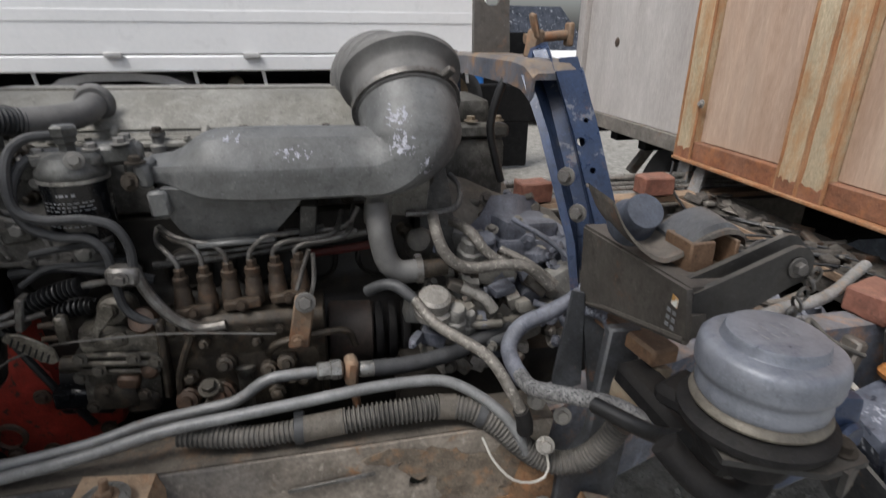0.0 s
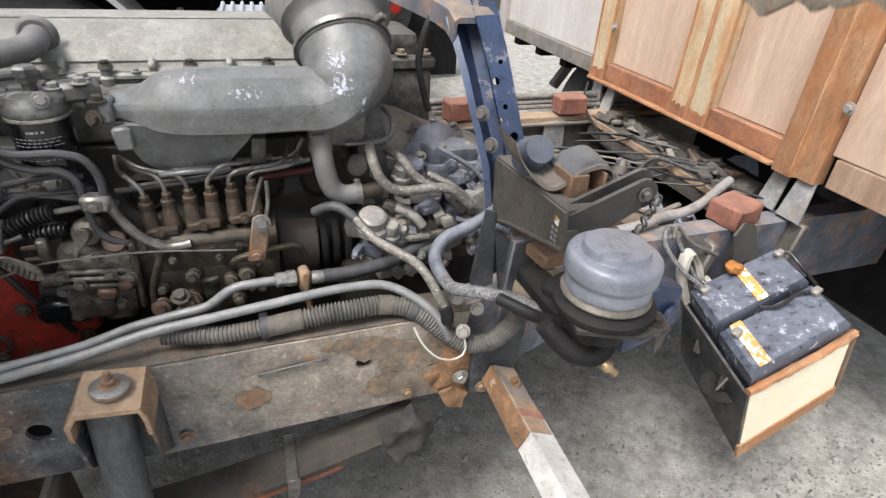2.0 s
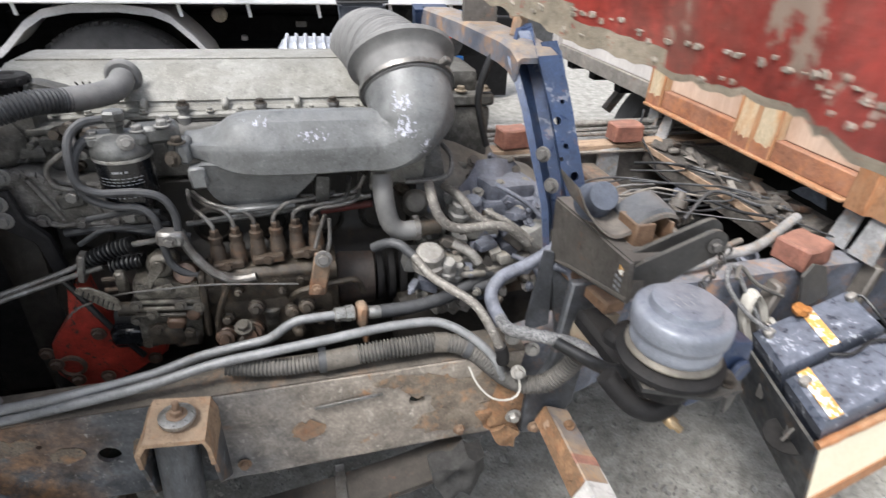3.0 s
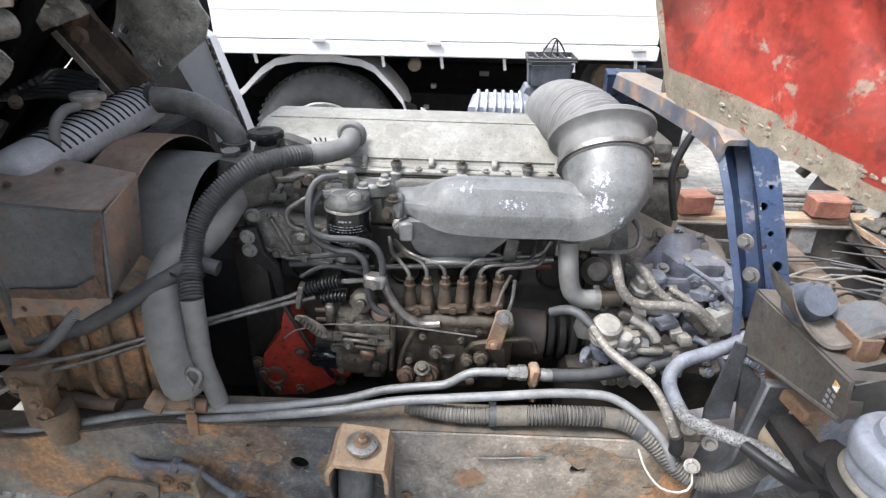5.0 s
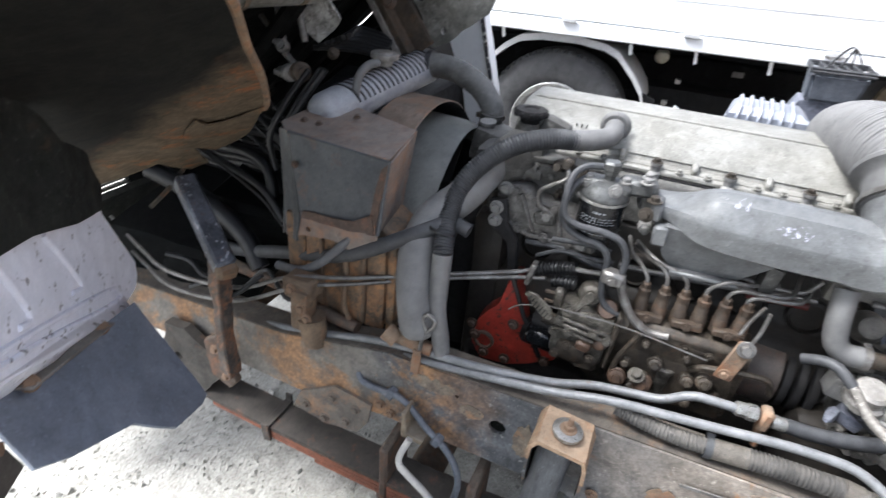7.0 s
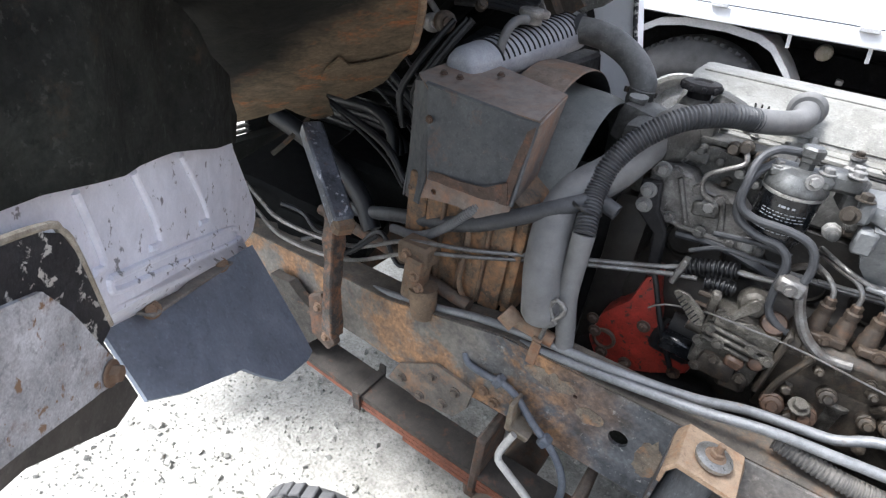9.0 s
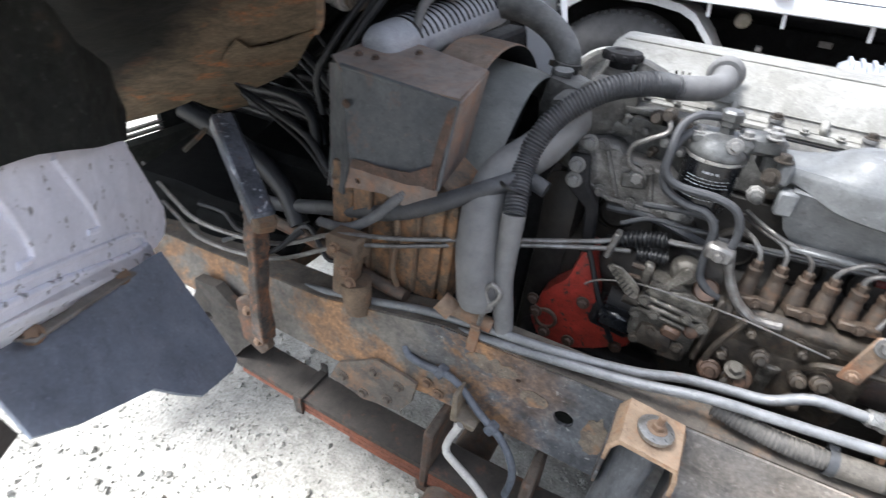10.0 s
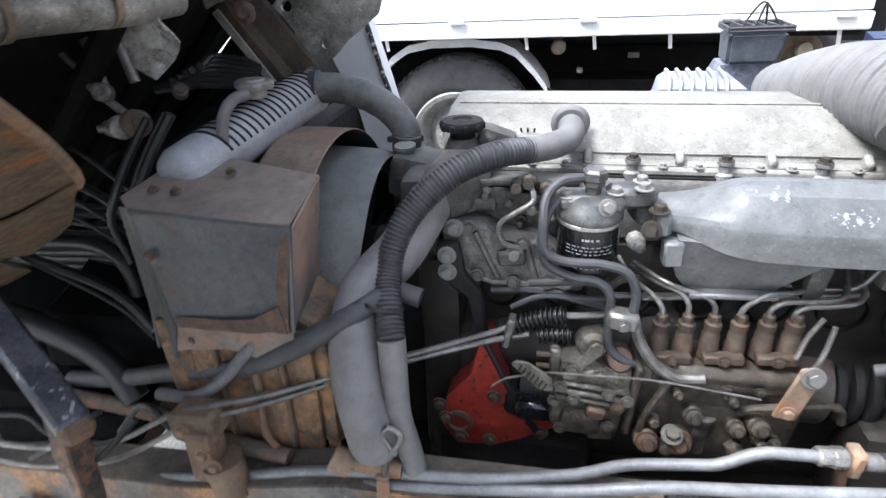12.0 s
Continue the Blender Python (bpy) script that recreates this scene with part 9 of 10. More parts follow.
    for k, (pl2, m) in enumerate((([(-0.740, 1.60, 1.60), (-0.715, 1.58, 1.66), (-0.655, 1.58, 1.68), (-0.606, 1.61, 1.579), (-0.64, 1.62, 1.545), (-0.679, 1.62, 1.522), (-0.728, 1.61, 1.54)], M_SHIELD),
                                  ([(-0.66, 1.78, 1.62), (-0.64, 1.74, 1.70), (-0.56, 1.76, 1.74), (-0.55, 1.80, 1.66)], M_SHIELDD))):
        bm = B()
        sheet(bm, ragged(pl2, 0.025, 0.008, k), 0.004, cell=0.014, crumple=0.03, freq=24, seed=k)
        part("heat_shield", bm, m, cb, "crinkled silvery heat shield")
    tube("silencer_pipe", cb, [(-0.69, 1.05, 1.635), (-0.685, 1.18, 1.648), (-0.675, 1.30, 1.650), (-0.658, 1.40, 1.649), (-0.650, 1.55, 1.645), (-0.640, 1.66, 1.650)], 0.030, M_SHIELDD, "dull silvery pipe under the cab", seg=20)
    for y in (1.33, 1.50):
        band("pipe_clamp", cb, (-0.67 + 0.12 * (y - 1.33), y, 1.649), (0.08, 1, 0), 0.0315, M_RUSTTAN, 0.014)
    for a, b, r in (((-0.80, 1.60, 1.64), (-0.765, 1.58, 1.505), 0.008), ((-0.736, 1.60, 1.64), (-0.700, 1.58, 1.52), 0.009), ((-0.86, 1.58, 1.60), (-0.74, 1.55, 1.50), 0.006), ((-0.69, 1.55, 1.45), (-0.77, 1.55, 1.52), 0.007)):
        bm = B()
        rod(bm, a, b, r, seg=10)
        part("linkage_rod", bm, M_STEEL, cb)
    for p, d, r, m in (((-0.737, 1.54, 1.51), (0.3, -0.8, 0.3), 0.016, M_STEEL), ((-0.712, 1.53, 1.452), (0.8, -0.5, 0.1), 0.021, M_PALE), ((-0.672, 1.52, 1.462), (0.8, -0.5, 0.1), 0.024, M_BROWN), ((-0.742, 1.54, 1.448), (-0.8, -0.5, 0), 0.014, M_STEEL), ((-0.63, 1.60, 1.50), (0.5, -0.6, 0.3), 0.014, M_BROWN)):
        bm = B()
        lathe(bm, V(p) - 0.014 * V(d).normalized(), d, [(r * .6, 0), (r, 0.003), (r, 0.022), (r * .8, 0.026), (r * .5, 0.026), (r * .5, 0.036)], 18)
        part("bushing", bm, m, cb)
    # far rear corner, bracket and white skin
    bm = B()
    sheet(bm, ragged([(-0.601, 1.95, 1.61), (-0.56, 1.95, 1.56), (-0.553, 1.95, 1.49), (-0.521, 1.95, 1.478), (-0.47, 1.95, 1.50), (-0.429, 1.95, 1.537), (-0.357, 1.95, 1.592), (-0.338, 1.95, 1.643), (-0.36, 1.95, 1.70), (-0.35, 1.95, 1.85), (-0.60, 1.95, 1.85), (-0.56, 1.95, 1.70)], 0.03, 0.004, 3), 0.008, cell=0.022, crumple=0.035, freq=11, holes=[((-0.575, 1.95, 1.612), 0.013), ((-0.49, 1.95, 1.53), 0.010)])
    part("rear_corner", bm, M_SHIELDD, cb, "dull silvery crumpled corner panel")
    bm = B()
    loft(bm, [[(a, 1.86, b), (a + 0.030, 1.855, b + 0.012), (a + 0.034, 1.90, b + 0.012), (a + 0.075, 1.90, b + 0.045), (a + 0.075, 1.92, b + 0.045), (a + 0.0, 1.92, b)] for a, b in ((-0.70, 1.64), (-0.682, 1.60), (-0.59, 1.472), (-0.575, 1.455))])
    part("hinge_bracket", bm, M_BROWN, cb, "brown channel bracket")
    bm = B()
    loft(bm, [[(a - 0.004, 1.854, b - 0.004), (a + 0.014, 1.850, b + 0.004), (a + 0.014, 1.853, b + 0.006), (a - 0.004, 1.858, b - 0.001)] for a, b in ((-0.69, 1.612), (-0.59, 1.468), (-0.577, 1.452))])
    part("bracket_edge", bm, M_PALE, cb, "pale worn edge of the bracket")
    bm = B()
    slab(bm, (-0.60, 1.83, 1.65), (0.035, 0.05, 0.07), (0, 30, 0), 0.01)
    lathe(bm, (-0.585, 1.80, 1.615), (0.3, -1, 0), [(0.02, 0), (0.022, 0.01), (0.012, 0.014), (0.012, 0.03)], 14)
    roughen(bm, 0.004, 40)
    part("hinge_block", bm, M_OILRUST, cb)
    bm = B()
    loft(bm, [[(-0.63, 2.32, 1.46), (-0.60, 2.30, 1.55), (-0.56, 2.30, 1.60), (-0.50, 2.30, 1.56), (-0.47, 2.30, 1.42), (-0.425, 2.30, 1.25), (-0.43, 2.30, 1.10), (-0.52, 2.32, 1.12), (-0.56, 2.32, 1.30)], [(-0.63, 2.36, 1.46), (-0.60, 2.36, 1.55), (-0.56, 2.36, 1.60), (-0.50, 2.36, 1.56), (-0.46, 2.36, 1.42), (-0.415, 2.36, 1.25), (-0.42, 2.36, 1.10), (-0.52, 2.36, 1.12), (-0.56, 2.36, 1.30)]])
    part("door_edge", bm, M_WHITE, cb, "white painted door edge")
    tube("door_seal", cb, [(-0.50, 2.29, 1.555), (-0.465, 2.29, 1.42), (-0.42, 2.29, 1.25), (-0.425, 2.29, 1.10)], 0.008, M_CHIPPED, seg=8)
    # cab mount strut by the rail
    bm = B()
    a, b = V((-0.886, 1.308, 1.205)), V((-0.690, 1.215, 1.055))
    q = (b - a).to_track_quat("X", "Z").to_matrix().to_4x4()
    slab(bm, a.lerp(b, 0.5), ((b - a).length, 0.05, 0.05), q, 0.006)
    part("mount_strut", bm, M_STRUT, cb, "scuffed black strut")
    bm = B()
    slab(bm, b + V((0.0, 0, -0.005)), (0.035, 0.05, 0.045), q, 0.008)
    roughen(bm, 0.004, 50)
    part("strut_foot", bm, M_LUG, cb)
    return cb


M_LIP = mat("dusty_floor_lip", (0.30, 0.26, 0.20), 0.8, 0, dark=(0.14, 0.12, 0.095), rust=0.2, dust=0.2, scale=10, bump=0.5, mottle=0.45)
M_HOSEB = mat("blue_grey_hose", (0.085, 0.10, 0.125), 0.6, 0, dust=0.35, scale=18, bump=0.2, dustcol=(0.26, 0.265, 0.28))
M_CREAMPAINT = mat("flaking_cream_paint", (0.50, 0.46, 0.38), 0.7, 0, dark=(0.30, 0.26, 0.2), scale=30, bump=0.3)
M_SHIELD = mat("crinkled_silver_shield", (0.72, 0.715, 0.69), 0.3, 0.35, dark=(0.22, 0.21, 0.19), scale=16, bump=1.0, mottle=0.5)
M_SHIELDD = mat("dull_silver_panel", (0.44, 0.435, 0.40), 0.45, 0.3, dark=(0.17, 0.165, 0.14), scale=9, bump=0.5, dust=0.15, mottle=0.55)
M_CHIPPED = mat("chipped_black_seal", (0.03, 0.03, 0.033), 0.6, 0, chips=(0.45, 0.44, 0.40), chip=0.25, scale=14, bump=0.3)
M_BROWN = mat("brown_bracket", (0.095, 0.07, 0.048), 0.75, 0, dark=(0.04, 0.032, 0.024), rust=0.25, rustcol=(0.2, 0.1, 0.045), scale=12, bump=0.4)
M_STRUT = mat("scuffed_black_strut", (0.15, 0.165, 0.20), 0.4, 0.2, dark=(0.045, 0.05, 0.06), chips=(0.34, 0.35, 0.38), chip=0.10, rust=0.14, scale=9, bump=0.4, mottle=0.6)
build_cab()


M_POSTRUST = mat("streaked_post_rust", (0.075, 0.062, 0.052), 0.85, 0, dark=(0.03, 0.027, 0.024), rust=0.42, rustcol=(0.22, 0.095, 0.04), scale=14, bump=0.7, mottle=0.7, dust=0.15)


def build_front_clutter():
    # mount post standing on the rail
    mp = thing("cab_mount_post", (-0.70, 1.25, 0.80), "rusty cab mount post standing on the rail end", "mount post")
    bm = B()
    loft(bm, [[(x - w, y, z), (x + w, y - 0.01, z), (x + w, y + 0.035, z), (x - w, y + 0.04, z)] for x, y, z, w in ((-0.735, 1.215, 1.06, 0.018), (-0.720, 1.20, 1.00, 0.022), (-0.712, 1.19, 0.95, 0.018), (-0.695, 1.165, 0.84, 0.020), (-0.688, 1.16, 0.76, 0.025))])
    bmesh.ops.bevel(bm, geom=bm.edges[:], offset=0.004, segments=1, affect="EDGES")
    roughen(bm, 0.006, 22, cut=2)
    part("post", bm, M_POSTRUST, mp)
    bm = B()
    prism(bm, [(-0.80, 0.80), (-0.755, 0.83), (-0.70, 0.69), (-0.73, 0.655), (-0.79, 0.68)], "y", 1.20, 1.222, 0.004)
    part("pivot_plate", bm, M_RUSTDK, mp)
    bolt(mp, (-0.76, 1.20, 0.785), (0, -1, 0), 0.009, M_RUST)
    bolt(mp, (-0.735, 1.20, 0.70), (0, -1, 0), 0.009, M_RUST)
    # wiring harness from cab to chassis
    wh = thing("wiring_harness", (-0.9, 1.6, 0.9), "sagging bundle of black hoses and wires from cab to chassis", "wiring harness")
    rnd = random.Random(9)
    for k, (dz, r) in enumerate(((0.0, 0.017), (-0.034, 0.014), (-0.062, 0.017), (-0.098, 0.012), (0.03, 0.011), (-0.125, 0.016), (-0.045, 0.010), (-0.08, 0.010), (0.012, 0.009))):
        o = V((0.01 * (k % 3), 0.022 * k, dz))
        tube("harness_hose", wh, [V(p) + o for p in ((-1.42, 1.66, 1.13), (-1.25, 1.63, 1.150), (-1.12, 1.61, 1.158), (-1.00, 1.60, 1.170), (-0.92, 1.59, 1.172), (-0.865, 1.58, 1.150), (-0.838, 1.57, 1.095), (-0.83, 1.55, 1.01))], r, M_WIRE, seg=12, step=0.02)
    for k in range(4):
        o = V((0.02 * k, rnd.uniform(-.03, .03), rnd.uniform(-.01, .01)))
        tube("harness_wire", wh, [V(p) + o for p in ((-0.66, 1.53, 1.47), (-0.70, 1.51, 1.41), (-0.745, 1.50, 1.34), (-0.775, 1.50, 1.28), (-0.76, 1.50, 1.20))], rnd.choice((0.005, 0.007, 0.009)), M_WIRE, seg=8, step=0.03)
    for k in range(9):
        y0, z0 = rnd.uniform(1.45, 2.0), rnd.uniform(1.05, 1.36)
        r = rnd.choice((0.004, 0.006, 0.008, 0.010))
        tube("harness_hose", wh, [(-1.30, y0 + 0.1, z0 - 0.02), (-1.10, y0 + 0.04, z0 + rnd.uniform(-.02, .03)), (-0.92, y0, z0 + rnd.uniform(0, .05)), (-0.76, y0 - 0.03, z0 - rnd.uniform(0, .06)), (-0.67, y0 - 0.06, z0 - rnd.uniform(.06, .22))], r, M_WIRE, seg=9, step=0.03)
    for k in range(7):
        tube("harness_wire", wh, [(-0.80 + 0.02 * k, 1.75, 1.47 + 0.008 * k), (-0.70, 1.78 + 0.01 * k, 1.475 + 0.008 * k), (-0.60, 1.80 + 0.01 * k, 1.468 + 0.006 * k)], 0.008, M_WIRE, seg=8)
    for k in range(3):
        x0, y0 = rnd.uniform(-1.0, -0.74), rnd.uniform(1.22, 1.40)
        tube("harness_wire", wh, [(x0, y0, rnd.uniform(.92, 0.98)), (x0 + 0.06, y0 + 0.02, rnd.uniform(.9, 1.0)), (x0 + 0.14, y0, rnd.uniform(.88, 1.02)), (x0 + 0.2, y0 + 0.05, rnd.uniform(.9, 1.05))], 0.006, M_WIRE, seg=8)
    tube("fat_hose", wh, [(-1.10, 1.38, 1.16), (-1.0, 1.40, 1.12), (-0.90, 1.42, 1.06), (-0.82, 1.42, 1.0), (-0.76, 1.40, 0.93)], 0.026, M_WIRE, seg=12)
    # made-up near-black lumps that keep the space behind the hoses dark
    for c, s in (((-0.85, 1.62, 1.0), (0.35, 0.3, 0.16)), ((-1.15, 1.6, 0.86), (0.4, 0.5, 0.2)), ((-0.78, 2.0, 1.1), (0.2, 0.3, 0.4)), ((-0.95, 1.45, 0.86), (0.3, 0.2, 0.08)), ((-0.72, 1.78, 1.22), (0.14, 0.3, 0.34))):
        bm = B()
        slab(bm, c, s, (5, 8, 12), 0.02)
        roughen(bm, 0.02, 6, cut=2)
        part("dark_fill", bm, M_UNDER, wh)
    # pneumatic line and bracket on the rail face
    bl = thing("brake_line", (-0.1, 1.24, 0.7), "grey brake hose with pale plastic tail clipped to the rail", "brake line")
    tube("hose", bl, [(-0.365, 1.282, 0.815), (-0.35, 1.272, 0.80), (-0.30, 1.268, 0.797), (-0.25, 1.264, 0.805), (-0.21, 1.26, 0.79), (-0.16, 1.25, 0.755), (-0.105, 1.24, 0.725), (-0.07, 1.23, 0.69), (-0.055, 1.225, 0.64), (-0.06, 1.22, 0.58)], 0.0085, M_HOSEB, seg=12)
    for p in ((-0.265, 1.268, 0.802), (-0.125, 1.244, 0.735)):
        bm = B()
        slab(bm, p, (0.022, 0.026, 0.030), (0, 30, 0), 0.004)
        part("clip", bm, M_HOSEB, bl)
    tube("pale_tail", bl, [(-0.185, 1.215, 0.735), (-0.20, 1.20, 0.69), (-0.197, 1.19, 0.665), (-0.16, 1.17, 0.668), (-0.10, 1.15, 0.655), (-0.04, 1.13, 0.61), (0.0, 1.12, 0.55)], 0.0085, M_PALESTRAP, seg=12)
    bm = B()
    prism(bm, [(-0.215, 0.80), (-0.205, 0.80), (-0.20, 0.735), (-0.155, 0.73), (-0.16, 0.715), (-0.215, 0.72)], "y", 1.225, 1.275, 0.003)
    part("line_bracket", bm, M_RUSTTAN, bl)


build_front_clutter()

# ---------------------------------------------------------------- red flap overhead
def build_red_flap():
    edge = [V((0.529, 1.013, 1.668)), V((0.568, 0.925, 1.655)), V((0.607, 0.84, 1.639)), V((0.632, 0.745, 1.632)), V((0.628, 0.664, 1.637)), V((0.585, 0.555, 1.640)), V((0.52, 0.46, 1.655))]
    line = spline(edge, 0.008)
    fl = thing("red_sheet", (0.6, 0.75, 1.64), "cracked red painted canvas sheet with a frayed beige hem, hanging", "sheet")
    rows = []
    for k, p in enumerate(line):
        s = k / (len(line) - 1)
        n = V((math.cos(1.2 - 2.2 * s), math.sin(1.2 - 2.2 * s), 0))
        jag = 0.004 * noise.noise(p * 60) + 0.003 * noise.noise(p * 140)
        col = []
        for j in range(40):
            h = jag * max(0, 1 - j / 4) + 0.010 * j - (0.006 * min(1, j) if s > 0.22 else 0)
            fold = 0.024 * math.sin(s * 9 + h * 5) * min(1, h * 5) + 0.006 * noise.noise(V((s * 9, h * 16, 1))) + 0.05 * max(0.0, h) ** 1.5 + sum(0.010 * max(0.0, 1 - abs(((s * a + h * b + c) % 1) - 0.5) * w) for a, b, c, w in ((3.1, 3.4, 0.2, 9), (2.3, -2.8, 0.55, 11))) * min(1, h * 9)
            col.append(p + V((-0.34 * max(0.0, h) * max(0.0, 1 - s / 0.55), 0, h)) + n * fold)
        rows.append(col)
    hemw = lambda i: 1 if i > len(line) * 0.45 else 2 if i > len(line) * 0.32 else 3
    for name, pick, m, label in (("painted_skin", lambda i, j: i >= 1 and j >= hemw(i), M_REDSHEET, ""), ("frayed_hem", lambda i, j: i < 1 or j < hemw(i), M_REDEDGE, "frayed beige canvas hem")):
        bm = B()
        vf, vb = {}, {}
        def at2(d, i, j, off):
            if (i, j) not in d:
                d[i, j] = bm.verts.new(rows[i][j] + V((0.004, 0.001, 0)) * off)
            return d[i, j]
        cells = [(i, j) for i in range(len(rows) - 1) for j in range(39) if pick(i, j)]
        edges = {}
        for i, j in cells:
            loop = [(i, j), (i + 1, j), (i + 1, j + 1), (i, j + 1)]
            bm.faces.new([at2(vf, *q, 0) for q in loop])
            bm.faces.new([at2(vb, *q, 1) for q in reversed(loop)])
            for a, b in zip(loop, loop[1:] + loop[:1]):
                edges[a, b] = 1
        for a, b in edges:
            if (b, a) not in edges:
                bm.faces.new((at2(vf, *b, 0), at2(vf, *a, 0), at2(vb, *a, 1), at2(vb, *b, 1)))
        part(name, bm, m, fl, label)
    # cords up to the top of the cargo body
    for i, y in ((4, 1.62), (len(rows) // 2, 1.3), (len(rows) - 6, 1.0)):
        p, q = rows[i][38], V((1.925, y, 2.56))
        tube("cord", fl, [p, p.lerp(q, 0.5) - V((0, 0, 0.05)), q], 0.005, M_PALESTRAP, "tied cord", seg=7, step=0.06)
    # flakes of old paint along the hem
    rnd = random.Random(17)
    for k in range(130):
        i = rnd.randrange(int(len(rows) * (0.33 if k % 4 else 0.12)), len(rows) - 2)
        j = 1 if k % 4 == 0 else 2 if rnd.random() < 0.85 else rnd.randrange(4, 30)
        o = rows[i][j].lerp(rows[i][j + 1], rnd.gauss(0.5, 0.22) if j == 2 else rnd.random())
        along, up = (rows[i + 1][j] - rows[i - 1][j]).normalized(), (rows[i][j + 1] - rows[i][j]).normalized()
        out = along.cross(up)
        out = out if out.x < 0 else -out
        a, b = rnd.uniform(0.0010, 0.0042), rnd.uniform(0.0007, 0.0019)
        loop = [o + out * (-0.0005 + (0.0016 if lift else 0)) + along * (a * (0.8 if lift else 1) * math.cos(q * 0.698) * rnd.uniform(0.7, 1.2)) + up * (b * (0.8 if lift else 1) * math.sin(q * 0.698) * rnd.uniform(0.7, 1.3)) for lift in (0, 1) for q in range(9)]
        bm = B()
        loft(bm, [loop[:9], loop[9:]])
        part("paint_flake", bm, M_FLAKE, fl)


M_FLAKE = mat("pale_paint_flake", (0.40, 0.37, 0.32), 0.8, 0, dark=(0.2, 0.17, 0.13), scale=60, bump=0.3)
build_red_flap()


# ---------------------------------------------------------------- cargo body behind
def build_cargo_body():
    cg = thing("cargo_body", (2.1, 2.4, 1.0), "truck cargo body front wall of weathered plywood in a rusty frame", "cargo body")
    X = 1.96
    Z0, Z1 = 1.075, 2.6

    def upright(y0, y1, z0, material, proud, label=""):
        bm = B()
        t = B()
        prism(t, [(X - proud, y0), (X - proud, y1), (X + 0.02, y1), (X + 0.02, y0)], "z", z0, Z1, 0.004, 2)
        add(bm, t)
        return part("pillar", bm, material, cg, label)

    def bead(post, y, r=0.006, proud=0.036):
        bm = B()
        sweep(bm, [(X - proud + 0.002 * noise.noise(V((y * 9, k * 0.7, 0))), y + 0.003 * noise.noise(V((y * 5, k * 0.6, 4))), Z0 + 0.05 * k) for k in range(31)], r, seg=6, smooth=False)
        part("rust_bead", bm, M_CARGO, post)

    def foot(post, y0, y1):
        bm = B()
        top = [(X - 0.0385, y1 + (y0 - y1) * k / 9, 1.118 + 0.018 * noise.noise(V((k * 0.8, y0 * 7, 0)))) for k in range(10)]
        sheet(bm, [(X - 0.0385, y0, Z0), (X - 0.0385, y1, Z0)] + top, 0.003)
        part("rusted_foot", bm, M_SILL, post, "rust-eaten foot")
    end = upright(3.60, 3.68, Z0, M_PLYG, 0.03, "greyed end trim")
    single = upright(2.505, 2.605, Z0, M_PILLAR, 0.035, "cream paint streaked with rust")
    for y in (2.505, 2.603):
        bead(single, y)
    foot(single, 2.505, 2.605)
    for y0, y1 in ((1.968, 2.052), (1.868, 1.958)):
        post = upright(y0, y1, Z0, M_PILLAR, 0.035, "cream paint streaked with rust")
        bead(post, y0)
        bead(post, y1)
        foot(post, y0, y1)
    # broad stepped pillar with its foot below the sill
    bm = B()
    prism(bm, [(X - 0.045, 1.553), (X + 0.02, 1.553), (X + 0.02, 1.425), (X - 0.020, 1.425), (X - 0.024, 1.431), (X - 0.024, 1.480), (X - 0.040, 1.486), (X - 0.045, 1.490)], "z", 1.058, Z1, 0.003, 2)
    wide = part("pillar", bm, M_CARGO, cg, "broad rusty stepped pillar")
    bead(wide, 1.490, 0.006, 0.046)
    upright(0.93, 1.0, Z0, M_CARGO, 0.035)
    for k, (a, b) in enumerate(((3.60, 2.605), (2.505, 2.052), (1.868, 1.553), (1.425, 1.0))):
        bm = B()
        slab(bm, (X + 0.008, (a + b) / 2, 1.88), (0.018, a - b - 0.004, 1.46), bev=0.002)
        part("plywood_panel", bm, M_PLYG if k == 0 else M_PLY, cg, "greyed plywood panel" if k == 0 else "")
    bm = B()
    slab(bm, (X - 0.010, 2.0815, 1.112), (0.036, 1.047, 0.072), bev=0.004)
    part("sill", bm, M_SILL, cg)
    bm = B()
    slab(bm, (X - 0.030, 2.083, 1.071), (0.045, 1.044, 0.012), bev=0.003)
    part("sill_lip", bm, M_CARGO, cg, "bright rusty lip of the sill")
    bm = B()
    slab(bm, (X + 0.005, 3.11, 1.112), (0.04, 1.0, 0.072), bev=0.004)
    part("far_sill", bm, M_CONC, cg)
    bm = B()
    slab(bm, (X + 0.002, 1.20, 1.105), (0.024, 0.40, 0.085), bev=0.003)
    part("near_skirt", bm, M_SKIRT, cg, "dull brown lower board")
    bm = B()
    slab(bm, (3.5, 2.30, 1.13), (3.0, 2.72, 0.03), bev=0.0)
    part("body_floor", bm, M_DARKUNDER, cg)
    bm = B()
    slab(bm, (3.5, 0.92, 1.8), (3.0, 0.03, 1.5), bev=0.0)
    part("side_wall", bm, M_PLY, cg)
    for y in (1.30, 2.55):
        bm = B()
        slab(bm, (3.4, y + 0.12, 1.06), (2.8, 0.08, 0.09), bev=0.004)
        part("bearer", bm, M_DARKUNDER, cg)
    for top, low in (((1.560, 1.508), (1.574, 1.508)), ((1.480, 1.425), (1.492, 1.412)), ((2.600, 2.530), (2.585, 2.515)), ((2.480, 2.430), (2.500, 2.425))):
        bm = B()
        sheet(bm, [(1.955, top[0], 1.066), (1.955, top[1], 1.066), (1.935, low[1], 0.936), (1.935, low[0], 0.936)], 0.007)
        sheet(bm, [(1.955, top[0], 1.066), (2.02, top[0], 1.066), (2.0, low[0], 0.936), (1.935, low[0], 0.936)], 0.007)
        part("support_foot", bm, M_LEG, cg, "pale grey bent-steel foot")
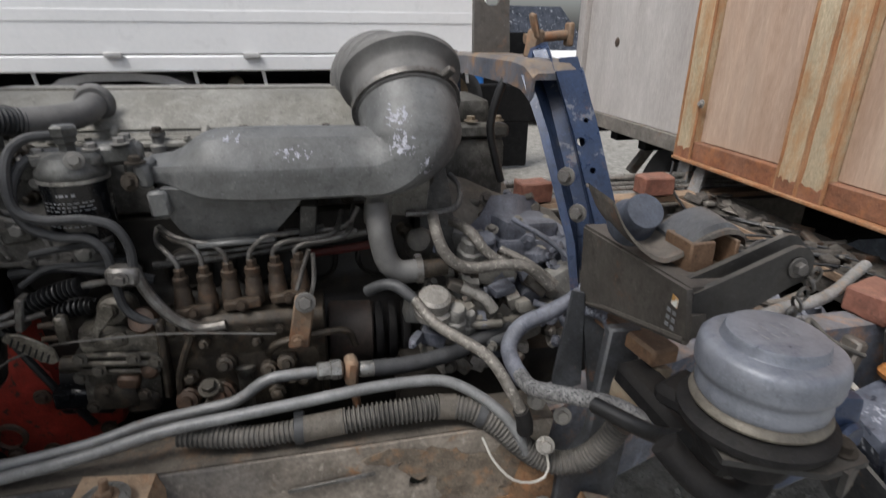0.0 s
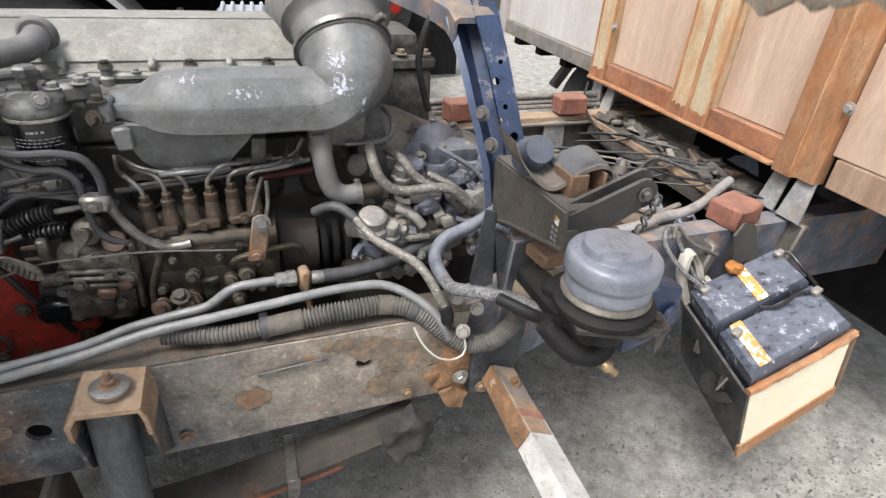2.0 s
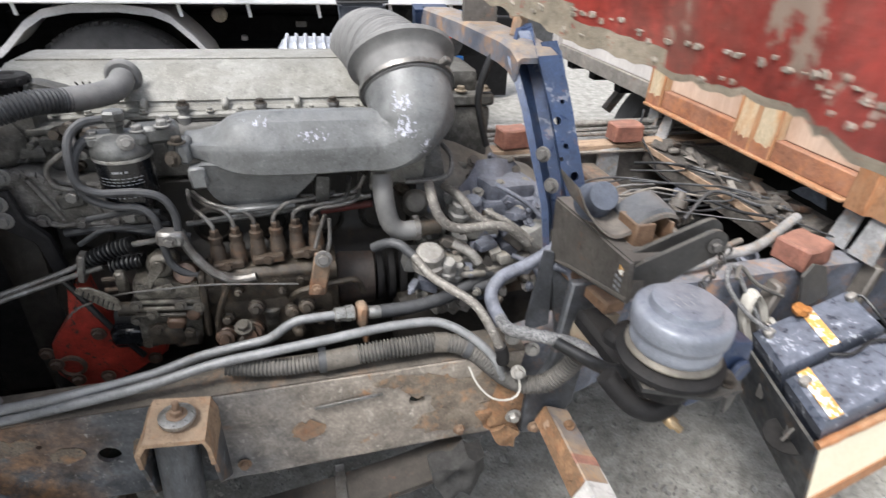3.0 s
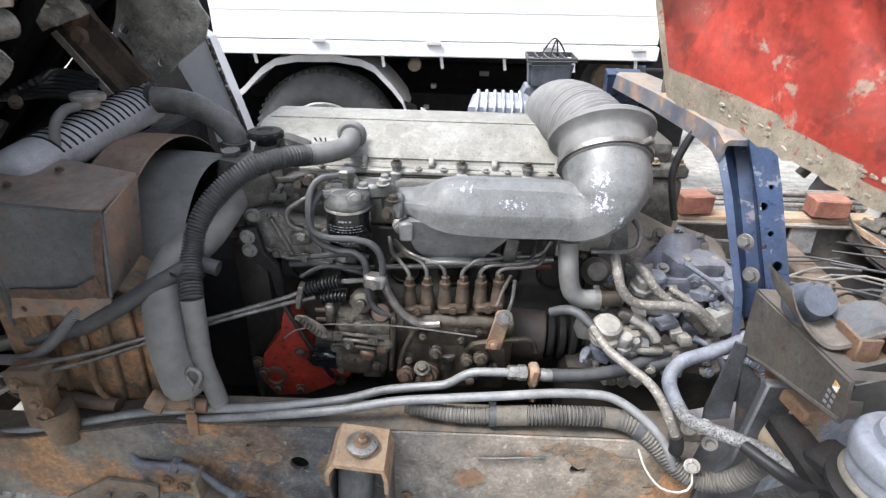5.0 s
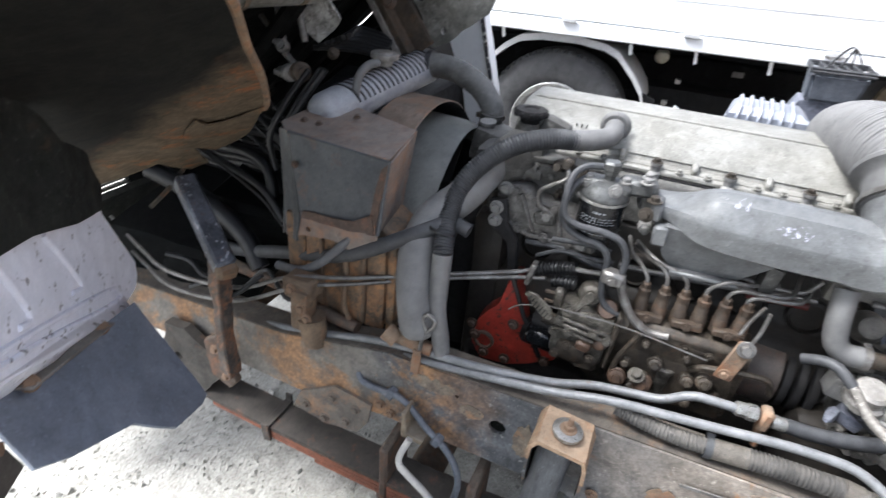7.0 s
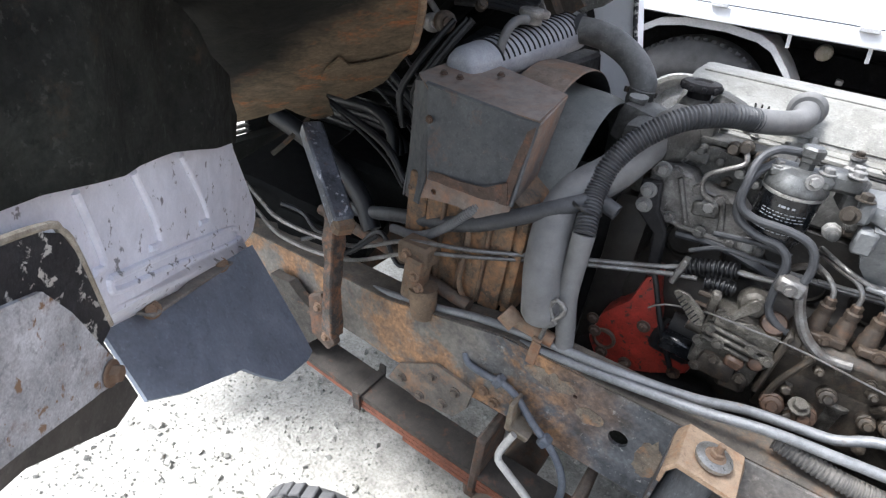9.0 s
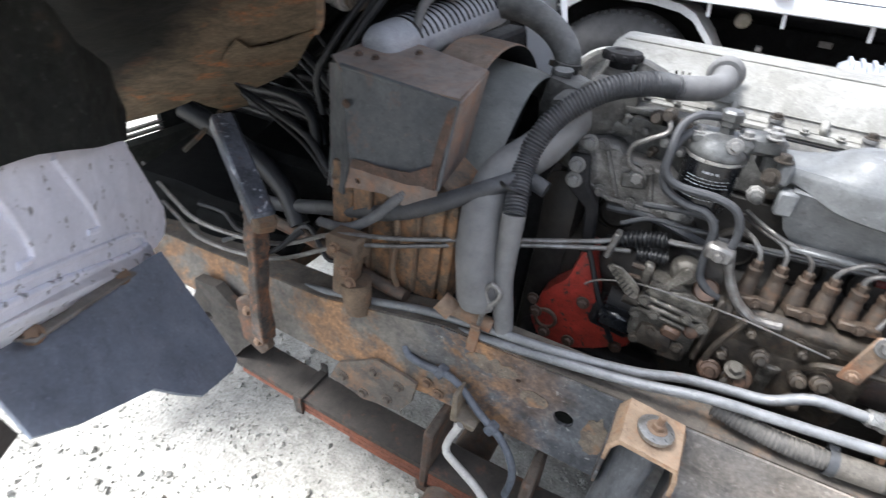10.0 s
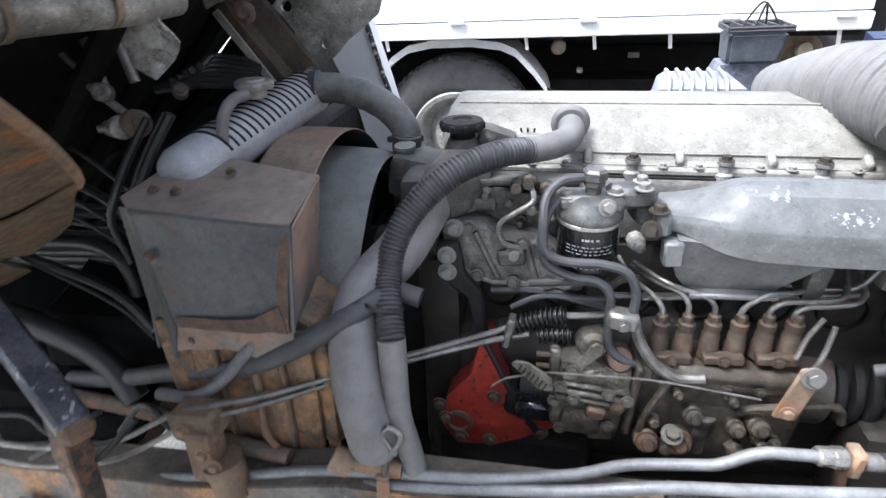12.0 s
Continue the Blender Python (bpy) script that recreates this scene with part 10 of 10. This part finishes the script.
    for y, z in ((2.49, 1.30), (2.49, 1.75), (1.41, 1.288), (1.41, 1.75)):
        bolt(cg, (X - 0.036, y, z), (-1, 0, 0), 0.011, M_PALE)
    bm = B()
    lathe(bm, (X - 0.002, 3.268, 1.509), (-1, 0, 0), [(0.024, 0), (0.02, 0.003), (0.005, 0.004)], 9)
    part("knot_hole", bm, M_RUSTDK, cg, "dark torn knot hole")
    # made-up near-black block: darkens the deep gap under the body
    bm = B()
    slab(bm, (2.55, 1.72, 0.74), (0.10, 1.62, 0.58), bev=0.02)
    part("under_body_fill", bm, M_DARKUNDER, cg, "near-black block added under the body to darken the gap")
    # dark bearers visible below
    for y0, x0 in ((2.75, 2.0), (3.05, 2.1), (3.4, 2.1)):
        bm = B()
        slab(bm, (x0 + 0.2, y0, 0.92), (0.05, 0.05, 0.30), (0, 35, 0), 0.004)
        part("brace", bm, M_CONC, cg)
    for k in range(4):
        bm = B()
        slab(bm, (2.45, 2.7 + 0.28 * k, 1.06), (0.9, 0.07, 0.08), bev=0.004)
        part("cross_bearer", bm, M_DARKUNDER, cg)
    bm = B()
    lathe(bm, (2.5, 2.95, 0.72), (0, 1, 0), [(0.12, 0), (0.34, 0.01), (0.39, 0.05), (0.39, 0.2), (0.34, 0.24), (0.12, 0.25)], 36)
    part("rear_tyre", bm, M_TYRE, cg)
    bm = B()
    sheet(bm, ragged([(2.35, 2.10, 0.834), (2.35, 2.06, 0.868), (2.35, 1.96, 0.905), (2.35, 1.925, 0.83)], 0.015, 0.004, 3), 0.004)
    part("torn_mudguard", bm, M_TORN, cg, "torn pale blue mudguard scrap")


M_SKIRT = mat("dull_brown_board", (0.36, 0.25, 0.18), 0.75, 0, dark=(0.24, 0.155, 0.105), scale=6, bump=0.15, stretch=(1, 3, 0.6), mottle=0.3)
M_TORN = mat("torn_pale_blue_paint", (0.40, 0.47, 0.58), 0.5, 0, dark=(0.28, 0.33, 0.42), scale=14, bump=0.2)
build_cargo_body()


# ---------------------------------------------------------------- white truck opposite
def build_white_truck():
    wt = thing("white_truck", (0.2, 3.9, 0.45), "white flatbed truck with drop sides, dark underside, parked opposite", "truck")
    Y = 3.41
    bm = B()
    prism(bm, [(-0.97, 1.43), (1.30, 1.45), (1.30, 2.1), (-0.97, 2.1)], "y", Y - 0.012, Y + 0.03, 0.004)
    part("drop_side", bm, M_WHITE, wt)
    for z in (1.60, 1.85):
        bm = B()
        slab(bm, (0.16, Y - 0.013, z), (2.26, 0.004, 0.05), (0, -0.5, 0), 0.002)
        part("side_swage", bm, M_WHITE, wt)
    bm = B()
    slab(bm, (0.16, Y + 0.01, 1.398), (2.30, 0.06, 0.07), (0, -0.5, 0), 0.006)
    part("bed_rail", bm, M_WHITE, wt)
    for x in (-0.42, 0.17, 0.76, 1.2):
        bm = B()
        slab(bm, (x, Y - 0.03, 1.432), (0.075, 0.02, 0.022), bev=0.004)
        part("hinge", bm, M_FENDER, wt)
    for x in (-0.96, -0.78, -0.10, 0.21, 0.54, 0.90, 1.22):
        bm = B()
        slab(bm, (x, Y + 0.03, 1.335), (0.016, 0.01, 0.07), (0, -8, 0), 0.002)
        part("rope_hook", bm, M_WHITE, wt)
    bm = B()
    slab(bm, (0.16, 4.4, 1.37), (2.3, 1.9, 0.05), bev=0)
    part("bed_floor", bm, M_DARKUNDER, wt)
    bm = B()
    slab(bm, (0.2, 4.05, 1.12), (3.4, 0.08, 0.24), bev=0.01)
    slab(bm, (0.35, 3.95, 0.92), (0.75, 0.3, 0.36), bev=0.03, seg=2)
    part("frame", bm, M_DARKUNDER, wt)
    # near-black sheet across the far side, below the bed
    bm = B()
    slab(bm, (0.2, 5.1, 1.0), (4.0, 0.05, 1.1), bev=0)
    part("under_bed_sheet", bm, M_DARKUNDER, wt)
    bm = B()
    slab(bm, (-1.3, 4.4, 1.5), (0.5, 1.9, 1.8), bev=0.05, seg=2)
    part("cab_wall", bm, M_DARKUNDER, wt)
    # wheel with mudguard
    c = V((-0.455, 3.50, 0.85))
    wh = B()
    lathe(wh, c, (0, 1, 0), [(0.235, 0.01), (0.27, -0.012), (0.35, -0.01), (0.388, 0.015), (0.408, 0.05), (0.408, 0.20), (0.38, 0.23), (0.27, 0.23)], 56, cap=False)
    tyre = part("tyre", wh, M_TYRE, wt)
    bm = B()
    for k in range(60):
        a = 2 * math.pi * k / 60
        slab(bm, c + V((0.404 * math.cos(a), 0.055, 0.404 * math.sin(a))), (0.018, 0.05, 0.022), (0, -math.degrees(a), 0), 0.003)
    part("tread", bm, M_TYRE, tyre)
    bm = B()
    lathe(bm, c, (0, 1, 0), [(0.06, 0.05), (0.12, 0.045), (0.165, 0.10), (0.195, 0.07), (0.212, 0.008), (0.234, -0.008), (0.242, 0.0), (0.238, 0.02), (0.21, 0.2), (0.06, 0.2)], 48)
    part("rim", bm, M_RIM, tyre)
    bm = B()
    lathe(bm, c, (0, 1, 0), [(0.02, 0.0), (0.07, 0.01), (0.075, 0.06)], 20)
    part("hub", bm, M_RIM, tyre)
    for k in range(6):
        a = 2 * math.pi * k / 6
        bolt(tyre, c + V((0.095 * math.cos(a), 0.046, 0.095 * math.sin(a))), (0, -1, 0), 0.012, M_RIM)
    bm = B()
    arc = [(-0.90, 1.15), (-0.86, 1.18), (-0.76, 1.275), (-0.68, 1.325), (-0.56, 1.348), (-0.36, 1.352), (-0.22, 1.335), (-0.15, 1.305), (-0.06, 1.215), (0.0, 1.14), (0.02, 1.08)]
    loft(bm, [[(x, Y + 0.03, z), (x, Y + 0.03, z - 0.035), (x, Y + 0.045, z - 0.035), (x, Y + 0.06, z - 0.012), (x, Y + 0.33, z - 0.012), (x, Y + 0.33, z)] for x, z in arc])
    part("mudguard", bm, M_FENDER, wt, "grey-white arched mudguard")
    bm = B()
    sheet(bm, ragged([(0.0, Y + 0.05, 1.12), (0.07, Y + 0.05, 1.10), (0.10, Y + 0.05, 0.98), (0.06, Y + 0.06, 0.80), (0.02, Y + 0.06, 0.95)], 0.04, 0.01, 2), 0.006)
    part("torn_flap", bm, M_BLACK, wt)
    bm = B()
    lathe(bm, (0.05, 3.62, 1.288), (0, -1, 0), [(0.036, -0.03), (0.038, 0), (0.03, 0.014), (0.012, 0.02)], 20)
    part("side_lamp", bm, M_LAMP, wt, "round cream side lamp")
    bm = B()
    slab(bm, (0.455, 3.93, 1.20), (0.06, 0.01, 0.03), bev=0.003)
    part("plate", bm, M_PALE, wt)
    for p in ((0.12, 3.6, 1.06), (0.16, 3.6, 1.18)):
        bm = B()
        slab(bm, p, (0.03, 0.03, 0.025), bev=0.004)
        part("bracket", bm, M_PALE, wt)
    # second axle hub
    bm = B()
    lathe(bm, (1.22, 3.82, 1.17), (0, -1, 0), [(0.20, -0.2), (0.20, 0.0), (0.16, 0.02), (0.125, 0.015)], 32)
    part("inner_tyre", bm, M_TYRE, wt)
    bm = B()
    lathe(bm, (1.20, 3.80, 1.20), (0, -1, 0), [(0.125, 0), (0.12, 0.03), (0.10, 0.03), (0.06, 0.01), (0.03, 0.02)], 28)
    part("rusty_hub", bm, M_RUSTTAN, wt)
    bm = B()
    lathe(bm, (1.215, 3.74, 1.245), (0, -1, 0), [(0.036, -0.02), (0.034, 0.01), (0.012, 0.02)], 18)
    part("side_lamp", bm, M_LAMP, wt)
    bm = B()
    lathe(bm, (1.305, 3.78, 1.18), (0, -1, 0), [(0.034, -0.02), (0.032, 0.01), (0.012, 0.016)], 18)
    part("red_lamp", bm, M_REDLAMP, wt, "round red lamp")


build_white_truck()


def build_far_things():
    # ribbed grey box and white shards on the far side of the engine
    fb = thing("ribbed_air_box", (0.44, 2.55, 0.75), "grey ribbed plastic air cleaner box beside the engine", "air box")
    bm = B()
    loft(bm, [[(0.33, 2.16, 1.30), (0.58, 2.16, 1.30), (0.57, 2.32, 1.30), (0.34, 2.32, 1.30)], [(0.345, 2.17, 1.395), (0.56, 2.17, 1.395), (0.55, 2.30, 1.405), (0.36, 2.30, 1.405)], [(0.365, 2.19, 1.415), (0.53, 2.19, 1.415), (0.53, 2.28, 1.42), (0.375, 2.28, 1.42)]])
    grow(bm, (0.32, 0.414, 1.81), 1.19)
    part("box", bm, M_CAN, fb)
    for k in range(6):
        bm = B()
        sweep(bm, [(0.37 + 0.028 * k, 2.163, 1.335), (0.372 + 0.028 * k, 2.165, 1.39), (0.375 + 0.027 * k, 2.195, 1.419), (0.378 + 0.027 * k, 2.28, 1.424)], 0.006, seg=6, step=0.02)
        grow(bm, (0.32, 0.414, 1.81), 1.19)
        part("rib", bm, M_CAN, fb)
    bm = B()
    slab(bm, (0.45, 2.24, 1.10), (0.18, 0.12, 0.42), bev=0.01)
    grow(bm, (0.32, 0.414, 1.81), 1.19)
    part("stand", bm, M_DARKUNDER, fb)
    for pts in ([(0.20, 2.12, 1.40), (0.26, 2.12, 1.37), (0.27, 2.12, 1.10), (0.19, 2.12, 1.10)], [(0.26, 2.14, 1.385), (0.32, 2.14, 1.36), (0.33, 2.14, 1.10), (0.26, 2.14, 1.10)]):
        bm = B()
        sheet(bm, pts, 0.004)
        grow(bm, (0.32, 0.414, 1.81), 1.19)
        ob = part("plastic_shard", bm, M_WHITE)
        tagged(ob, "broken white plastic sheet standing behind the engine", "plastic sheet", "broken sheets")
    # black rubber intake mouth with wire
    bk = thing("intake_mouth", (0.75, 2.8, 0.75), "black rubber intake mouth with a bent wire on top", "intake duct")
    box = lambda x0, x1, y0, y1, z: [(x0, y0, z), (x1, y0, z + 0.004), (x1 + 0.004, y1, z + 0.006), (x0 + 0.004, y1, z + 0.003)]
    bm = B()
    loft(bm, [box(0.594, 0.756, 2.735, 2.86, 1.345), box(0.590, 0.762, 2.728, 2.865, 1.40), box(0.586, 0.768, 2.72, 2.87, 1.448)])
    bmesh.ops.bevel(bm, geom=bm.edges[:], offset=0.012, segments=2, affect="EDGES")
    part("mouth", bm, M_HOSEB, bk)
    bm = B()
    loft(bm, [box(0.50, 0.70, 2.75, 2.88, 1.16), box(0.545, 0.715, 2.75, 2.88, 1.25), box(0.585, 0.745, 2.745, 2.87, 1.345)])
    part("lower_duct", bm, M_BLUED, bk, "pale blue-grey plastic lower duct")
    for z in (1.452, 1.462):
        bm = B()
        sweep(bm, [*box(0.582, 0.772, 2.716, 2.874, z), (0.582, 2.716, z)], 0.0055, seg=6, smooth=False)
        part("rim", bm, M_HOSE, bk)
    for x in (0.62, 0.655, 0.69, 0.725):
        bm = B()
        slab(bm, (x, 2.79, 1.462), (0.006, 0.14, 0.018), bev=0.001)
        part("fin", bm, M_HOSE, bk)
    for row in ([(0.63, 2.76, 1.462), (0.655, 2.77, 1.505), (0.685, 2.78, 1.535), (0.715, 2.78, 1.51), (0.74, 2.76, 1.462)], [(0.67, 2.76, 1.465), (0.692, 2.77, 1.53), (0.705, 2.78, 1.465)]):
        tube("wire", bk, row, 0.0035, M_WIRE, seg=6)
    bm = B()
    slab(bm, (0.60, 2.81, 0.95), (0.16, 0.12, 0.44), bev=0.01)
    part("stand", bm, M_DARKUNDER, bk)
    # rear end of the head with cable
    rh = thing("rear_housing", (0.80, 1.95, 1.0), "grimy rear engine housing with studs and a hanging cable", "housing")
    bm = B()
    slab(bm, (0.80, 1.86, 1.25), (0.16, 0.24, 0.16), bev=0.02, seg=2)
    slab(bm, (0.80, 1.86, 1.345), (0.17, 0.25, 0.03), bev=0.006)
    slab(bm, (0.79, 1.86, 1.38), (0.12, 0.18, 0.06), bev=0.02, seg=2)
    roughen(bm, 0.004, 20)
    part("casting", bm, M_HEAD, rh)
    bm = B()
    slab(bm, (0.83, 1.82, 1.10), (0.12, 0.18, 0.20), bev=0.02)
    part("lower_casting", bm, M_BLOCK, rh)
    for p in ((0.74, 1.75, 1.365), (0.80, 1.75, 1.365), (0.86, 1.75, 1.365)):
        bolt(rh, p, (0, 0, 1), 0.010, M_RUSTTAN)
    tube("hanging_cable", rh, [(0.87, 1.70, 1.48), (0.845, 1.70, 1.43), (0.83, 1.70, 1.36), (0.845, 1.70, 1.29), (0.86, 1.70, 1.24)], 0.009, M_WIRE, seg=10)
    # boards on the ground behind
    for c, s, t in (((1.25, 3.0, 0.44), (0.9, 0.35, 0.03), (0, 3, 8)), ((1.35, 2.75, 0.56), (0.7, 0.25, 0.02), (25, 2, 3))):
        bm = B()
        slab(bm, c, s, t, 0.004)
        ob = part("metal_panel", bm, M_BRIGHT if t[0] else M_CONC)
        tagged(ob, "loose pale scrap panel lying behind the frame", "scrap panel", "scrap panels")
    # car in the distance
    cr = thing("distant_car", (2.2, 7.5, 0.45), "pale parked car with dark windows far behind", "car")
    bm = B()
    loft(bm, [[(x, y, 0.6), (x, y, 1.25), (x, y + 0.1, 1.35)] + [(x, y + 1.7, 1.35), (x, y + 1.8, 1.2), (x, y + 1.8, 0.6)] for x, y in ((1.4, 7.2), (4.0, 7.2))])
    part("body", bm, M_WHITE, cr)
    bm = B()
    loft(bm, [[(x0, 7.3, 1.35), (x1, 7.4, 1.85), (x1, 8.7, 1.85), (x0, 8.8, 1.35)] for x0, x1 in ((1.6, 1.9), (3.8, 3.4))])
    part("cabin", bm, M_PLASTIC, cr)
    for x in (1.9, 3.5):
        bm = B()
        lathe(bm, (x, 7.15, 0.75), (0, 1, 0), [(0.1, 0), (0.3, 0), (0.32, 0.05), (0.32, 0.2), (0.1, 0.2)], 24)
        part("wheel", bm, M_TYRE, cr)
    bs = thing("blue_sign_post", (1.55, 4.6, 0.45), "blue plastic panel standing past the white truck", "panel")
    bm = B()
    slab(bm, (1.62, 4.8, 1.35), (0.16, 0.04, 1.8), bev=0.01)
    part("panel", bm, M_CARBLUE, bs)


build_far_things()
